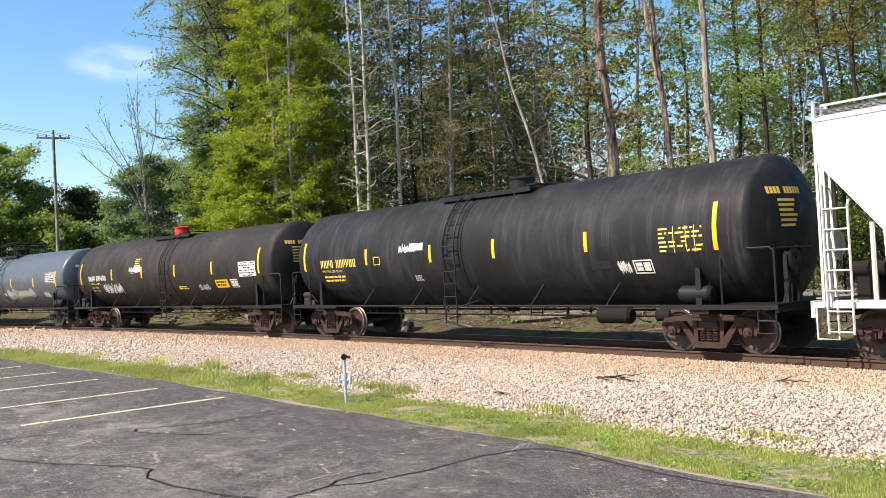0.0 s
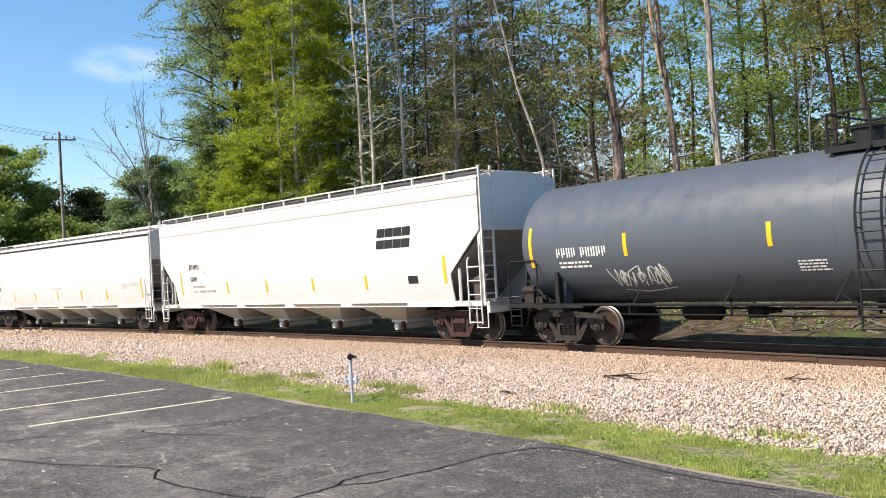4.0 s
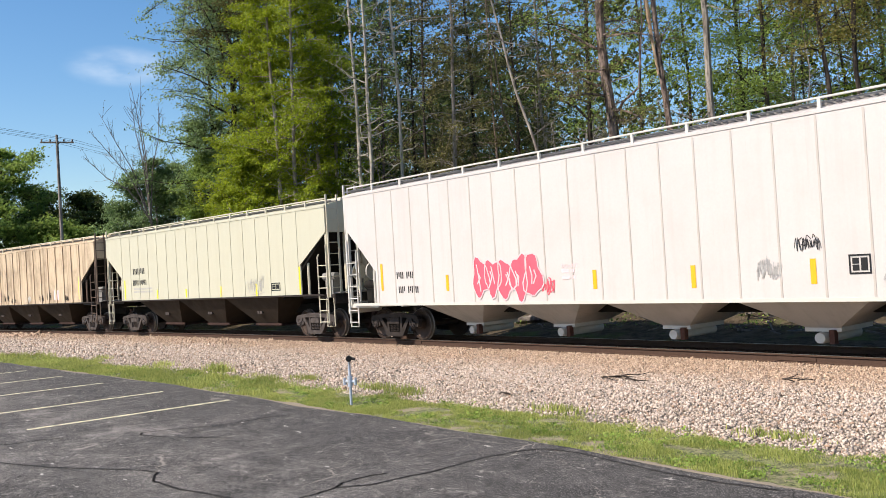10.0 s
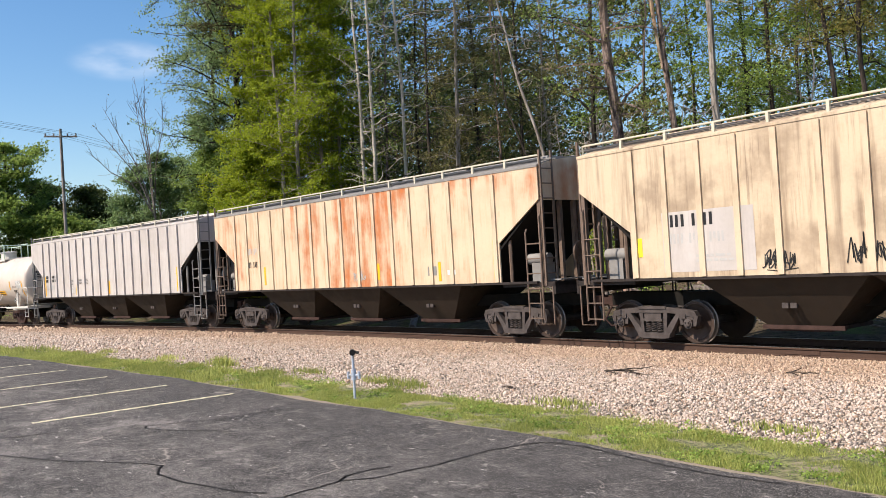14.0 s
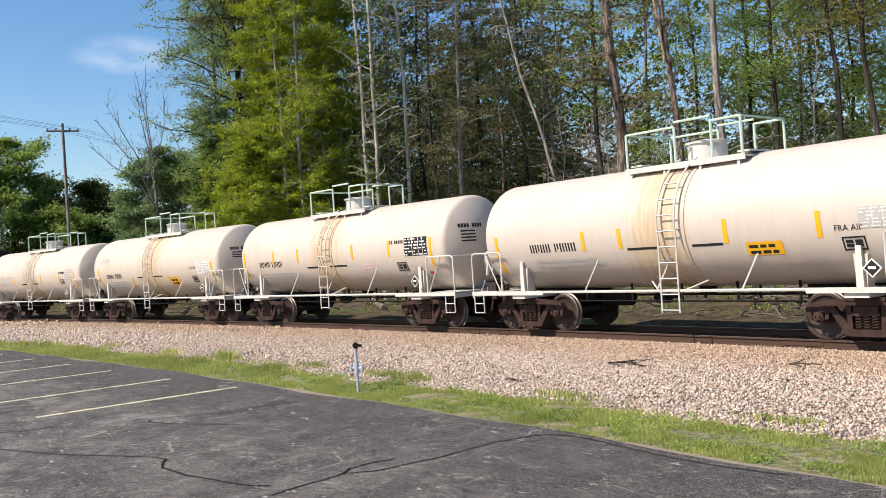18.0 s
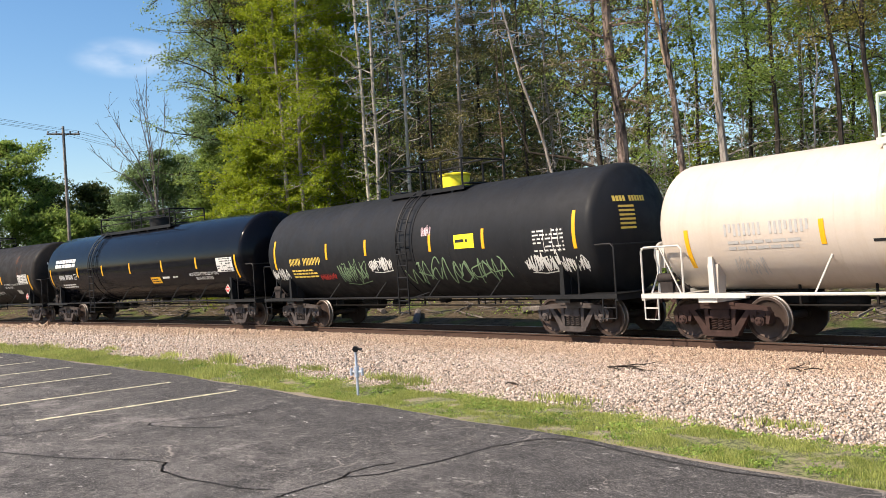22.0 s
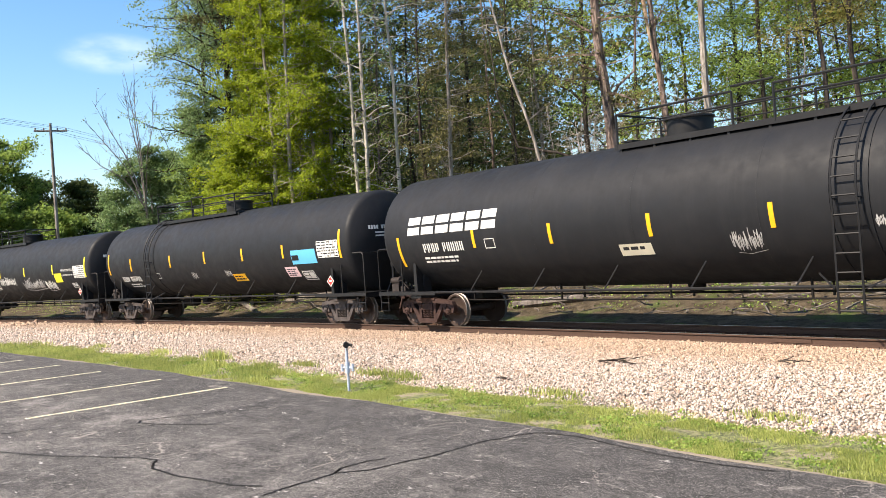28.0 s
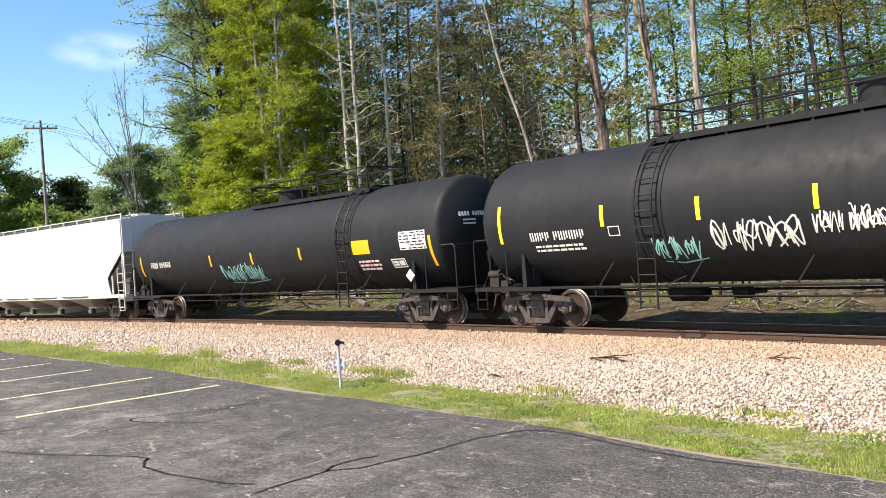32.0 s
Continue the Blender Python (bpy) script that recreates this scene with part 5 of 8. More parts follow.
        if bays > 3:
            g = Geo().box(x - hb - 0.05, x + hb + 0.05, -yb - 0.02, yb + 0.02, z1 - 0.06, z1 + 0.03)
            g.lathe([(-yb - 0.16, 0.0), (-yb - 0.16, 0.10), (-yb - 0.08, 0.11), (yb + 0.1, 0.11)], (x, 0, z1 - 0.17), "y", 14)
            part("outlet_gate", g, gate_mat, b, "outlet tube with round cap")
            g = Geo().box(x + 0.16, x + 0.26, -yb - 0.12, -yb + 0.02, z1 - 0.28, z1 - 0.02)
            part("gate_crank", g, "truck_red", b)
        else:
            g = Geo().box(x - hb - 0.12, x + hb + 0.3, -yb - 0.06, -yb + 0.02, z1 - 0.05, z1 + 0.03)
            g.box(x - hb, x + hb, -yb, yb, z1 - 0.09, z1 - 0.02)
            part("outlet_gate", g, "truck_brown", b, "sliding outlet gate with long bar")
            g = Geo()
            for dx in (-0.12, 0.05):
                g.box(x + dx, x + dx + 0.13, -1.16, -1.06, 0.80, 0.90)
            part("vibrator_bracket", g, "truck_grey", b)
    # ends: upper wall, slope sheet, platform, ladders, braces
    for sgn, over in ((-1, gr), (1, gf)):
        xo = sgn * (tc / 2 + over - 0.38)
        xt, xb = sgn * lt, sgn * lb
        # a cool end_mat puts the bluish skylit shade into the wall's colour
        part("end_wall", Geo().drawn([(-Y + 0.04, zc - 0.02)] + [(max(-Y + 0.04, min(Y - 0.04, py)), pz - 0.03) for py, pz in arc] + [(Y - 0.04, zc - 0.02)], *sorted((xt + sgn * 0.03, xt + sgn * 0.05))), end_mat or body, car)
        sl = [(xt - sgn * 0.02, zc), (xb - sgn * 1.1, sill - 0.1), (xb - sgn * 1.18, sill - 0.1), (xt - sgn * 0.10, zc)]
        # slope_mat holds the shade of this overhung sheet in its colour
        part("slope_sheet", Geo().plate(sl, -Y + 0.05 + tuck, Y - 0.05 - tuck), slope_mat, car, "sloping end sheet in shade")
        part("end_sill", Geo().box(*sorted((xb, xo)), -1.5, 1.5, sill - 0.12, sill - 0.02).box(*sorted((xo - sgn * 0.08, xo)), -1.5, 1.5, sill - 0.3, sill), sill_mat or trim, car)
        for s2 in (-1, 1):
            y = s2 * (Y - 0.04)
            g = Geo().plate([(xt - sgn * 0.10, sill - 0.1), (xt, sill - 0.1), (xt, zc + 0.1), (xt - sgn * 0.10, zc + 0.1)], *sorted((y, y - s2 * 0.08)))
            part("corner_post", g, trim, car)
            # short side ladder in the open corner
            g = Geo()
            z_top = zc - 0.35 if not square else sill + 1.5
            for dx, zt in ((0.50, z_top - 0.35), (0.04, z_top)):
                g.tube([(xt - sgn * dx, y - s2 * 0.02, zt), (xt - sgn * dx, y + s2 * 0.03, zt - 0.08), (xt - sgn * dx, y + s2 * 0.03, 0.52)], 0.022, 5)
            z = 0.56
            while z < z_top - 0.4:
                g.tube([(xt - sgn * 0.03, y + s2 * 0.03, z), (xt - sgn * 0.51, y + s2 * 0.03, z)], 0.017, 5)
                z += 0.36
            part("ladder", g, trim, car, "short side ladder of round rungs at the car's corner")
            # end ladder and diagonal strut
            g = Geo()
            for dy in (0.0, 0.42):
                g.box(*sorted((xt + sgn * 0.02, xt + sgn * 0.07)), *sorted((y - s2 * dy, y - s2 * (dy + 0.05))), sill - 0.1, roof + 0.1)
            z = sill + 0.2
            while z < roof:
                g.tube([(xt + sgn * 0.05, y, z), (xt + sgn * 0.05, y - s2 * 0.45, z)], 0.017, 5)
                z += 0.36
            part("end_ladder", g, trim, car, "end ladder up to the roof walkway")
            for dy in posts:
                part("end_post", Geo().box(*sorted((xt - sgn * 0.1, xt)), *sorted((y - s2 * dy, y - s2 * (dy + 0.1))), sill - 0.1, zc + 0.15), trim, car)
            if not square:
                part("end_strut", Geo().tube([(xb + sgn * 0.25, y - s2 * 0.1, sill - 0.05), (xb + sgn * 0.25, y - s2 * 0.1, zl + (zc - zl) * 0.12)], 0.045, 6), trim, car)
            g = Geo().tube([(xo - sgn * 0.5, s2 * 1.48, sill - 0.1), (xo - sgn * 0.5, s2 * 1.48, 0.42), (xo - sgn * 0.1, s2 * 1.48, 0.42), (xo - sgn * 0.1, s2 * 1.48, sill - 0.1)], 0.022, 5)
            part("stirrup_step", g, trim, car)
        part("crossover_board", Geo().box(*sorted((xo - sgn * 0.30, xo)), -1.3, 1.3, sill + 0.02, sill + 0.05), "grey_part", car)
        g = Geo().lathe([(xt - sgn * 0.9, 0.0), (xt - sgn * 0.88, 0.14), (xt - sgn * 0.25, 0.14), (xt - sgn * 0.23, 0.0)], (0, -1.0, sill + 0.55), "x", 14)
        g.box(*sorted((xt - sgn * 0.75, xt - sgn * 0.35)), -1.1, -0.7, sill - 0.02, sill + 0.45)
        part("air_brake_gear", g, gear_mat or ("truck_grey" if sgn > 0 else "under"), car, "brake cylinder and valve on the end platform")
        if sgn == brake_sign:
            g = Geo().lathe([(xo - 0.03, 0.27), (xo, 0.29), (xo + 0.03, 0.27), (xo, 0.25)], (0, -0.5, 2.1), "x", 20)
            for i in range(3):
                a = i * 1.047
                g.tube([(xo, -0.5 - 0.27 * math.cos(a), 2.1 - 0.27 * math.sin(a)), (xo, -0.5 + 0.27 * math.cos(a), 2.1 + 0.27 * math.sin(a))], 0.015, 4)
            part("hand_brake", g, trim, car)
        coupler(car, xo - sgn * 0.1, sgn)
    side.stripes(strips, strip_mat)
    yaw = math.degrees(tc / 2 * -BEND)
    END_RUN[car.name] = truck(car, -tc / 2, truck_col, yaw) + truck(car, tc / 2, truck_col, -yaw)
    return car, side


# ---- trees and brush ----
def bough(rng, g, p, d, length, r0, seg=5, droop=0.0, wob=0.18, n=5):
    """A tapering limb; returns points along it."""
    pts = [np.array(p, float)]
    d = np.array(d, float)
    for i in range(seg):
        d = d + rng.normal(0, wob, 3) + np.array([0, 0, -droop])
        d /= np.linalg.norm(d)
        pts.append(pts[-1] + d * length / seg)
    g.tube([tuple(q) for q in pts], r0, n, max(0.006, r0 * 0.22))
    return pts


def leaves(rng, centres, sigma, per, size, flat=0.45):
    """Three-cornered leaves scattered in flat sprays round centres, their faces turned mostly up and to the light."""
    c = np.repeat(np.asarray(centres, float), per, 0)
    n = len(c)
    c = c + rng.normal(0, 1, (n, 3)) * np.array([sigma, sigma, sigma * flat])
    up = rng.normal(0, 0.55, (n, 3)) + np.array([0.0, -0.5, 0.65])
    up /= np.linalg.norm(up, axis=1, keepdims=True)
    u = np.cross(up, rng.normal(size=(n, 3)))
    u /= np.linalg.norm(u, axis=1, keepdims=True)
    w = np.cross(up, u)
    sz = size * rng.uniform(0.6, 1.3, (n, 1))
    u, w = u * sz, w * sz * 0.72
    v = np.stack([c - u * 0.8, c + w + u * 0.25, c - w + u * 0.6], 1).reshape(-1, 3)
    return v, np.arange(3 * n).reshape(-1, 3)


def tree(label, x, y, h, r, bark_mat, leaf=None, first=0.3, spread=3.0, limbs=26, twigs=4, per=16, size=0.09, sigma=0.45, lean=(0, 0), up=0.45, shape="round", droop=0.02, seed=1, bare=0.0, name="tree", fork=None, stubs=0):
    rng = np.random.default_rng(seed)
    z0 = ground_z(x, y) - 0.15
    root = thing(name, label, "tree", "trees of the wood beside the track", at=Matrix.Translation((x, y, z0)))
    tg, lg = Geo(), Geo()
    k = 16
    trunk = []
    for i in range(k + 1):
        t = i / k
        trunk.append((lean[0] * h * t + max(0.55 * r, 0.12) * (math.sin(t * 9 + seed) + 0.4 * math.sin(t * 23 + 3 * seed)), lean[1] * h * t + max(0.4 * r, 0.09) * math.sin(t * 7 + 2 * seed), h * t))
    tg.tube(trunk, r, 9, r * 0.25)
    tg.tube([trunk[0], tuple(np.array(trunk[0]) * 0.5 + np.array(trunk[1]) * 0.5)], r * 1.35, 9, r * 0.95)
    if fork:
        for fx, fy, ft, fr in fork:
            p = np.array(trunk[int(ft * k)])
            lim = [p, p + np.array([fx * 0.35, fy * 0.35, h * 0.03]), p + np.array([fx * 0.8, fy * 0.8, h * 0.05]), p + np.array([fx, fy, h * 0.16]), p + np.array([fx * 1.1, fy * 1.1, h * 0.4])]
            tg.tube([tuple(q) for q in lim], fr, 7, fr * 0.3)
    for i in range(stubs):
        t = rng.uniform(0.12, 0.85)
        j = min(k - 1, int(t * k))
        p = np.array(trunk[j]) + (np.array(trunk[j + 1]) - np.array(trunk[j])) * (t * k - j)
        a = rng.uniform(0, 6.283)
        d = np.array([math.cos(a), math.sin(a), rng.uniform(-0.3, 0.5)])
        q = bough(rng, lg, p, d / np.linalg.norm(d), rng.uniform(0.4, 2.4), 0.03, 5, 0.03, 0.22, 4)
        for m in range(3):
            bough(rng, lg, q[rng.integers(2, 6)], rng.normal(size=3), rng.uniform(0.3, 0.8), 0.012, 3, 0.0, 0.25, 3)
    tips = []
    for i in range(limbs):
        t = first + (1 - first) * (i + rng.uniform(0, 1)) / limbs
        j = min(k - 1, int(t * k))
        p = np.array(trunk[j]) + (np.array(trunk[j + 1]) - np.array(trunk[j])) * (t * k - j)
        f = (t - first) / (1 - first)
        prof = {"round": math.sin(math.pi * (0.12 + 0.82 * f)) ** 0.8, "cone": 1.05 - f * 0.85, "top": 0.35 + 0.65 * math.sin(math.pi * min(1, f * 0.9 + 0.1)), "column": 0.75 + 0.35 * math.sin(6 * f) - 0.5 * max(0, f - 0.75)}[shape]
        L = spread * prof * rng.uniform(0.65, 1.2)
        a = rng.uniform(0, 6.283)
        d = np.array([math.cos(a), math.sin(a), up * rng.uniform(0.4, 1.5)])
        pts = bough(rng, lg, p, d / np.linalg.norm(d), L, max(0.012, r * 0.30 * (1 - 0.6 * f)), 5, droop, 0.16, 4)
        for q in pts[2:]:
            tips.append(q)
        for m in range(twigs):
            b = pts[rng.integers(1, len(pts))]
            d2 = rng.normal(size=3) * np.array([1, 1, 0.5]) + np.array([0, 0, 0.35])
            tw = bough(rng, lg, b, d2 / np.linalg.norm(d2), L * rng.uniform(0.25, 0.5), max(0.008, r * 0.09), 3, droop, 0.25, 3)
            tips += tw[1:]
    part("trunk", tg, bark_mat, root)
    if limbs:
        part("branch_work", lg, bark_mat, root)["kind"] = "stuff"
    if leaf and tips:
        tips = np.array(tips)
        if bare:
            tips = tips[rng.uniform(0, 1, len(tips)) > bare]
        near = min(1.0, max(0.55, math.hypot(x, y) / 54))
        v, f = leaves(rng, tips, sigma * 1.1, int(per * 2.0 / near), size * near, 0.42)
        part("crown", raw_mesh("crown", v, f, leaf), None, root)
    return root


def bare_tree(x, y):
    """A tree not yet in leaf: a few steep leaders that fan out into fine twigs."""
    rng = np.random.default_rng(31)
    z0 = ground_z(x, y) - 0.15
    root = thing("tree", "nearly bare pale grey tree with thin steep twigs", "tree", "trees of the wood beside the track", at=Matrix.Translation((x, y, z0)))
    tg, lg = Geo(), Geo()
    side = np.array([0.319, 0.948, 0.0])
    fork = np.array([0.0, 0.0, 6.2])
    tg.tube([(0, 0, -0.2), (0.1, 0.1, 3.0), tuple(fork)], 0.13, 8, 0.08)
    tips = []
    for off, z in ((-3.2, 11.4), (-2.3, 12.6), (-1.35, 14.3), (-0.7, 13.4), (0.1, 13.9), (0.75, 12.8), (-2.9, 9.8)):
        end = side * off + np.array([rng.normal(0, 0.5), rng.normal(0, 0.3), z])
        mid = fork + (end - fork) * 0.45 - side * off * 0.12
        pts = [fork - np.array([0, 0, 0.4]), fork + (mid - fork) * 0.5, mid, (mid + end) / 2 + rng.normal(0, 0.08, 3), end]
        lg.tube([tuple(p) for p in pts], 0.05, 5, 0.009)
        for j in range(22):
            t = rng.uniform(0.3, 0.97)
            k = min(3, int(t * 4))
            p = pts[k] + (pts[k + 1] - pts[k]) * (t * 4 - k)
            d = (end - fork) / np.linalg.norm(end - fork) + rng.normal(0, 0.45, 3)
            q = bough(rng, lg, p, d / np.linalg.norm(d), rng.uniform(0.5, 1.7) * (1.15 - 0.5 * t), 0.013, 4, -0.05, 0.12, 3)
            tips += q[2:]
    part("trunk", tg, "bark_bare", root)
    part("branch_work", lg, "bark_bare", root)["kind"] = "stuff"
    tips = np.array(tips)
    v, f = leaves(rng, tips[rng.uniform(0, 1, len(tips)) < 0.4], 0.1, 2, 0.05)
    part("crown", raw_mesh("crown", v, f, "bud"), None, root, "a few opening buds")


def shrub(label, x, y, h, w, leaf, n=60, per=30, size=0.07, seed=1, name="shrub"):
    rng = np.random.default_rng(seed)
    root = thing(name, label, "shrub", "undergrowth at the wood's edge", at=Matrix.Translation((x, y, ground_z(x, y) - 0.1)))
    g = Geo()
    tips = []
    for i in range(10):
        a = rng.uniform(0, 6.283)
        d = np.array([math.cos(a) * 0.5 * w / h, math.sin(a) * 0.5 * w / h, 1.0])
        tips += bough(rng, g, rng.normal(0, 0.12, 3) * np.array([w, w, 0]), d / np.linalg.norm(d), h * rng.uniform(0.6, 1.05), 0.03, 5, 0, 0.2, 4)[1:]
    part("stem_cluster", g, "bark_dark", root)["kind"] = "stuff"
    tips = np.array(tips)
    extra = tips[rng.integers(0, len(tips), n)] + rng.normal(0, 1, (n, 3)) * np.array([w * 0.22, w * 0.22, h * 0.10])
    extra[:, 2] = np.abs(extra[:, 2])
    v, f = leaves(rng, np.concatenate([tips, extra]), 0.16 + 0.03 * w, int(per * 1.6), size)
    part("foliage", raw_mesh("foliage", v, f, leaf), None, root)


def wood_wall():
    """The deep wood behind the edge: stems and foliage too many to count."""
    rng = np.random.default_rng(77)
    wood = thing("deep_wood", "deep green woodland of thin stems behind the edge trees", "woodland", kind="stuff")
    g = Geo()
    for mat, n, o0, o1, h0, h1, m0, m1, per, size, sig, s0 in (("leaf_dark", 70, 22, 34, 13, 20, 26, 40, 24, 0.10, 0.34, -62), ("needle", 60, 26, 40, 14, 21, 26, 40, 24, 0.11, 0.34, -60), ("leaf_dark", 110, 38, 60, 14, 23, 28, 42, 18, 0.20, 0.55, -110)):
        cs = []
        for i in range(n):
            s, off = rng.uniform(s0, 6), rng.uniform(o0, o1)
            x, y = (float(q) for q in line_np(np.float64(s), np.float64(off)))
            if x / y < -2.5 or (x / y > -0.95 and rng.uniform() < 0.75):
                continue
            h = rng.uniform(h0, h1)
            b = np.array([x, y, 0.6])
            top = b + np.array([rng.normal(0, 0.7), rng.normal(0, 0.7), h])
            r0 = rng.uniform(0.04, 0.11)
            if i % 2:
                g.tube([tuple(b), tuple((b + top) / 2 + rng.normal(0, 0.35, 3)), tuple(top)], r0, 5, 0.02)
            for j in range(12):
                t = rng.uniform(0.1, 0.95)
                q = b + (top - b) * t
                bough(rng, g, q, rng.normal(size=3) * np.array([1, 1, 0.4]) + np.array([0, 0, 0.1]), rng.uniform(0.8, 2.4), 0.02, 3, 0.02, 0.2, 3)
            m = rng.integers(m0, m1)
            t = rng.uniform(0.05, 1.0, m)
            cs.append(b + (top - b) * t[:, None] + rng.normal(0, 1, (m, 3)) * np.array([1.4, 1.4, 0.7]))
        v, f = leaves(rng, np.concatenate(cs), sig, int(per * 1.5), size * 1.35)
        part("foliage", raw_mesh("foliage", v, f, mat), None, wood)["kind"] = "stuff"
    part("stem_cluster", g, "bark_dark", wood)["kind"] = "stuff"
    # dark thicket and far crowns that close the view between the trunks;
    # the shade inside the wood is put into their leaf colour
    cs = []
    for i in range(8800):
        s, off = rng.uniform(-80, 8), rng.uniform(34, 62)
        x, y = (float(q) for q in line_np(np.float64(s), np.float64(off)))
        z = rng.uniform(0.6, 9.0) if i % 2 else rng.uniform(6, 0.36 * math.hypot(x, y) + 1)
        if x / y < -2.25 or (x / y > -1.05 and z > 5.5 and rng.uniform() < 0.72) or (-1.5 < x / y < -1.05 and z > 5 and rng.uniform() < 0.4):
            continue
        cs.append((x, y, z))
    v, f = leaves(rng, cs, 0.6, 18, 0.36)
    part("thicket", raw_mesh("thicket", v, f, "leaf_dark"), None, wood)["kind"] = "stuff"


def brush():
    """Fallen branches and cut brush on the bank behind the track."""
    rng = np.random.default_rng(12)
    pile = thing("brush_pile", "grey fallen branches and cut brush lying on the bank", "brush", kind="stuff")
    g = Geo()
    for i in range(900):
        s, off = rng.uniform(-62, 2), rng.uniform(4.6, 11)
        x, y = (float(q) for q in line_np(np.float64(s), np.float64(off)))
        z = ground_z(x, y)
        a = rng.uniform(0, 6.283)
        d = np.array([math.cos(a), math.sin(a), rng.uniform(-0.05, 0.35)])
        bough(rng, g, (x, y, z + rng.uniform(0.0, 0.15)), d / np.linalg.norm(d), rng.uniform(0.5, 2.4), rng.uniform(0.012, 0.05), 4, 0.05, 0.14, 4)
    for i in range(26):
        s, off = rng.uniform(-55, 0), rng.uniform(5, 12)
        x, y = (float(q) for q in line_np(np.float64(s), np.float64(off)))
        a = BEND * s + rng.normal(0, 0.5)
        L = rng.uniform(1.5, 5)
        z = ground_z(x, y)
        g.tube([(x, y, z + 0.1), (x + L * math.cos(a), y + L * math.sin(a), ground_z(x + L * math.cos(a), y + L * math.sin(a)) + 0.12)], rng.uniform(0.06, 0.14), 7)
    part("branch_litter", g, "bark_bare", pile)["kind"] = "stuff"
    cs = []
    for i in range(420):
        s, off = rng.uniform(-70, 3), rng.uniform(4.0, 15)
        x, y = (float(q) for q in line_np(np.float64(s), np.float64(off)))
        cs.append((x, y, ground_z(x, y) + 0.06))
    v, f = leaves(rng, cs, 0.35, 44, 0.05)
    v[:, 2] = np.maximum(v[:, 2], 0.0)
    low = part("low_weeds", raw_mesh("low_weeds", v, f, "leaf_mid"), None, pile)


def woods():
    # a place from a heading and a distance
    def P(dx, dy, d):
        k = math.hypot(dx, dy)
        return dx / k * d, dy / k * d
    # far round trees beside the line pole
    for i, (dx, dy, d, h, sp, lm) in enumerate(((-0.9905, 0.137, 84, 14.3, 4.5, "leaf_mid"), (-0.9835, 0.181, 80, 13.4, 4.2, "leaf_mid"), (-0.9768, 0.2142, 88, 10.4, 3.4, "leaf_dark"), (-0.9665, 0.2566, 84, 9.9, 3.2, "leaf_dark"), (-0.962, 0.273, 92, 8.2, 2.8, "leaf_dark"), (-0.972, 0.235, 78, 7.0, 3.0, "leaf_mid"), (-0.995, 0.10, 80, 15, 4.5, "leaf_mid"))):
        x, y = P(dx, dy, d)
        tree("round dense dark green tree in the distance", x, y, h, 0.22, "bark_dark", lm, 0.08, sp, 38, 5, 18, 0.15, 0.36, seed=20 + i)
    bare_tree(*P(-0.9478, 0.319, 56))
    for i, (dx, dy, d, h, sp) in enumerate(((-0.9535, 0.301, 58, 8.6, 1.7), (-0.946, 0.324, 57, 9.6, 2.1), (-0.938, 0.347, 58, 9.2, 2.2), (-0.930, 0.367, 57, 11.5, 2.6), (-0.951, 0.309, 60, 5.5, 2.4))):
        x, y = P(dx, dy, d)
        tree("low grey-green tree with fresh leaves", x, y, h, 0.11, "bark_grey", "leaf_fresh", 0.12, sp, 34, 6, 14, 0.085, 0.24, seed=35 + i)
    for i, (dx, dy, d, h, sp, lm, pr, r, first, up) in enumerate(((-0.9145, 0.4045, 54, 24, 5.6, "leaf_fresh", 12, 0.30, 0.16, 0.9), (-0.923, 0.385, 57, 21, 3.4, "leaf_blue", 9, 0.2, 0.3, 0.8), (-0.910, 0.415, 60, 27, 4.2, "leaf_dark", 12, 0.22, 0.1, 0.6), (-0.907, 0.421, 52, 28, 3.4, "needle", 12, 0.22, 0.45, 0.2), (-0.926, 0.377, 56, 9, 3.0, "leaf_mid", 13, 0.16, 0.1, 0.6))):
        x, y = P(dx, dy, d)
        tree("tall grey-green tree with dark arching limbs and an open crown", x, y, h, r, "bark_dark", lm, first, sp, 46, 9, pr, 0.09, 0.22, up=up, seed=40 + i, bare=0.08, droop=0.06)
    for i, (dx, dy, d, h, sp) in enumerate(((-0.895, 0.446, 45, 25, 3.0), (-0.873, 0.488, 46, 26, 3.2), (-0.885, 0.466, 44, 26, 2.8), (-0.904, 0.428, 47, 16, 2.8), (-0.863, 0.505, 47, 24, 2.6), (-0.909, 0.417, 46, 9, 2.8), (-0.918, 0.397, 48, 7, 2.4), (-0.880, 0.475, 49, 24, 3.2), (-0.898, 0.440, 50, 21, 3.2), (-0.868, 0.497, 50, 23, 3.0))):
        x, y = P(dx, dy, d)
        tree("bright yellow-green spring maple with layered leaves", x, y, h, 0.12, "bark_grey", "leaf_lit", 0.05, sp, 62, 7, 12, 0.085, 0.15, up=0.15, shape="column", seed=50 + i, bare=0.15)
    for i, (dx, dy, d, h, rr) in enumerate(((-0.849, 0.528, 40, 23, 0.10), (-0.842, 0.539, 39.5, 22, 0.11), (-0.8245, 0.566, 40, 22, 0.10))):
        x, y = P(dx, dy, d)
        tree("slim pale-barked aspen with few low twigs", x, y, h, rr, "bark_birch", "leaf_mid", 0.2, 1.5, 30, 4, 3, 0.07, 0.3, lean=(-0.004 + 0.006 * i, -0.004), seed=60 + i, bare=0.6, stubs=26)
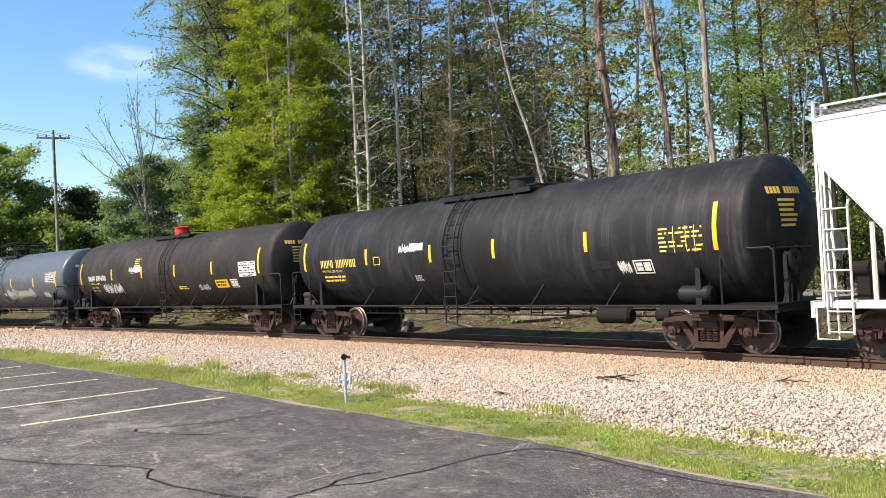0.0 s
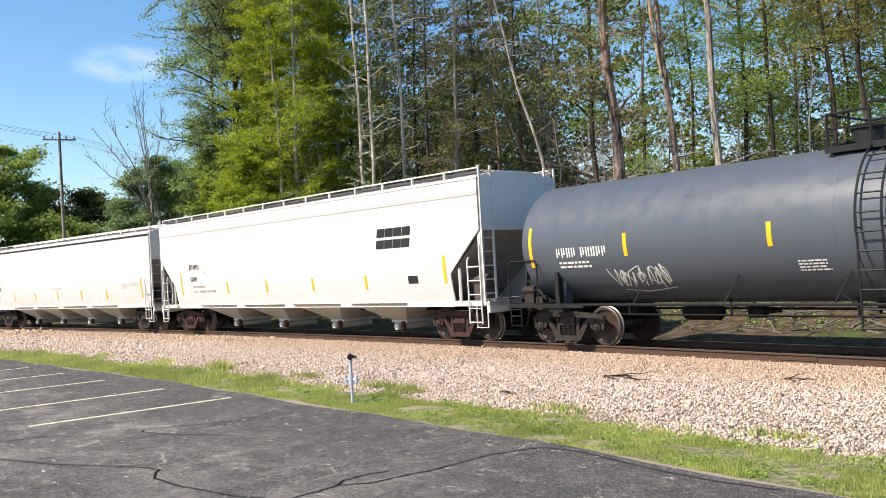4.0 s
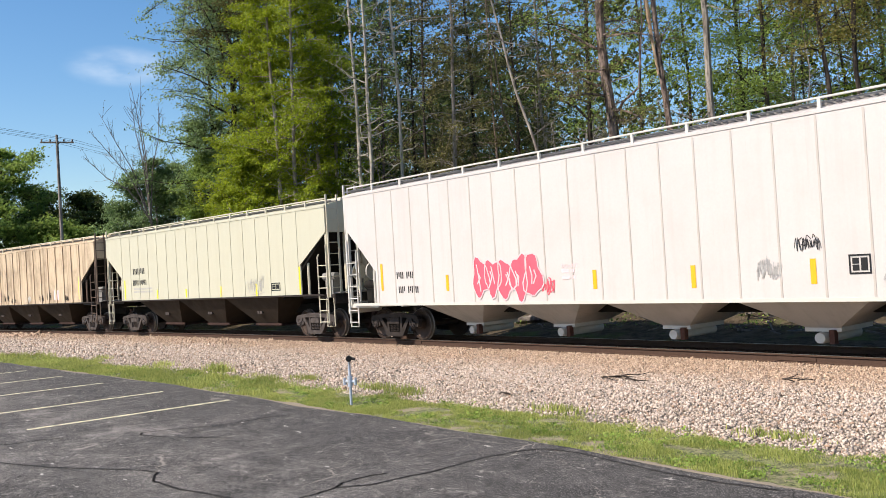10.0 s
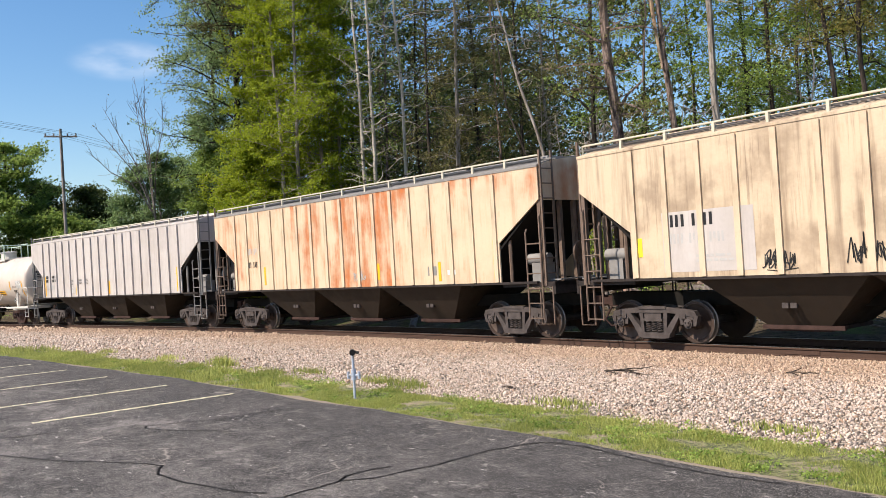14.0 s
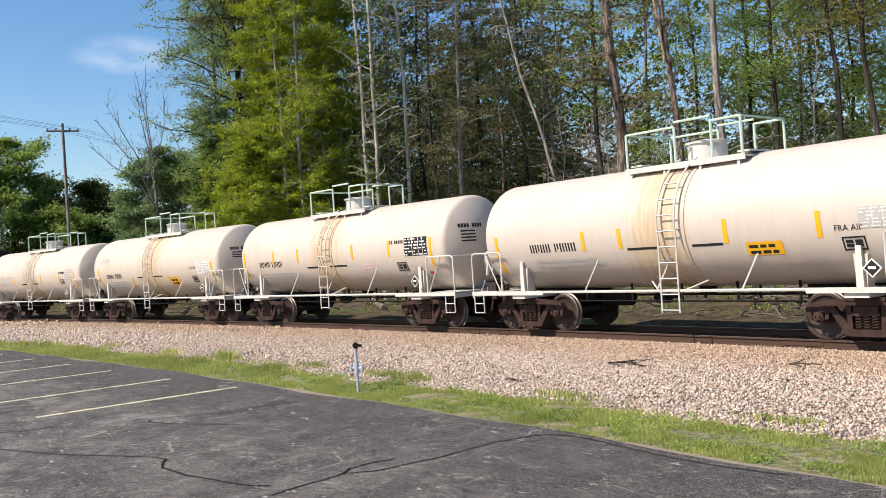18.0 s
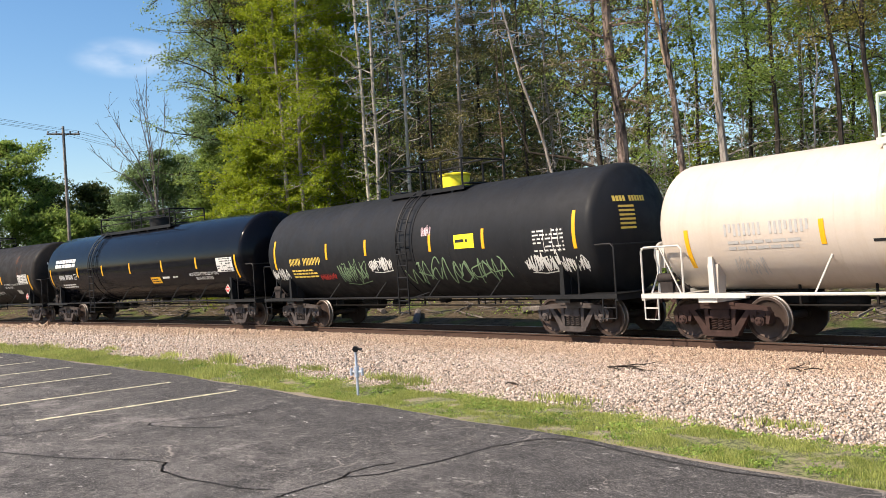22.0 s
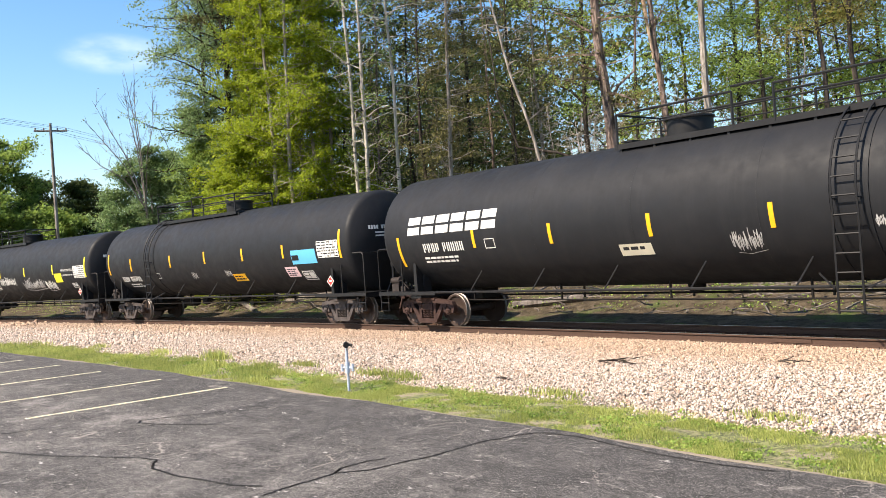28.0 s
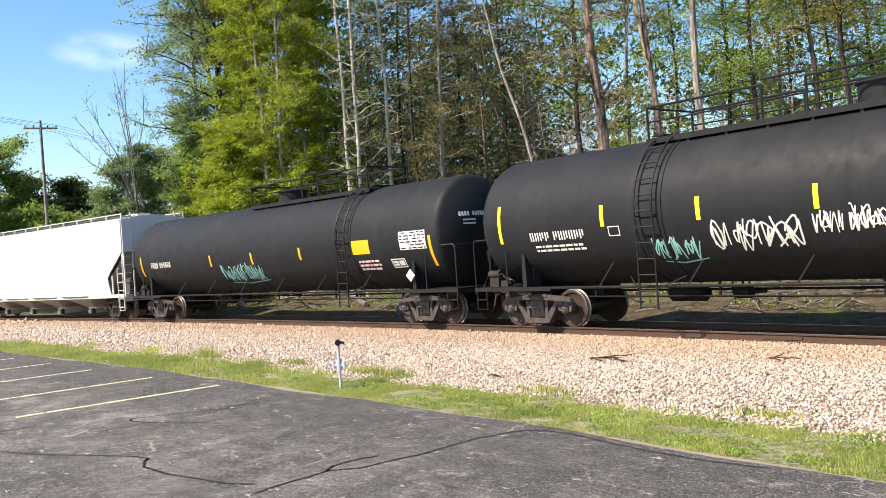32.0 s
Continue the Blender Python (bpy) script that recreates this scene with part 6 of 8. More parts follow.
    for i, (dx, dy, d, h, rr, lm, pr) in enumerate(((-0.805, 0.593, 43, 20, 0.10, "needle", 8), (-0.786, 0.618, 41, 21, 0.13, "needle", 20), (-0.773, 0.634, 50, 24, 0.14, "needle", 14), (-0.757, 0.653, 46, 19, 0.10, "leaf_dark", 9), (-0.740, 0.672, 44, 19, 0.10, "needle", 10), (-0.72, 0.694, 50, 20, 0.14, "leaf_dark", 10), (-0.813, 0.582, 48, 19, 0.1, "leaf_dark", 9), (-0.834, 0.552, 47, 20, 0.1, "leaf_dark", 9), (-0.856, 0.517, 50, 20, 0.12, "leaf_dark", 10))):
        x, y = P(dx, dy, d)
        tree("thin pine with dead lower twigs and dull needles", x, y, h, rr, ("bark_dark", "bark_grey", "bark_dark", "bark_pine")[i % 4], lm, 0.12, 2.1, 60, 5, max(4, int(pr * 0.6)), 0.08, 0.19, up=0.12, seed=70 + i, bare=0.45, stubs=24)
    x, y = P(-0.702, 0.712, 34)
    tree("thin pale dead trunk leaning over", x, y, 15, 0.09, "bark_grey", None, 0.5, 0.9, 10, 1, seed=81, stubs=22, lean=(-0.17, -0.13))
    x, y = P(-0.6655, 0.7464, 33)
    tree("thick red-brown pine trunk with bent limbs", x, y, 22, 0.25, "bark_pine", "needle", 0.30, 3.0, 30, 5, 9, 0.085, 0.36, up=0.2, seed=82, stubs=26, fork=((1.0, 0.8, 0.36, 0.06),))
    x, y = P(-0.679, 0.734, 37)
    tree("dark curved hardwood trunk", x, y, 20, 0.14, "bark_dark", "leaf_mid", 0.35, 2.4, 24, 4, 8, 0.09, 0.4, seed=83, stubs=22, lean=(-0.01, 0), fork=((-3.0, -2.2, 0.28, 0.07), (-1.2, -0.8, 0.4, 0.06)))
    x, y = P(-0.602, 0.7985, 33)
    lean = tree("leaning pine trunk with a strip of bare split wood", x, y, 20, 0.15, "bark_pine", "leaf_mid", 0.6, 1.6, 12, 3, 6, 0.08, 0.35, seed=84, stubs=22, lean=(-0.085, -0.05))
    part("bare_wood_strip", Geo().tube([(-0.085 * 20 * t - 0.06, -0.05 * 20 * t - 0.13, 20 * t) for t in (0.40, 0.44, 0.50, 0.56, 0.64)], 0.03, 7, 0.11), "bare_wood", lean, "pale orange bare split wood")
    x, y = P(-0.575, 0.818, 32)
    tree("pale pine trunk with peeling bark", x, y, 22, 0.16, "bark_grey", "leaf_mid", 0.45, 1.8, 18, 3, 7, 0.08, 0.35, seed=85, stubs=22, lean=(-0.026, -0.02))
    for i, (dx, dy, d, h, sp, lm, pr, fi) in enumerate(((-0.640, 0.768, 43, 20, 2.8, "leaf_mid", 10, 0.10), (-0.600, 0.80, 44, 19, 2.8, "leaf_lit", 11, 0.08), (-0.555, 0.832, 36, 21, 2.8, "leaf_mid", 12, 0.2), (-0.535, 0.845, 33, 21, 3.0, "leaf_mid", 11, 0.3), (-0.483, 0.8756, 30, 18, 3.6, "bud", 14, 0.42), (-0.452, 0.892, 29, 18, 3.6, "bud", 15, 0.36), (-0.51, 0.86, 42, 19, 3.2, "leaf_dark", 12, 0.08), (-0.47, 0.883, 40, 15, 3.2, "leaf_lit", 13, 0.08), (-0.435, 0.90, 38, 17, 3.4, "leaf_mid", 14, 0.06), (-0.40, 0.916, 33, 18, 3.4, "leaf_mid", 14, 0.1), (-0.50, 0.866, 50, 18, 3.4, "leaf_mid", 12, 0.05))):
        x, y = P(dx, dy, d)
        tree("leafy hardwood with dark limbs and gaps of sky", x, y, h, 0.10, "bark_dark", lm, fi, sp, 34, 6, int(pr * 3.4), 0.085, 0.40, up=0.4, seed=90 + i, bare=0.8)
    rng = np.random.default_rng(3)
    for i in range(40):
        s, off = -70 + i * 1.8 + rng.uniform(-0.8, 0.8), rng.uniform(12.5, 20)
        x, y = (float(q) for q in line_np(np.float64(s), np.float64(off)))
        if x / y < -3.0:
            continue
        shrub("leafy undergrowth at the foot of the trees", x, y, rng.uniform(2.2, 5.2), rng.uniform(2.0, 3.6), ("leaf_dark", "leaf_mid", "bud", "leaf_dark", "leaf_lit")[i % 5], 60, 14, 0.08, 200 + i)
    # grey leafless brushwood in the shade of the pines
    for i in range(56):
        s, off = rng.uniform(-50, -14), rng.uniform(12, 24)
        x, y = (float(q) for q in line_np(np.float64(s), np.float64(off)))
        tree("leafless grey sapling with tangled twigs", x, y, rng.uniform(4, 11), 0.05, "dead", None, 0.08, 1.9, 32, 4, up=0.6, seed=300 + i, name="sapling")
    wood_wall()
    brush()


# ---- line pole, marker post, cloud ----
def line_pole():
    x, y = -0.9725 * 68, 0.2330 * 68
    zt = 2.15 + 0.1635 * 68
    p = thing("utility_pole", "weathered wooden utility pole with a crossarm and wires", "utility pole", at=Matrix.Translation((x, y, 0)))
    part("pole", Geo().tube([(0, 0, -0.3), (0, 0, zt * 0.5), (0, 0, zt)], 0.14, 10, 0.09), "bark_grey", p)
    ax = Vector((0.233, 0.9725, 0))
    za = zt - 0.55
    a, b = ax * -1.1, ax * 1.1
    part("crossarm", Geo().tube([(a.x, a.y, za), (b.x, b.y, za)], 0.07, 6), "bark_grey", p)
    for k in (-1.0, -0.45, 0.45, 1.0):
        q = ax * k
        part("insulator", Geo().lathe([(za + 0.05, 0.03), (za + 0.12, 0.06), (za + 0.2, 0.05), (za + 0.24, 0.01)], (q.x, q.y, 0), "z", 10), "grey_part", p)
        g = Geo()
        for ex, ey, rise, sag in ((38.0, -46.0, 0.8, 2.6), (-34.0, 44.0, -0.5, 2.6)):
            pts = [(q.x + ex * t, q.y + ey * t, za + 0.22 + rise * t - sag * t * (1 - t)) for t in [i / 12 for i in range(13)]]
            g.tube(pts, 0.011, 4)
        part("wire", g, "black_part", p)


def marker_post():
    """The pale blue pipe with fittings that stands in the verge."""
    p = thing("pipe_marker", "slim pale blue pipe post with side fittings standing in the verge", "pipe post", at=Matrix.Translation((-12.67, 7.43, -0.06)))
    k = Mat("pale_blue_enamel")
    blue = k.done(k.mix(k.ramp(k.noise(12, 5, 0.7), 0.45, 0.7), (0.40, 0.46, 0.56), (0.25, 0.24, 0.24)), 0.5)
    part("pipe", Geo().tube([(0, 0, -0.05), (0, 0, 0.74)], 0.023, 10), blue, p)
    part("collar", Geo().lathe([(0.33, 0.025), (0.33, 0.042), (0.50, 0.042), (0.50, 0.025)], (0, 0, 0), "z", 12), blue, p)
    d = Vector((0.84, 0.53, 0))
    g = Geo()
    for s in (-1, 1):
        g.tube([tuple(d * s * 0.03 + Vector((0, 0, 0.41))), tuple(d * s * 0.10 + Vector((0, 0, 0.41)))], 0.022, 8)
        g.tube([tuple(d * s * 0.10 + Vector((0, 0, 0.35))), tuple(d * s * 0.10 + Vector((0, 0, 0.47)))], 0.026, 8)
    part("side_valve", g, blue, p)
    f = Vector((0.863, -0.506, 0))
    part("cap", Geo().tube([tuple(f * -0.05 + Vector((0, 0, 0.79))), tuple(f * 0.07 + Vector((0, 0, 0.79)))], 0.05, 14), "black_part", p, "round dark cap")
    part("spout", Geo().tube([(0, 0, 0.80), tuple(d * 0.11 + Vector((0, 0, 0.78)))], 0.025, 8), "black_part", p, "dark side spout")


def sticks():
    """Dead twigs that lie on the stones."""
    rng = np.random.default_rng(44)
    for x, y, w, n in ((-10.2, 11.4, 0.55, 9), (-7.7, 12.45, 0.32, 4), (-10.9, 9.35, 0.22, 3)):
        z = float(bed_z(track_coords(np.float64(x), np.float64(y))[1])) + 0.03
        root = thing("fallen_twig", "dark dead twigs lying on the ballast stones", "twig", at=Matrix.Translation((x, y, z)))
        for i in range(n):
            g = Geo()
            a = rng.normal(0.1, 0.35)
            d = np.array([math.cos(a), math.sin(a), 0.05])
            bough(rng, g, (rng.uniform(-w, w * 0.3), rng.normal(0, 0.06), rng.uniform(0, 0.03)), d, rng.uniform(0.5, 1.2) * w, 0.012, 5, 0.02, 0.12, 5)
            part("twig", g, "bark_dark", root)


def cloud():
    k = Mat("thin_cloud")
    gen = k.n.new("ShaderNodeTexCoord").outputs["Generated"]
    cx = k.math("ABSOLUTE", k.math("SUBTRACT", k.axis("X", gen), 0.5))
    cz = k.math("ABSOLUTE", k.math("SUBTRACT", k.axis("Z", gen), 0.5))
    rim = k.ramp(k.math("ADD", k.math("MULTIPLY", cx, cx), k.math("MULTIPLY", cz, cz)), 0.01, 0.24, 1, 0)
    a = k.math("MULTIPLY", rim, k.ramp(k.noise(1.4, 5, 0.5, k.scaled(1.0, 1.0, 1.6, gen)), 0.25, 0.8))
    # the wisp's sunlit white is emitted by the sheet itself
    em = k.n.new("ShaderNodeEmission")
    em.inputs[0].default_value, em.inputs[1].default_value = (0.86, 0.92, 1.0, 1), 0.95
    tr = k.n.new("ShaderNodeBsdfTransparent")
    mx = k.n.new("ShaderNodeMixShader")
    k.l.new(k.math("MULTIPLY", a, 0.42), mx.inputs[0])
    k.l.new(tr.outputs[0], mx.inputs[1])
    k.l.new(em.outputs[0], mx.inputs[2])
    k.l.new(mx.outputs[0], k.n["Material Output"].inputs["Surface"])
    d = 2000.0
    c = Vector((-0.955, 0.297, 0.239)) * d
    right = Vector((0.297, 0.955, 0)).normalized()
    up = Vector((0, 0, 1))
    n = 12
    pts = [c + right * (130 * (2 * i / n - 1)) + up * (52 * (2 * j / n - 1)) for i in range(n + 1) for j in range(n + 1)]
    g = Geo().add(pts, [(i * (n + 1) + j, (i + 1) * (n + 1) + j, (i + 1) * (n + 1) + j + 1, i * (n + 1) + j + 1) for i in range(n) for j in range(n)])
    o = tagged(new("cloud", g.mesh("cloud", k.m, 0)), "thin white wisp of cloud in the blue sky", "cloud", kind="structure")
    o.visible_shadow = False


# ---- the train, front to rear ----
PAINT = {
    "black": paint("black_tank_paint", (0.0140, 0.0148, 0.0172), 0.56, (0.045, 0.044, 0.045), 0.3, 0, 0.16, 1),
    "black_smeared": paint("smeared_black_tank_paint", (0.0112, 0.0118, 0.0132), 0.55, (0.085, 0.085, 0.09), 0.3, 0, 0.4, 22),
    "black_dusty": paint("dusty_black_tank_paint", (0.0185, 0.0173, 0.0163), 0.62, (0.09, 0.07, 0.06), 0.42, 0.04, 0.3, 2),
    "black_gloss": paint("glossy_black_tank_paint", (0.004, 0.0045, 0.007), 0.13, (0.05, 0.05, 0.05), 0.05, 0, 0.03, 3),
    "black_rusty": paint("rust_topped_black_paint", (0.013, 0.0115, 0.011), 0.62, (0.08, 0.062, 0.052), 0.35, 0.14, 0.2, 4),
    "slate": paint("slate_grey_tank_paint", (0.070, 0.083, 0.103), 0.36, (0.045, 0.05, 0.055), 0.25, 0, 0.12, 5),
    "grey": paint("grey_tank_paint", (0.205, 0.215, 0.225), 0.42, (0.10, 0.08, 0.065), 0.35, 0.22, 0.22, 6),
    "white_tank": paint("dirty_white_tank_paint", (0.56, 0.51, 0.455), 0.42, (0.33, 0.25, 0.17), 0.3, 0, 0.22, 7),
    "cream_tank": paint("cream_white_tank_paint", (0.56, 0.50, 0.43), 0.42, (0.38, 0.28, 0.18), 0.3, 0, 0.25, 8),
    "stained_1": paint("stained_white_tank_paint_a", (0.57, 0.50, 0.44), 0.42, (0.36, 0.27, 0.18), 0.3, 0, 0.22, 17, stain=(0.0, 1.1)),
    "stained_2": paint("stained_white_tank_paint_b", (0.57, 0.495, 0.43), 0.42, (0.38, 0.28, 0.18), 0.3, 0, 0.25, 18, stain=(-0.2, 1.2)),
    "stained_3": paint("stained_white_tank_paint_c", (0.57, 0.495, 0.42), 0.42, (0.40, 0.27, 0.15), 0.3, 0, 0.25, 19, stain=(0.0, 1.3)),
    "white": paint("white_hopper_paint", (0.575, 0.538, 0.525), 0.45, (0.40, 0.36, 0.33), 0.3, 0, 0.2, 9),
    "bluewhite": paint("cool_white_hopper_paint", (0.577, 0.593, 0.593), 0.45, (0.48, 0.46, 0.42), 0.2, 0, 0.12, 10),
    "pale_yellow": paint("pale_yellow_hopper_paint", (0.525, 0.51, 0.405), 0.5, (0.42, 0.38, 0.28), 0.25, 0, 0.2, 11),
    "tan": paint("stained_tan_hopper_paint", (0.60, 0.475, 0.335), 0.6, (0.13, 0.08, 0.05), 1.1, 0.2, 0.8, 12),
    "rusty": paint("rusted_tan_hopper_paint", (0.62, 0.49, 0.345), 0.6, (0.30, 0.13, 0.05), 0.5, 0.55, 0.6, 13, (0.26, 0.075, 0.018)),
    "light_grey": paint("light_grey_hopper_paint", (0.51, 0.47, 0.445), 0.5, (0.20, 0.16, 0.13), 0.4, 0, 0.35, 14),
    "seam": paint("seam_white_paint", (0.51, 0.47, 0.44), 0.5, (0.25, 0.2, 0.16), 0.4, 0, 0.4, 21),
    # white steel toned down in colour for shaded slopes and bays
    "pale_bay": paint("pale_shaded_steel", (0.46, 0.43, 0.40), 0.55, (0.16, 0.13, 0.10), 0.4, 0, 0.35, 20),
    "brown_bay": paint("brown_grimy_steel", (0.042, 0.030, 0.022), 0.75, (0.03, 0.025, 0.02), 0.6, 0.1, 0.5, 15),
    # grime, and the shade on white sheets, mixed into one grey
    "grey_bay": paint("grey_grimy_shaded_steel", (0.30, 0.27, 0.25), 0.6, (0.06, 0.05, 0.04), 0.5, 0, 0.5, 16),
}
PLACES = {0: (1.0, 15.8), 1: (-17.97, 13.77), 2: (-35.8, 13.8), 3: (-53.78, 13.57), 4: (-72.39, 15.82), 5: (-91.9, 15.2), 6: (-109.15, 10.63), 7: (-126.95, 15.99), 8: (-145.95, 13.6), 9: (-163.8, 13.6), 10: (-181.62, 13.44), 11: (-199.57, 13.71), 12: (-214.88, 8.44), 13: (-227.67, 8.86), 14: (-240.55, 8.9), 15: (-253.68, 8.97), 16: (-268.3, 12.2), 17: (-286.5, 15.97), 18: (-306.37, 16.03), 19: (-326.0, 15.8), 20: (-345.75, 15.36), 21: (-365.65, 16.3), 22: (-386.2, 16.2), 23: (-406.3, 15.8)}
CARS = {}


def gaps(i):
    c, tc = PLACES[i]
    rear = (c - tc / 2 - PLACES[i + 1][0] - PLACES[i + 1][1] / 2) / 2 if i + 1 in PLACES else 2.0
    front = (PLACES[i - 1][0] - PLACES[i - 1][1] / 2 - c - tc / 2) / 2 if i - 1 in PLACES else 2.0
    return rear, front


def add_tank(i, label, **kw):
    CARS[i], side = tank_car("tank_car", label, PLACES[i][1], gaps(i), **kw)
    return side


def add_hopper(i, label, **kw):
    CARS[i], side = hopper_car("hopper_car", label, PLACES[i][1], gaps(i), **kw)
    return side


def train():
    W, G, K, GR, Yl = "white_mark", "gold_mark", "black_mark", "grey_mark", "yellow"
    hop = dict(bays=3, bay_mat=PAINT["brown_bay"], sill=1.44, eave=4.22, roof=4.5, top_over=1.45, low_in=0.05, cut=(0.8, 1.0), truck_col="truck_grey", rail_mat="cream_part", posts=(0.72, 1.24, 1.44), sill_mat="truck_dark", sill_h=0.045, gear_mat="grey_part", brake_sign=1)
    # white hopper at the front
    add_hopper(0, "white smooth-sided covered hopper car with white ladders", body=PAINT["bluewhite"], trim="white_part", eave=4.30, roof=4.55, sill=1.1, tuck=0.14, top_over=1.4, low_in=0.3, slope_mat=PAINT["grey_bay"], bay_mat=PAINT["grey_bay"], truck_col="truck_brown")
    # black tank, yellow marks
    s = add_tank(1, "matt black tank car with yellow stencilled marks and pale run marks", r=1.53, cz=2.46, body=PAINT["black_smeared"], ladder_x=-0.38, deck=(-1.5, 1.9), dome=(0.85, 0.33, 0.32, None), truck_col="truck_brown", reservoir=4.2, band=1, deck_tank=6.75, brake_front=True,
                 strips=((7.40, 2.11, 3.06), (4.14, 2.22, 2.67), (1.18, 2.20, 2.68), (-1.27, 2.19, 2.66), (-4.19, 2.21, 2.68), (-7.56, 2.11, 3.03)))
    s.blocks(-6.62, 2.19, (4, 6), 0.24, G, wide=0.52)
    s.text("THE TANK CAR PEOPLE", -6.6, 2.05, 0.075, G)
    s.bars(-6.55, 1.88, 1.4, 2, 0.06, G, 11)
    s.ruled_box(-3.83, -3.53, 2.2, 2.44, G, 0.02, False)
    s.panel("tag_patch", W, -2.15, -1.56, 2.54, 2.74, "white painted-over patch")
    s.scrawl(-2.6, 2.5, 0.7, 0.24, W, 4, 5, 0.028)
    s.bars(-2.09, 1.82, 0.36, 3, 0.03, GR, 12)
    s.table(6.06, 7.15, 2.1, 2.64, K, G, 5)
    s.panel("paint_patch", K, 4.19, 4.74, 1.82, 2.0, "darker repainted patch")
    s.scrawl(4.95, 1.7, 0.32, 0.32, W, 6, 4, 0.02)
    s.ruled_box(5.35, 5.84, 1.69, 1.99, W)
    s.head_bars([(-0.95 + 0.09 * i, 3.15, 0.07, 0.14) for i in range(11) if i != 4] + [(-0.75, 3.0 - 0.1 * i, 0.5 - 0.05 * (i % 3), 0.05) for i in range(6)], G)
    # dusty black tank with red dome
    s = add_tank(2, "dusty brown-black tank car with a red valve dome", r=1.5, cz=2.46, body=PAINT["black_dusty"], ladder_x=0.48, deck=(-1.59, 1.41), dome=(-0.65, 0.3, 0.36, "red"), truck_col="truck_brown", band=1, brake_front=True,
                 strips=((7.26, 2.15, 3.05), (4.11, 2.21, 2.69), (1.26, 2.20, 2.66), (-1.54, 2.23, 2.69), (-4.40, 2.20, 2.68), (-7.67, 2.08, 3.03)))
    s.blocks(-6.8, 2.2, (4, 6), 0.23, W, wide=0.52)
    s.text("THE TANK CAR PEOPLE", -6.78, 2.04, 0.075, G)
    s.text("LD LMT 185700 LB", -6.72, 1.86, 0.07, G)
    s.text("LT WT   77300 LB", -6.68, 1.73, 0.07, G)
    s.panel("tag_patch", W, -2.3, -1.62, 2.5, 2.72, "white painted-over patch")
    s.scrawl(-2.66, 2.48, 0.8, 0.24, W, 24, 5, 0.028)
    s.bars(-2.18, 3.0, 0.52, 4, 0.045, G, 22)
    s.table(5.97, 7.06, 2.07, 2.6, W, K, 6)
    s.panel("notice", Yl, 4.2, 5.08, 1.7, 2.0, "orange-yellow notice panel")
    s.bars(4.27, 1.88, 0.74, 2, 0.06, K, 23)
    s.ruled_box(5.27, 5.74, 1.69, 2.0, W)
    s.scrawl(-5.43, 1.59, 1.8, 0.5, W, 27, 8, 0.035)
    s.bars(1.33, 1.77, 0.82, 2, 0.04, G, 25)
    s.scrawl(2.9, 1.62, 0.8, 0.25, GR, 29, 7, 0.02)
    s.head_bars([(-0.95 + 0.09 * i, 3.12, 0.07, 0.13) for i in range(11) if i != 4] + [(-0.75, 2.98 - 0.1 * i, 0.5 - 0.05 * (i % 3), 0.05) for i in range(6)], G)
    # slate grey tank
    s = add_tank(3, "slate grey tank car with white and pale green graffiti", r=1.46, cz=2.42, body=PAINT["slate"], ladder_x=0.77, deck=(-0.3, 1.7), dome=(0.13, 0.28, 0.35, None), rail_h=0.55, truck_col="truck_dark", band=1, deck_tank=7.3, brake_front=True,
                 strips=((7.30, 1.92, 2.80), (4.85, 2.08, 2.55), (2.22, 2.09, 2.55), (-1.15, 2.09, 2.55), (-4.58, 2.06, 2.56), (-7.49, 1.90, 2.85)))
    s.blocks(-6.64, 2.1, (4, 5), 0.22, W, wide=0.5)
    s.bars(-6.6, 1.95, 1.3, 2, 0.05, W, 31)
    s.table(6.2, 7.21, 2.24, 2.76, GR, K, 7)
    s.scrawl(1.44, 1.4, 1.5, 0.66, W, 33, 4, 0.05)
    s.scrawl(2.9, 1.55, 1.9, 0.4, "green_spray", 34, 8, 0.045)
    s.scrawl(2.85, 1.58, 1.85, 0.42, W, 35, 8, 0.03)
    s.scrawl(-5.15, 1.34, 1.5, 0.6, W, 36, 4, 0.035)
    s.ruled_box(5.78, 6.31, 1.55, 1.82, W)
    s.bars(-0.68, 1.78, 0.62, 4, 0.03, W, 37)
    s.panel("small_notice", "pale_pink", 1.03, 1.31, 1.67, 1.82)
    s.head_bars([(-0.85 + 0.085 * i, 2.95, 0.065, 0.12) for i in range(10) if i != 4] + [(-0.75, 2.82 - 0.1 * i, 0.4, 0.045) for i in range(2)], W)
    # white hopper with black lettering
    s = add_hopper(4, "white smooth-sided covered hopper car with bold black lettering", body=PAINT["white"], trim="white_part", sill=1.1, eave=4.3, roof=4.52, tuck=0.16, top_over=1.38, low_in=0.2, cut=(1.35, 0.75), bay_mat=PAINT["pale_bay"], slope_mat=PAINT["grey_bay"], lip_shade=GR, lip=0.36, truck_col="truck_brown", end_mat=PAINT["bluewhite"])
    s.stripes(((-7.53, 1.5, 2.4), (-3.92, 1.5, 1.91), (-1.2, 1.5, 1.91), (1.6, 1.5, 1.91), (4.4, 1.5, 1.91), (7.9, 1.6, 2.35)))
    s.blocks(-6.78, 2.45, (4,), 0.21, K, wide=0.75)
    s.blocks(-6.71, 2.01, (3,), 0.19, K, wide=0.7)
    s.ruled_box(-5.66, -5.39, 2.27, 2.53, GR, 0.012, False)
    s.text("PLATE", -5.63, 2.44, 0.05, GR)
    s.text("C", -5.57, 2.3, 0.1, K)
    s.text("LD LMT  200900 LBS", -6.68, 1.75, 0.085, K)
    s.text("LT WT     64100 LBS  NEW 01-1988", -6.63, 1.57, 0.085, K)
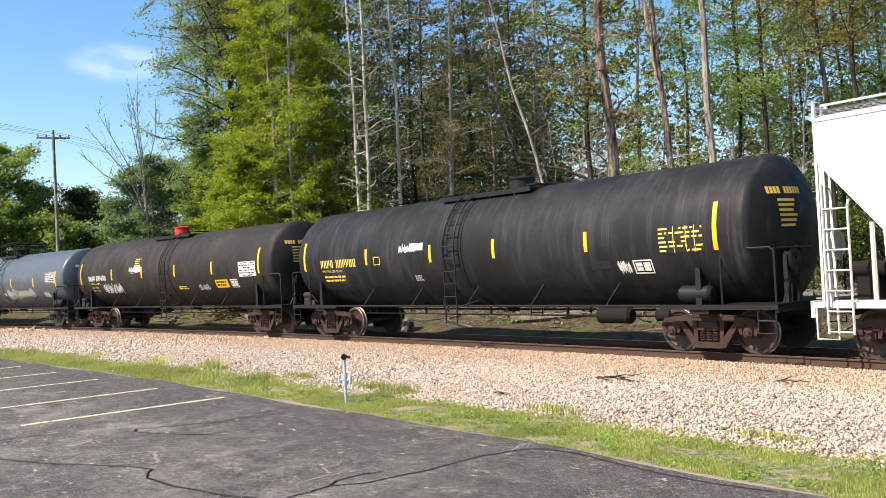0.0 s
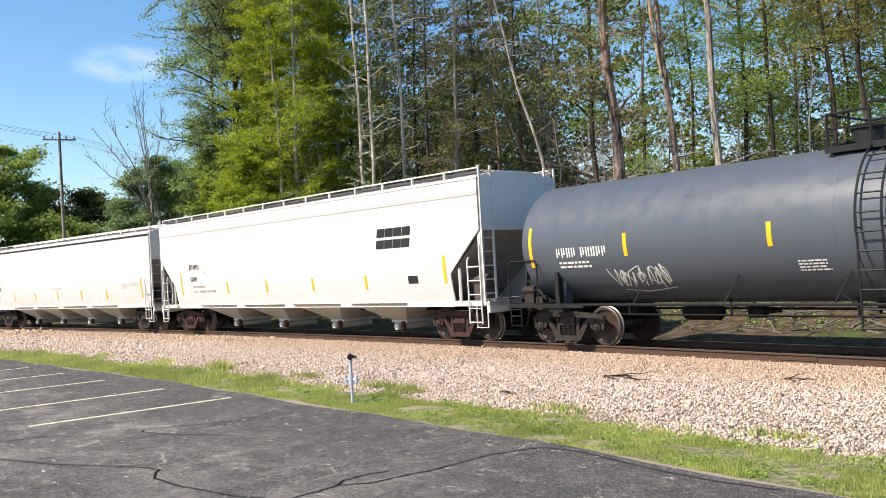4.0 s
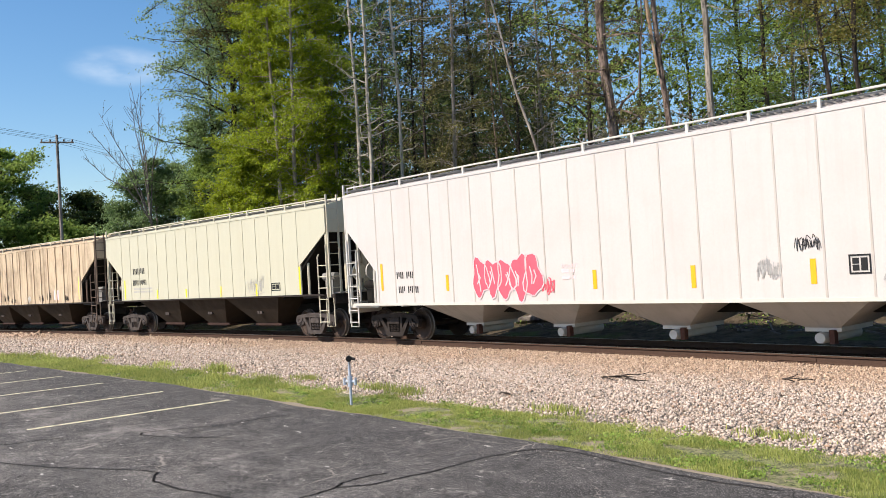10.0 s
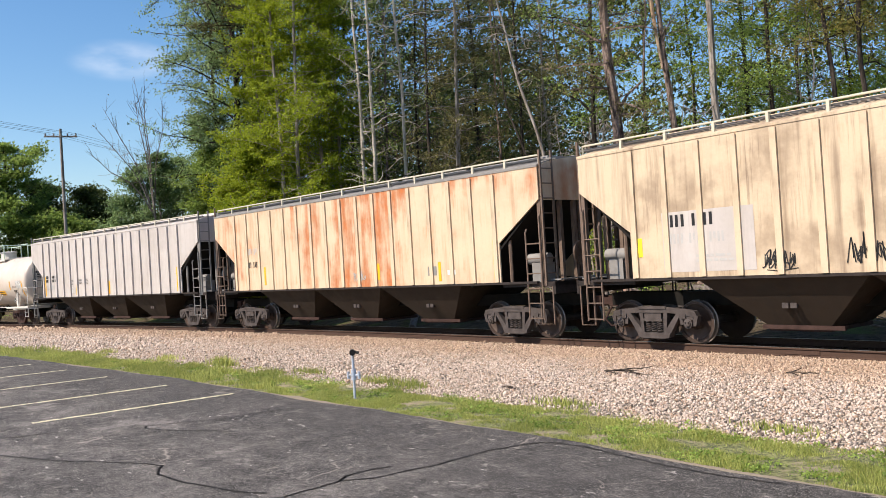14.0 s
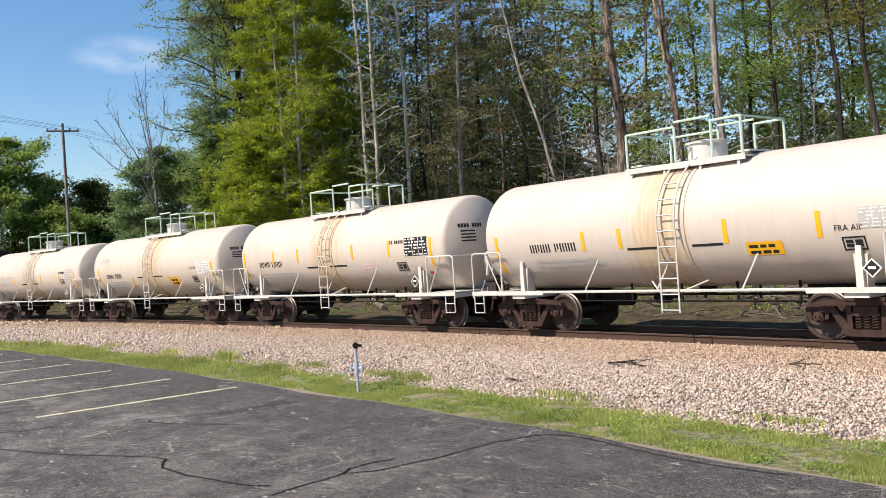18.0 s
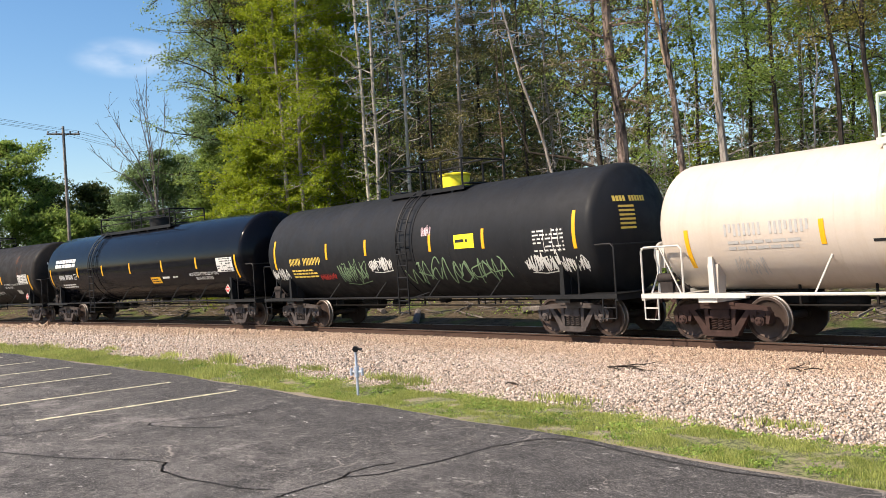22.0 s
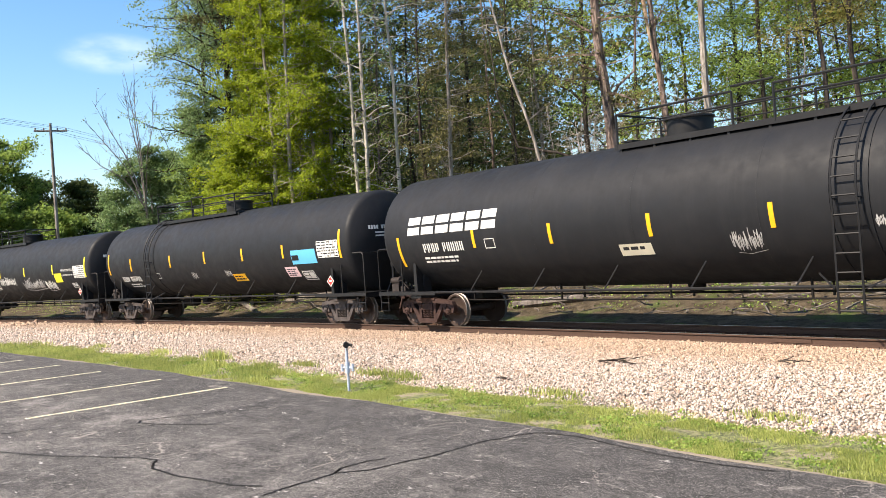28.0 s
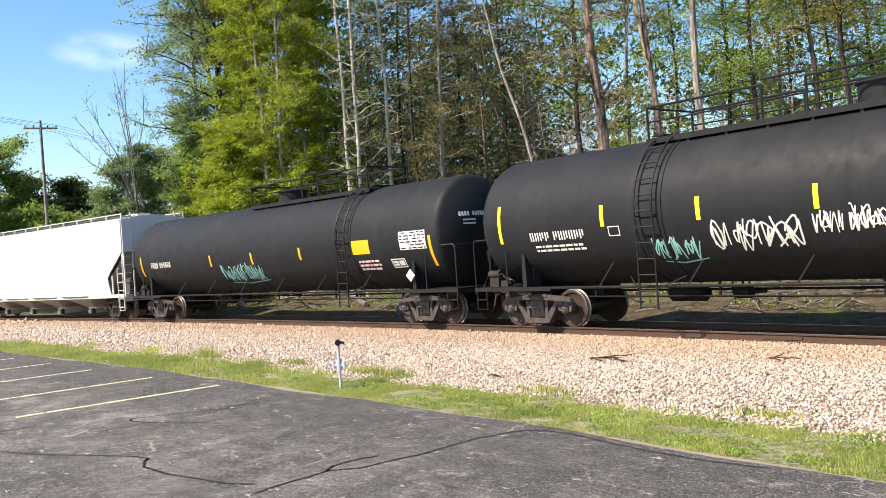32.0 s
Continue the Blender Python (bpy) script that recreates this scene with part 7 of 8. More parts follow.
    s.blocks(5.02, 2.66, (4,), 0.58, K, name="company_mark", wide=0.62, gap=0.02, label="bold black company mark")
    s.panel("service_mark", K, 6.35, 6.77, 1.62, 1.84)
    # square-ended white hopper
    s = add_hopper(5, "white square-ended covered hopper car with orange strips", body=PAINT["white"], trim="white_part", sill=1.16, eave=4.16, roof=4.5, tuck=0.16, square=True, top_over=1.5, low_in=1.5, cut=(1.1, 0.3), slope_mat=PAINT["grey_bay"], bay_mat=PAINT["pale_bay"], lip_shade=K, truck_col="truck_dark", end_mat=PAINT["bluewhite"], brake_sign=1)
    s.stripes(((-8.28, 1.45, 2.32), (-5.49, 1.45, 1.83), (-2.78, 1.46, 1.86), (-0.12, 1.44, 1.89), (2.47, 1.44, 1.88), (5.02, 1.44, 1.86), (8.26, 1.44, 2.29)))
    s.blocks(-8.1, 2.49, (4,), 0.23, K, wide=0.78)
    s.blocks(-8.07, 2.03, (5,), 0.22, K, wide=0.66)
    s.ruled_box(-6.99, -6.73, 2.23, 2.49, GR, 0.012, False)
    s.text("C", -6.9, 2.28, 0.1, GR)
    s.bars(-7.99, 1.72, 0.8, 2, 0.075, GR, 51, step=2.2)
    s.bars(-0.95, 1.97, 1.4, 1, 0.09, GR, 52)
    s.panel("service_mark", GR, 6.51, 6.99, 1.86, 2.1)
    s.bars(6.98, 2.06, 1.1, 2, 0.05, GR, 53)
    # grey tank with orange graffiti
    s = add_tank(6, "grey tank car with rust stains and an orange graffiti piece", r=1.48, cz=2.46, body=PAINT["grey"], ladder_x=0.64, deck=(-1.45, 1.2), dome=(-0.65, 0.3, 0.4, "grey_part"), rail_h=0.6, trim="black_part", truck_col="truck_red", band=1,
                 strips=((6.05, 1.98, 2.91), (3.70, 2.11, 2.59), (1.51, 2.12, 2.60), (-1.48, 2.17, 2.63), (-4.37, 2.16, 2.65), (-6.54, 1.96, 2.87)))
    s.blocks(-5.35, 1.96, (4, 6), 0.22, Yl, wide=0.54)
    s.bars(-5.3, 1.82, 1.6, 3, 0.055, G, 61)
    s.panel("notice", "lemon", 1.81, 2.61, 1.72, 2.05, "lemon yellow notice panel")
    s.bars(1.86, 1.86, 0.7, 1, 0.07, K, 62)
    s.table(4.45, 5.57, 1.79, 2.27, K, GR, 9)
    s.ruled_box(3.84, 4.36, 1.74, 2.05, K)
    s.bars(3.84, 2.14, 0.5, 1, 0.07, K, 64)
    s.bubbles(-1.65, 1.42, 1.75, 0.86, "lemon", "orange", 66, 3, halo="orange", pen=0.03)
    s.scrawl(-3.15, 1.52, 0.95, 0.34, "orange", 67, 6, 0.025)
    s.diamond(5.2, 1.42, 0.32, "grey_part", K)
    s.head_bars([(-0.95 + 0.085 * i, 2.98, 0.065, 0.12) for i in range(11) if i != 4] + [(-0.85, 2.86 - 0.1 * i, 0.45, 0.045) for i in range(4)], G)
    # white panelled hopper with pink graffiti
    s = add_hopper(7, "white panelled covered hopper car with pink graffiti", body=PAINT["white"], trim="white_part", sill=1.12, eave=4.4, roof=4.68, top_over=1.6, low_in=0.1, cut=(0.95, 0.95), ribs=20, rib_w=0.04, rib_d=0.008, rib_mat=PAINT["seam"], bay_mat=PAINT["pale_bay"], slope_mat=PAINT["pale_bay"], truck_col="truck_dark", sill_h=0.06, end_mat=PAINT["bluewhite"])
    s.stripes(((-4.84, 1.44, 1.86), (0.22, 1.39, 1.81), (2.76, 1.36, 1.81), (5.24, 1.38, 1.83), (-7.78, 1.50, 2.27), (7.92, 1.35, 2.27)))
    s.blocks(-7.06, 1.82, (2, 2), 0.19, K, wide=0.7)
    s.blocks(-7.0, 1.41, (2, 3), 0.19, K, wide=0.66)
    s.bubbles(-3.75, 1.18, 2.3, 1.1, "pink", "pale_pink", 71, 5, pen=0.035)
    s.scrawl(-1.44, 1.31, 0.45, 0.4, "pink", 72, 3, 0.03)
    s.text("DO NOT", -0.75, 1.9, 0.09, "pale_pink")
    s.bars(-0.75, 1.78, 0.5, 2, 0.08, "pale_pink", 73)
    s.ruled_box(5.88, 6.26, 1.53, 1.87, K)
    s.scrawl(4.15, 1.46, 0.45, 0.44, GR, 74, 4, 0.02)
    s.scrawl(4.91, 1.97, 0.52, 0.3, K, 75, 5, 0.016)
    s.scrawl(6.6, 1.4, 0.5, 0.7, GR, 76, 4, 0.02)
    # pale yellow ribbed hopper
    s = add_hopper(8, "pale yellow covered hopper car with panel seams", **{**hop, "low_in": 0.0}, body=PAINT["pale_yellow"], trim="cream_part", ribs=17, rib_w=0.035, rib_d=0.014, strip_mat="lemon",
                   strips=((-6.47, 1.5, 2.33), (-3.43, 1.49, 1.85), (-0.99, 1.50, 1.83), (1.66, 1.47, 1.88), (4.09, 1.47, 1.89), (6.72, 1.47, 2.38)))
    s.blocks(-5.6, 2.55, (4,), 0.25, K, wide=0.9)
    s.blocks(-5.65, 2.08, (6,), 0.23, K, wide=0.72)
    s.bars(-5.6, 1.9, 2.0, 2, 0.07, GR, 81)
    s.ruled_box(5.03, 5.57, 1.62, 1.89, K)
    s.scrawl(3.54, 1.57, 1.0, 0.56, GR, 82, 4, 0.022)
    # tan stained hopper
    s = add_hopper(9, "tan covered hopper car streaked with black grime", **hop, body=PAINT["tan"], trim="rust_part", ribs=17, rib_w=0.13, rib_d=0.04, strip_mat="lemon", strips=((6.6, 1.6, 2.68), (-6.6, 1.9, 2.3)), roof_mat=PAINT["tan"])
    s.panel("stencil_field", PAINT["light_grey"], -6.0, -3.87, 1.56, 2.79, "pale grey repainted stencil field", 0.004)
    s.blocks(-5.93, 2.48, (2, 2), 0.25, K, wide=0.85)
    s.blocks(-5.82, 2.14, (2, 2, 2), 0.2, GR, wide=0.7)
    s.bars(-5.2, 1.85, 1.1, 2, 0.05, GR, 91)
    s.ruled_box(3.14, 3.6, 1.65, 1.95, K)
    s.panel("repaint_patch", "pale_pink", 3.92, 4.45, 1.6, 2.09, "pale lilac repaint patch")
    for j, (x, z, w, h, m) in enumerate(((-3.72, 1.56, 0.66, 0.35, K), (-2.09, 1.6, 0.64, 0.5, K), (0.65, 1.53, 0.58, 0.35, W), (2.27, 1.56, 0.45, 0.35, K), (5.0, 1.55, 0.5, 0.3, K), (-1.2, 1.52, 0.6, 0.3, K))):
        s.scrawl(x, z, w, h, m, 92 + j, 4, 0.03)
    # rusted hopper
    s = add_hopper(10, "cream covered hopper car with broad orange rust patches", **hop, body=PAINT["rusty"], trim="rust_part", ribs=17, rib_w=0.13, rib_d=0.04, rib_mat=PAINT["tan"], roof_mat="grey_part",
                   strips=((6.6, 1.5, 2.55), (4.48, 1.54, 2.06), (1.79, 1.64, 2.12), (-4.66, 1.62, 2.25)))
    s.blocks(-5.87, 2.71, (2, 2), 0.22, GR, wide=0.7)
    s.blocks(-5.92, 2.24, (2, 2), 0.21, K, wide=0.7)
    s.panel("service_mark", "grey_part", 3.99, 4.35, 1.7, 1.95)
    s.panel("small_notice", W, 4.79, 5.11, 1.7, 1.83)
    s.scrawl(0.52, 1.62, 0.6, 0.3, GR, 101, 2, 0.03)
    # light grey ribbed hopper
    s = add_hopper(11, "light grey covered hopper car with upright side ribs", **hop, body=PAINT["light_grey"], trim="grey_part", ribs=18, rib_w=0.10, rib_d=0.065, roof_mat=PAINT["light_grey"],
                   strips=((-6.62, 1.52, 2.5), (-2.98, 1.54, 1.99), (0.52, 1.53, 2.10), (3.6, 1.53, 2.0), (6.6, 1.52, 2.5)))
    s.blocks(-6.55, 2.21, (2, 2), 0.32, K, wide=0.68)
    s.blocks(-6.47, 1.82, (2, 2), 0.25, GR, wide=0.6)
    for w, x, z in (("LBS", -3.51, 2.17), ("LBS", -3.51, 2.03), ("94100", -2.71, 2.17), ("27450", -2.71, 2.03), ("KGS", -1.91, 2.17), ("KGS", -1.91, 2.03)):
        s.text(w, x, z, 0.10, K)
    s.scrawl(-3.6, 1.55, 0.5, 0.4, "white_mark", 111, 5, 0.02)
    # four short white tanks
    wt = dict(trim="white_part", deck_rail="green_rail", rail_h=0.72, truck_col="truck_brown", saddle_mat="white_part", band=1, deck_mat="white_part", low_ladder=True)
    s = add_tank(12, "short dirty white tank car with railed top deck", r=1.37, cz=2.37, body=PAINT["stained_1"], ladder_x=0.36, deck=(-1.1, 1.9), dome=(0.5, 0.42, 0.42, "white_part"), **wt,
                 strips=((-2.06, 1.93, 2.38), (-0.99, 1.94, 2.38), (1.66, 1.93, 2.40), (3.58, 1.93, 2.41), (-4.97, 1.46, 2.40), (5.04, 1.59, 2.37)))
    s.blocks(-3.79, 1.95, (4, 4), 0.2, K, wide=0.66)
    s.bars(-3.7, 1.7, 2.6, 2, 0.06, GR, 121)
    s.panel("notice", Yl, 2.06, 2.82, 1.66, 1.92, "yellow notice panel")
    s.bars(2.12, 1.8, 0.64, 2, 0.06, K, 122)
    s.text("FRA AIP", 3.85, 2.03, 0.11, K)
    s.ruled_box(3.96, 4.38, 1.67, 1.92, K)
    s.table(4.3, 5.0, 2.05, 2.42, GR, W, 12)
    for a, b in ((-0.82, 0.0), (0.85, 1.57)):
        s.panel("black_line", K, a, b, 1.89, 1.94)
    s.diamond(4.55, 1.36, 0.34, W, K)
    s.head_bars([(-0.9 + 0.085 * i, 2.78, 0.065, 0.11) for i in range(9) if i != 4] + [(-0.85, 2.66 - 0.09 * i, 0.45, 0.04) for i in range(3)], K)
    s = add_tank(13, "short off-white tank car with a black data table", r=1.34, cz=2.37, body=PAINT["stained_2"], ladder_x=-0.11, deck=(-1.54, 1.5), dome=(0.09, 0.42, 0.42, "white_part"), **wt,
                 strips=((-3.32, 2.06, 2.55), (-1.75, 2.11, 2.56), (1.36, 2.09, 2.54), (3.19, 2.10, 2.56), (5.06, 1.68, 2.57), (-5.3, 1.63, 2.57)))
    s.blocks(-4.26, 1.99, (4, 4), 0.2, K, wide=0.66)
    s.bars(-4.2, 1.72, 2.5, 2, 0.06, GR, 131)
    s.blocks(3.27, 2.46, (2, 5), 0.1, K)
    s.table(3.93, 4.93, 2.08, 2.61, K, W, 13)
    s.ruled_box(3.45, 3.91, 1.67, 1.92, K)
    s.panel("red_mark", "red", 4.74, 4.9, 1.53, 1.61)
    s.bars(1.73, 1.88, 0.66, 2, 0.05, "pale_pink", 132)
    for a, b in ((-1.27, -0.52), (0.03, 0.97)):
        s.panel("black_line", K, a, b, 1.89, 1.94)
    s.diamond(4.5, 1.36, 0.34, W, K)
    s.head_bars([(-0.9 + 0.085 * i, 2.78, 0.065, 0.11) for i in range(9) if i != 4] + [(-0.85, 2.66 - 0.09 * i, 0.45, 0.04) for i in range(4)], K)
    s = add_tank(14, "short cream-white tank car with orange drip stains", r=1.40, cz=2.37, body=PAINT["stained_3"], ladder_x=-0.15, deck=(-1.3, 1.9), dome=(0.05, 0.42, 0.42, "white_part"), **wt,
                 strips=((-1.83, 1.47, 1.91), (5.10, 1.58, 2.36), (-5.1, 1.60, 2.38), (1.5, 1.51, 1.88)))
    s.blocks(-4.28, 1.93, (4, 4), 0.2, K, wide=0.66)
    s.bars(-4.2, 1.72, 2.0, 3, 0.06, GR, 141)
    s.panel("notice", Yl, 1.6, 2.31, 1.52, 1.86, "orange-yellow notice panel")
    s.bars(1.66, 1.7, 0.6, 2, 0.07, K, 142)
    s.text("FRA AIP", 3.4, 2.14, 0.1, K)
    s.ruled_box(3.45, 3.84, 1.61, 1.87, K)
    s.table(3.92, 5.0, 1.9, 2.46, W, GR, 14)
    s.scrawl(-5.0, 2.58, 1.1, 0.46, GR, 143, 3, 0.02)
    for a, b in ((-1.29, -0.56), (0.05, 1.02)):
        s.panel("black_line", K, a, b, 1.9, 1.95)
    s.diamond(4.5, 1.38, 0.34, W, K)
    s.head_bars([(-0.9 + 0.085 * i, 2.78, 0.065, 0.11) for i in range(9) if i != 4] + [(-0.85, 2.66 - 0.09 * i, 0.45, 0.04) for i in range(3)], K)
    s = add_tank(15, "short cream-white tank car with faded marks", r=1.37, cz=2.37, body=PAINT["stained_2"], ladder_x=0.18, deck=(-1.2, 2.2), dome=(0.2, 0.42, 0.42, "white_part"), **wt,
                 strips=((3.46, 1.85, 2.27), (5.1, 1.50, 2.32), (1.32, 1.91, 2.33), (-4.95, 1.53, 2.32), (-2.03, 1.89, 2.35)))
    s.blocks(-4.05, 2.14, (4, 4), 0.24, GR, wide=0.66)
    s.bars(-4.0, 1.98, 1.7, 2, 0.06, GR, 151)
    s.ruled_box(3.58, 3.98, 1.84, 2.06, K)
    s.blocks(3.47, 2.34, (2, 5), 0.1, K)
    s.bars(4.14, 2.48, 0.95, 5, 0.06, GR, 152)
    s.panel("red_mark", "red", 4.77, 4.94, 1.67, 1.76)
    for a, b in ((-1.14, -0.41), (0.19, 0.9)):
        s.panel("black_line", K, a, b, 1.89, 1.94)
    s.scrawl(-3.99, 1.34, 0.66, 0.42, GR, 153, 3, 0.02)
    s.diamond(4.5, 1.36, 0.34, W, K)
    # black tank with yellow dome
    s = add_tank(16, "matt black tank car with a yellow dome and chalky graffiti", r=1.58, cz=2.5, body=PAINT["black"], ladder_x=0.44, deck=(-1.05, 2.3), dome=(1.06, 0.42, 0.42, "lemon"), rail_h=0.7, truck_col="truck_grey", band=1,
                 strips=((-6.71, 2.03, 3.00), (-3.53, 2.25, 2.75), (-1.43, 2.29, 2.76), (1.56, 2.27, 2.74), (3.67, 2.25, 2.76), (6.70, 2.10, 2.98)))
    s.blocks(-5.79, 2.11, (4, 6), 0.24, G, wide=0.52)
    s.bars(-5.75, 1.92, 1.5, 3, 0.055, G, 161)
    s.panel("notice", "lemon", 2.57, 3.34, 2.29, 2.66, "lemon yellow notice panel")
    s.bars(2.63, 2.45, 0.65, 1, 0.08, K, 162)
    s.table(5.38, 6.41, 2.05, 2.61, K, W, 16)
    for j, (x, z, w, h, m, n, pen) in enumerate(((-1.32, 1.8, 1.0, 0.38, W, 5, 0.05), (-3.03, 1.5, 1.4, 0.7, "green_spray", 5, 0.04), (0.21, 1.33, 4.1, 0.85, "green_spray", 5, 0.05), (5.01, 1.6, 1.1, 0.42, W, 6, 0.05), (6.1, 1.55, 0.85, 0.4, W, 5, 0.035), (-7.06, 1.64, 1.1, 0.42, W, 6, 0.035), (-4.2, 1.6, 0.9, 0.2, "red", 6, 0.018), (1.2, 2.7, 0.4, 0.3, "pale_pink", 4, 0.015))):
        s.scrawl(x, z, w, h, m, 163 + j, n, pen)
    s.head_bars([(-0.95 + 0.09 * i, 3.12, 0.07, 0.13) for i in range(11) if i != 4] + [(-0.85, 2.98 - 0.1 * i, 0.45, 0.05) for i in range(6)], G)
    lp = dict(rail_h=0.62, truck_col="truck_grey", band=1, saddle_mat="black_part")
    # glossy black gas tank
    s = add_tank(17, "long glossy black gas tank car with white company mark", r=1.62, cz=2.66, body=PAINT["black_gloss"], ladder_x=-3.53, deck=(-4.16, 2.6), dome=(0.22, 0.5, 0.42, None), **lp,
                 strips=((-8.55, 1.83, 2.70), (-5.30, 2.24, 2.71), (-2.59, 2.24, 2.71), (0.18, 2.24, 2.71), (3.07, 2.23, 2.70), (5.85, 2.25, 2.70), (8.68, 1.83, 2.68)))
    s.blocks(-7.91, 2.76, (6,), 0.38, W, name="company_mark", wide=0.92, gap=0.05, label="bold white company mark")
    s.blocks(-7.55, 2.16, (4, 5), 0.23, W, wide=0.5)
    s.ruled_box(-5.79, -5.47, 2.16, 2.42, W, 0.02, False)
    s.text("C", -5.68, 2.2, 0.1, W)
    s.bars(-7.4, 1.88, 1.6, 2, 0.055, W, 171)
    s.panel("notice", Yl, 1.85, 2.68, 1.77, 2.03, "orange-yellow notice panel")
    s.bars(1.92, 1.92, 0.7, 2, 0.05, K, 172)
    s.panel("white_bar", W, 2.91, 3.48, 1.95, 2.03)
    s.bars(3.8, 1.97, 0.5, 1, 0.05, W, 173)
    s.text("LIQUEFIED PETROLEUM GAS", 5.14, 2.0, 0.125, W)
    s.text("NON-ODORIZED", 5.55, 1.83, 0.12, W)
    s.table(7.37, 8.48, 2.08, 2.61, W, K, 17)
    s.diamond(7.9, 1.42, 0.36, W, "red")
    # rust-topped black gas tank with yellow graffiti
    s = add_tank(18, "long black gas tank car with rust patches and yellow graffiti", r=1.62, cz=2.63, body=PAINT["black_rusty"], ladder_x=-3.27, deck=(-4.14, 1.75), dome=(0.07, 0.5, 0.42, None), **lp,
                 strips=((-8.51, 1.83, 2.52), (-4.81, 2.10, 2.58), (-2.52, 2.11, 2.59), (5.05, 2.13, 2.57), (8.42, 1.74, 2.56)))
    s.blocks(-7.87, 2.66, (6,), 0.46, W, name="company_mark", wide=1.1, gap=0.06, label="bold white company mark")
    s.blocks(-7.37, 2.08, (4, 5), 0.22, W, wide=0.5)
    s.bars(-7.4, 1.86, 1.8, 2, 0.055, W, 181)
    s.bubbles(-1.27, 1.42, 4.35, 1.05, "lemon", "black_mark", 184, 6, halo="teal", low="orange", pen=0.06)
    s.scrawl(-2.3, 1.46, 0.95, 0.7, "teal", 185, 3, 0.05)
    s.scrawl(3.1, 1.5, 0.9, 0.75, "teal", 186, 3, 0.05)
    s.scrawl(4.0, 1.62, 0.9, 0.14, W, 187, 5, 0.02)
    s.text("LIQUEFIED PETROLEUM GAS", 5.33, 2.06, 0.10, W)
    s.text("NOT ODORIZED", 5.32, 1.9, 0.10, W)
    s.table(7.14, 8.23, 2.09, 2.6, W, K, 18)
    s.ruled_box(6.59, 7.05, 1.58, 1.8, W)
    s.diamond(7.95, 1.42, 0.36, W, "red")
    s.head_bars([(-0.95 + 0.085 * i, 3.05, 0.065, 0.12) for i in range(9) if i != 4] + [(-0.85, 2.92 - 0.1 * i, 0.4, 0.045) for i in range(6)], W)
    # black gas tanks
    s = add_tank(19, "long matt black gas tank car with white company mark", r=1.62, cz=2.63, body=PAINT["black"], ladder_x=4.48, deck=(-1.01, 5.2), dome=(0.40, 0.5, 0.42, None), **{**lp, "truck_col": "truck_brown"}, reservoir=5.4,
                 strips=((-8.31, 1.74, 2.57), (-5.15, 2.14, 2.60), (-2.49, 2.11, 2.58), (0.32, 2.11, 2.59), (3.06, 2.11, 2.58), (5.85, 2.12, 2.58), (8.88, 1.75, 2.62)))
    s.blocks(-7.85, 2.6, (6,), 0.48, W, name="company_mark", wide=1.08, gap=0.09, label="bold white company mark")
    s.blocks(-7.23, 2.1, (4, 5), 0.24, W, wide=0.5)
    s.ruled_box(-4.75, -4.39, 2.1, 2.35, W, 0.02, False)
    s.bars(-7.3, 1.92, 1.5, 2, 0.055, W, 191)
    s.panel("paint_patch", K, 5.41, 7.12, 1.98, 2.58, "fresh black repaint patch", 0.004)
    s.panel("white_bar", W, 5.6, 7.21, 1.96, 2.1)
    s.text("NOT ODORIZED", 5.62, 1.84, 0.10, W)
    s.ruled_box(6.72, 7.21, 1.59, 1.8, W)
    s.panel("notice", "cream_part", -0.59, 0.26, 1.73, 1.98, "faded yellow notice panel")
    s.bars(-0.5, 1.85, 0.7, 1, 0.07, K, 192)
    s.table(7.6, 8.71, 2.07, 2.56, W, K, 19)
    s.scrawl(2.13, 1.7, 0.65, 0.42, GR, 193, 6, 0.018)
    s.scrawl(4.9, 2.0, 0.3, 0.25, GR, 194, 3, 0.018)
    s.diamond(7.95, 1.42, 0.38, W, "red")
    s.head_bars([(-0.95 + 0.085 * i, 3.05, 0.065, 0.12) for i in range(9) if i != 4] + [(-0.85, 2.92 - 0.1 * i, 0.4, 0.045) for i in range(6)], W)
    s = add_tank(20, "long matt black gas tank car with a sky-blue patch", r=1.6, cz=2.6, body=PAINT["black"], ladder_x=-4.43, deck=(-5.0, 1.3), dome=(0.22, 0.5, 0.42, None), **lp,
                 strips=((-8.4, 2.08, 2.98), (-6.22, 2.19, 2.71), (-2.68, 2.23, 2.70), (0.07, 2.27, 2.72), (2.74, 2.26, 2.70), (5.29, 2.25, 2.69), (8.40, 2.13, 3.01)))
    s.blocks(-7.36, 1.75, (4, 6), 0.22, W, wide=0.52)
    s.bars(-6.9, 1.6, 1.4, 2, 0.05, W, 201)
    s.panel("repaint_patch", "blue", 5.75, 7.11, 2.02, 2.48, "sky-blue repaint patch")
    s.panel("paint_patch", "black_part", 5.78, 6.15, 2.15, 2.32, lift=0.011)
    s.panel("small_notice", "pale_pink", 5.18, 5.87, 1.61, 1.95, "pale pink notice panel")
    s.bars(5.24, 1.85, 0.56, 4, 0.035, K, 202)
    s.ruled_box(6.02, 6.68, 1.48, 1.79, W)
    s.table(7.22, 8.31, 2.17, 2.7, W, K, 20)
    s.panel("notice", Yl, 1.73, 2.54, 1.55, 1.82, "orange-yellow notice panel")
    s.bars(1.8, 1.7, 0.7, 2, 0.05, K, 203)
    s.ruled_box(-4.1, -3.8, 1.81, 2.03, W, 0.02, False)
    s.scrawl(-1.2, 1.72, 0.4, 0.3, GR, 204, 4, 0.016)
    s.scrawl(1.3, 1.75, 0.4, 0.25, GR, 205, 4, 0.016)
    s.diamond(7.7, 1.42, 0.36, W, "red")
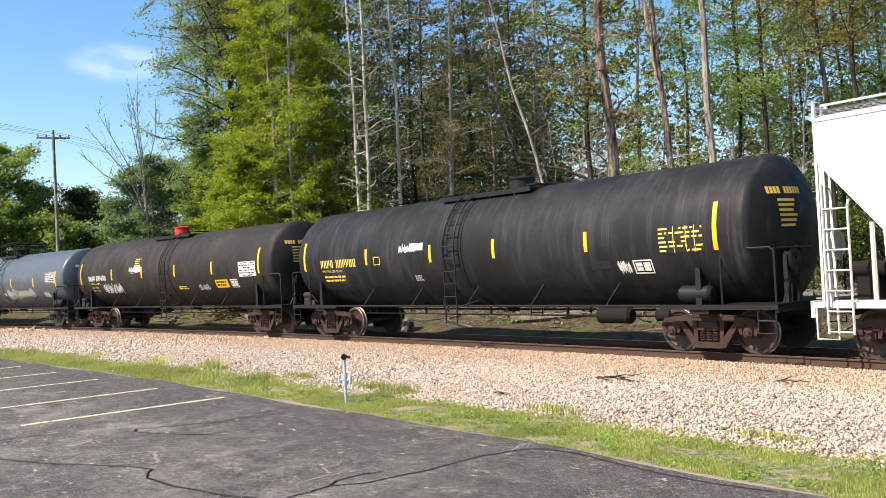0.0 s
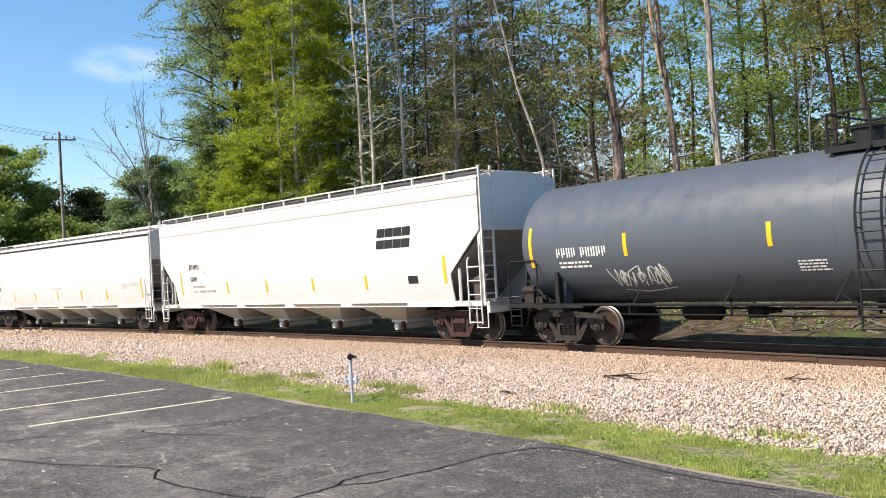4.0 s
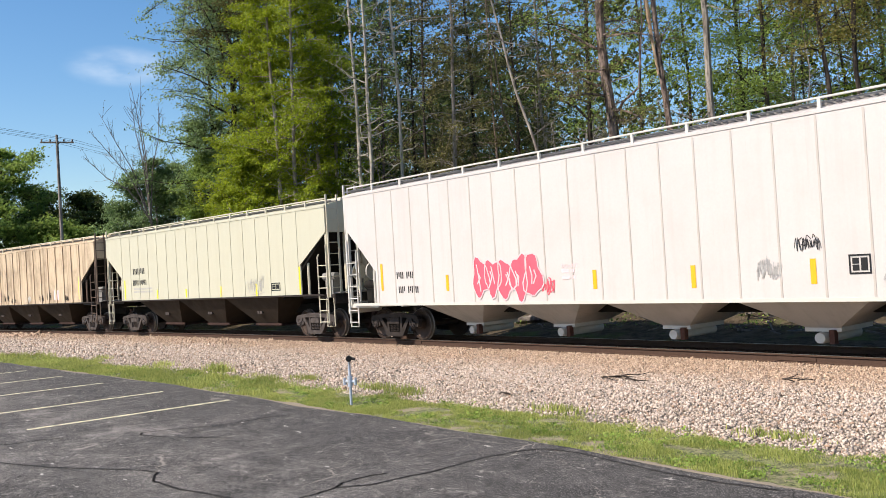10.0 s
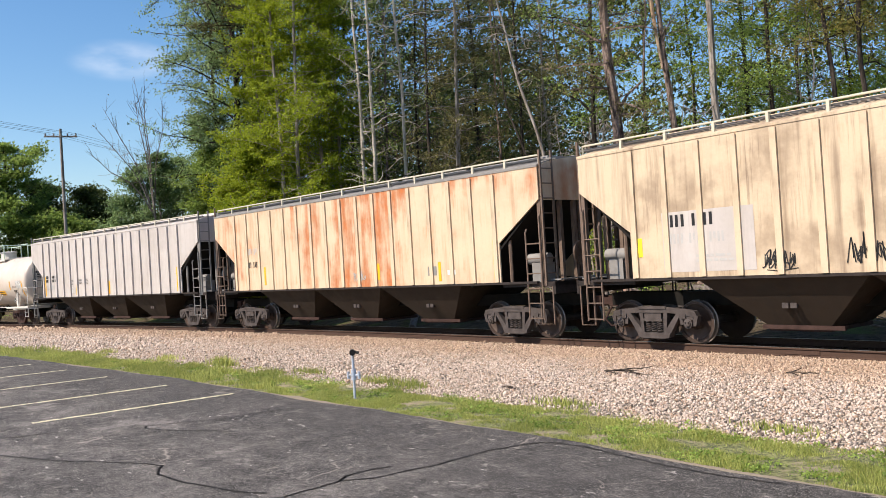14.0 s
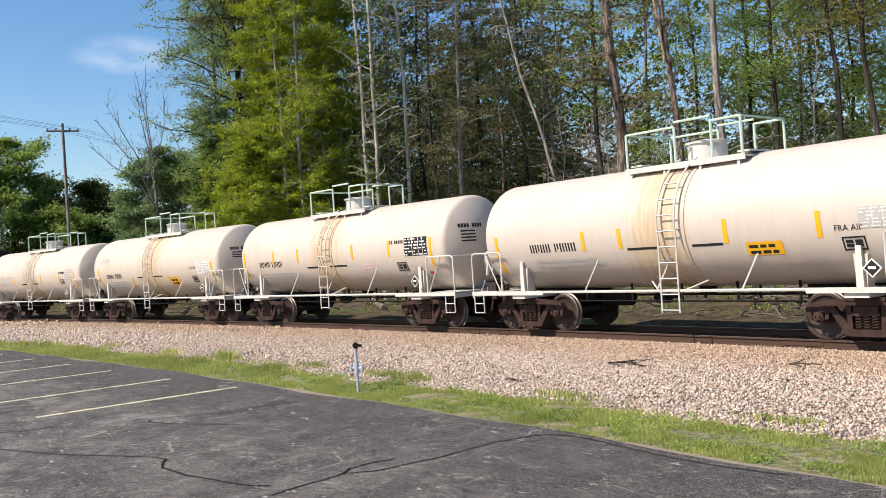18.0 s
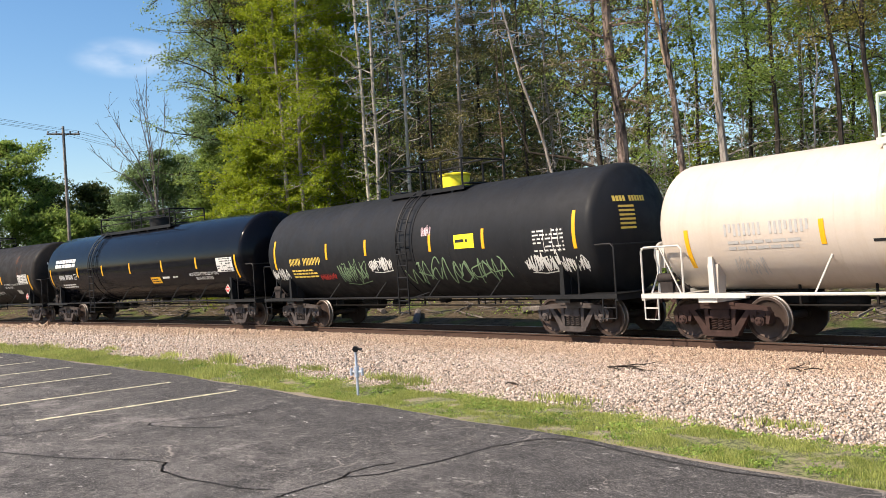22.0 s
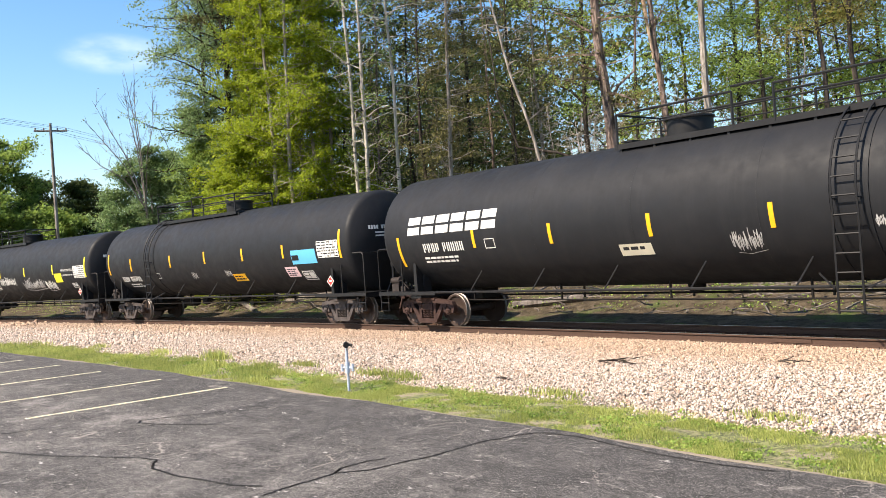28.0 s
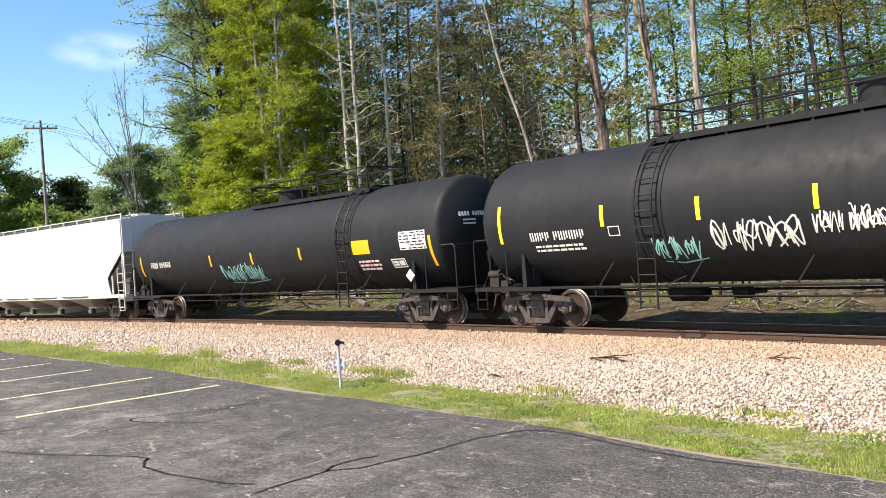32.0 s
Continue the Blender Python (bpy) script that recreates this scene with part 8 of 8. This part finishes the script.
    s.head_bars([(-0.95 + 0.085 * i, 2.95, 0.065, 0.12) for i in range(10) if i != 4] + [(-0.75, 2.82 - 0.1 * i, 0.4, 0.045) for i in range(2)], W)
    s = add_tank(21, "long matt black gas tank car covered with white graffiti", r=1.6, cz=2.58, body=PAINT["black"], ladder_x=-4.25, deck=(-4.7, 1.1), dome=(0.04, 0.5, 0.42, None), **lp,
                 strips=((-8.7, 2.10, 3.02), (-5.45, 2.33, 2.79), (-3.02, 2.30, 2.76), (-0.61, 2.33, 2.77), (2.37, 2.33, 2.77), (5.58, 2.32, 2.78), (8.87, 2.10, 3.02)), strip_mat="lemon")
    s.blocks(-7.7, 2.11, (4, 6), 0.2, W, wide=0.58)
    s.bars(-7.6, 1.95, 1.7, 2, 0.05, W, 211)
    s.ruled_box(-5.32, -5.01, 2.11, 2.32, W, 0.02, False)
    s.panel("notice", "lemon", 5.7, 6.43, 1.92, 2.35, "lemon yellow notice panel")
    s.text("NON-ODORIZED", 6.46, 2.43, 0.11, W)
    s.text("LIQUEFIED PETROLEUM GAS", 6.46, 2.22, 0.066, W)
    s.table(7.71, 8.8, 2.07, 2.65, W, K, 21)
    s.ruled_box(7.22, 7.74, 1.62, 1.85, W)
    s.scrawl(-4.23, 1.53, 1.1, 0.54, "teal", 212, 4, 0.05)
    s.scrawl(-2.83, 1.65, 1.8, 0.66, W, 213, 5, 0.055)
    s.scrawl(-0.73, 1.9, 1.9, 0.4, W, 214, 9, 0.04)
    s.scrawl(2.02, 1.65, 2.3, 0.56, GR, 215, 7, 0.06)
    s.scrawl(4.48, 1.58, 1.1, 0.46, W, 216, 6, 0.035)
    s.diamond(8.1, 1.42, 0.36, W, "red")
    s.head_bars([(-0.95 + 0.085 * i, 2.95, 0.065, 0.12) for i in range(10) if i != 4] + [(-0.85, 2.82 - 0.1 * i, 0.4, 0.045) for i in range(2)], W)
    s = add_tank(22, "long charcoal tank car with teal graffiti", r=1.58, cz=2.55, body=PAINT["black"], ladder_x=5.21, deck=(-0.98, 5.7), dome=(0.47, 0.5, 0.4, None), **lp,
                 strips=((-2.87, 2.04, 2.45), (-0.04, 2.02, 2.42), (2.86, 2.06, 2.45), (9.0, 1.65, 2.49), (-8.54, 1.80, 2.62)))
    s.blocks(-7.67, 2.12, (4, 6), 0.22, W, wide=0.5)
    s.panel("notice", Yl, 5.6, 6.4, 2.1, 2.51, "yellow notice panel")
    s.table(7.76, 8.85, 2.14, 2.65, W, K, 22)
    s.bars(5.75, 1.85, 1.2, 3, 0.06, "pale_pink", 221)
    s.ruled_box(7.22, 7.81, 1.65, 1.91, W)
    s.scrawl(-2.32, 1.45, 2.7, 0.66, "teal", 222, 7, 0.045)
    s.diamond(8.05, 1.42, 0.36, W, W)
    s.head_bars([(-0.95 + 0.085 * i, 2.95, 0.065, 0.12) for i in range(10) if i != 4] + [(-0.85, 2.82 - 0.1 * i, 0.4, 0.045) for i in range(2)], W)
    # white hopper at the rear
    add_hopper(23, "white smooth-sided covered hopper car behind the tanks", body=PAINT["bluewhite"], trim="white_part", sill=1.1, eave=4.3, roof=4.52, tuck=0.16, top_over=1.75, low_in=0.3, cut=(1.35, 0.75), bay_mat=PAINT["grey_bay"], slope_mat=PAINT["grey_bay"])


def travelled(t):
    """Metres that the train has gone by t seconds."""
    return 1.23792e-4 * t ** 3 - 1.065568e-2 * t ** 2 + 11.4054415 * t


def motions():
    for i, car in CARS.items():
        c, tc = PLACES[i]
        rows = []
        for k in range(33):
            # a short surge near the end
            s = c + travelled(k) + (0.4 if k == 30 else 0.0)
            a, b = line(s - tc / 2), line(s + tc / 2)
            m = (a + b) / 2
            rows.append((k, Matrix.LocRotScale((m.x, m.y, RAIL_Z), Euler((0, 0, math.atan2(b.y - a.y, b.x - a.x))), None)))
        walk(car, rows)
        # the wheels roll while the car is before the camera
        seen = [k for k in range(0, 961) if -72 - tc < c + travelled(k / 30) < 14]
        if not seen:
            continue
        k0, k1 = max(seen[0], 1), min(seen[-1], 959)
        for w in END_RUN[car.name]:
            at = w.matrix_basis.translation.copy()
            rows = [(0.0, Matrix.Translation(at))]
            for k in range(k0, k1 + 1):
                turn = (travelled(k / 30) - travelled(k0 / 30)) / WHEEL_R
                rows.append((k / 30, Matrix.Translation(at) @ Matrix.Rotation(turn, 4, "Y")))
            rows.append((32.0, rows[-1][1]))
            walk(w, rows)


ground()
lot()
track()
train()
line_pole()
marker_post()
sticks()
cloud()
woods()
sandy_rim()
grass_strip()
ballast()
motions()
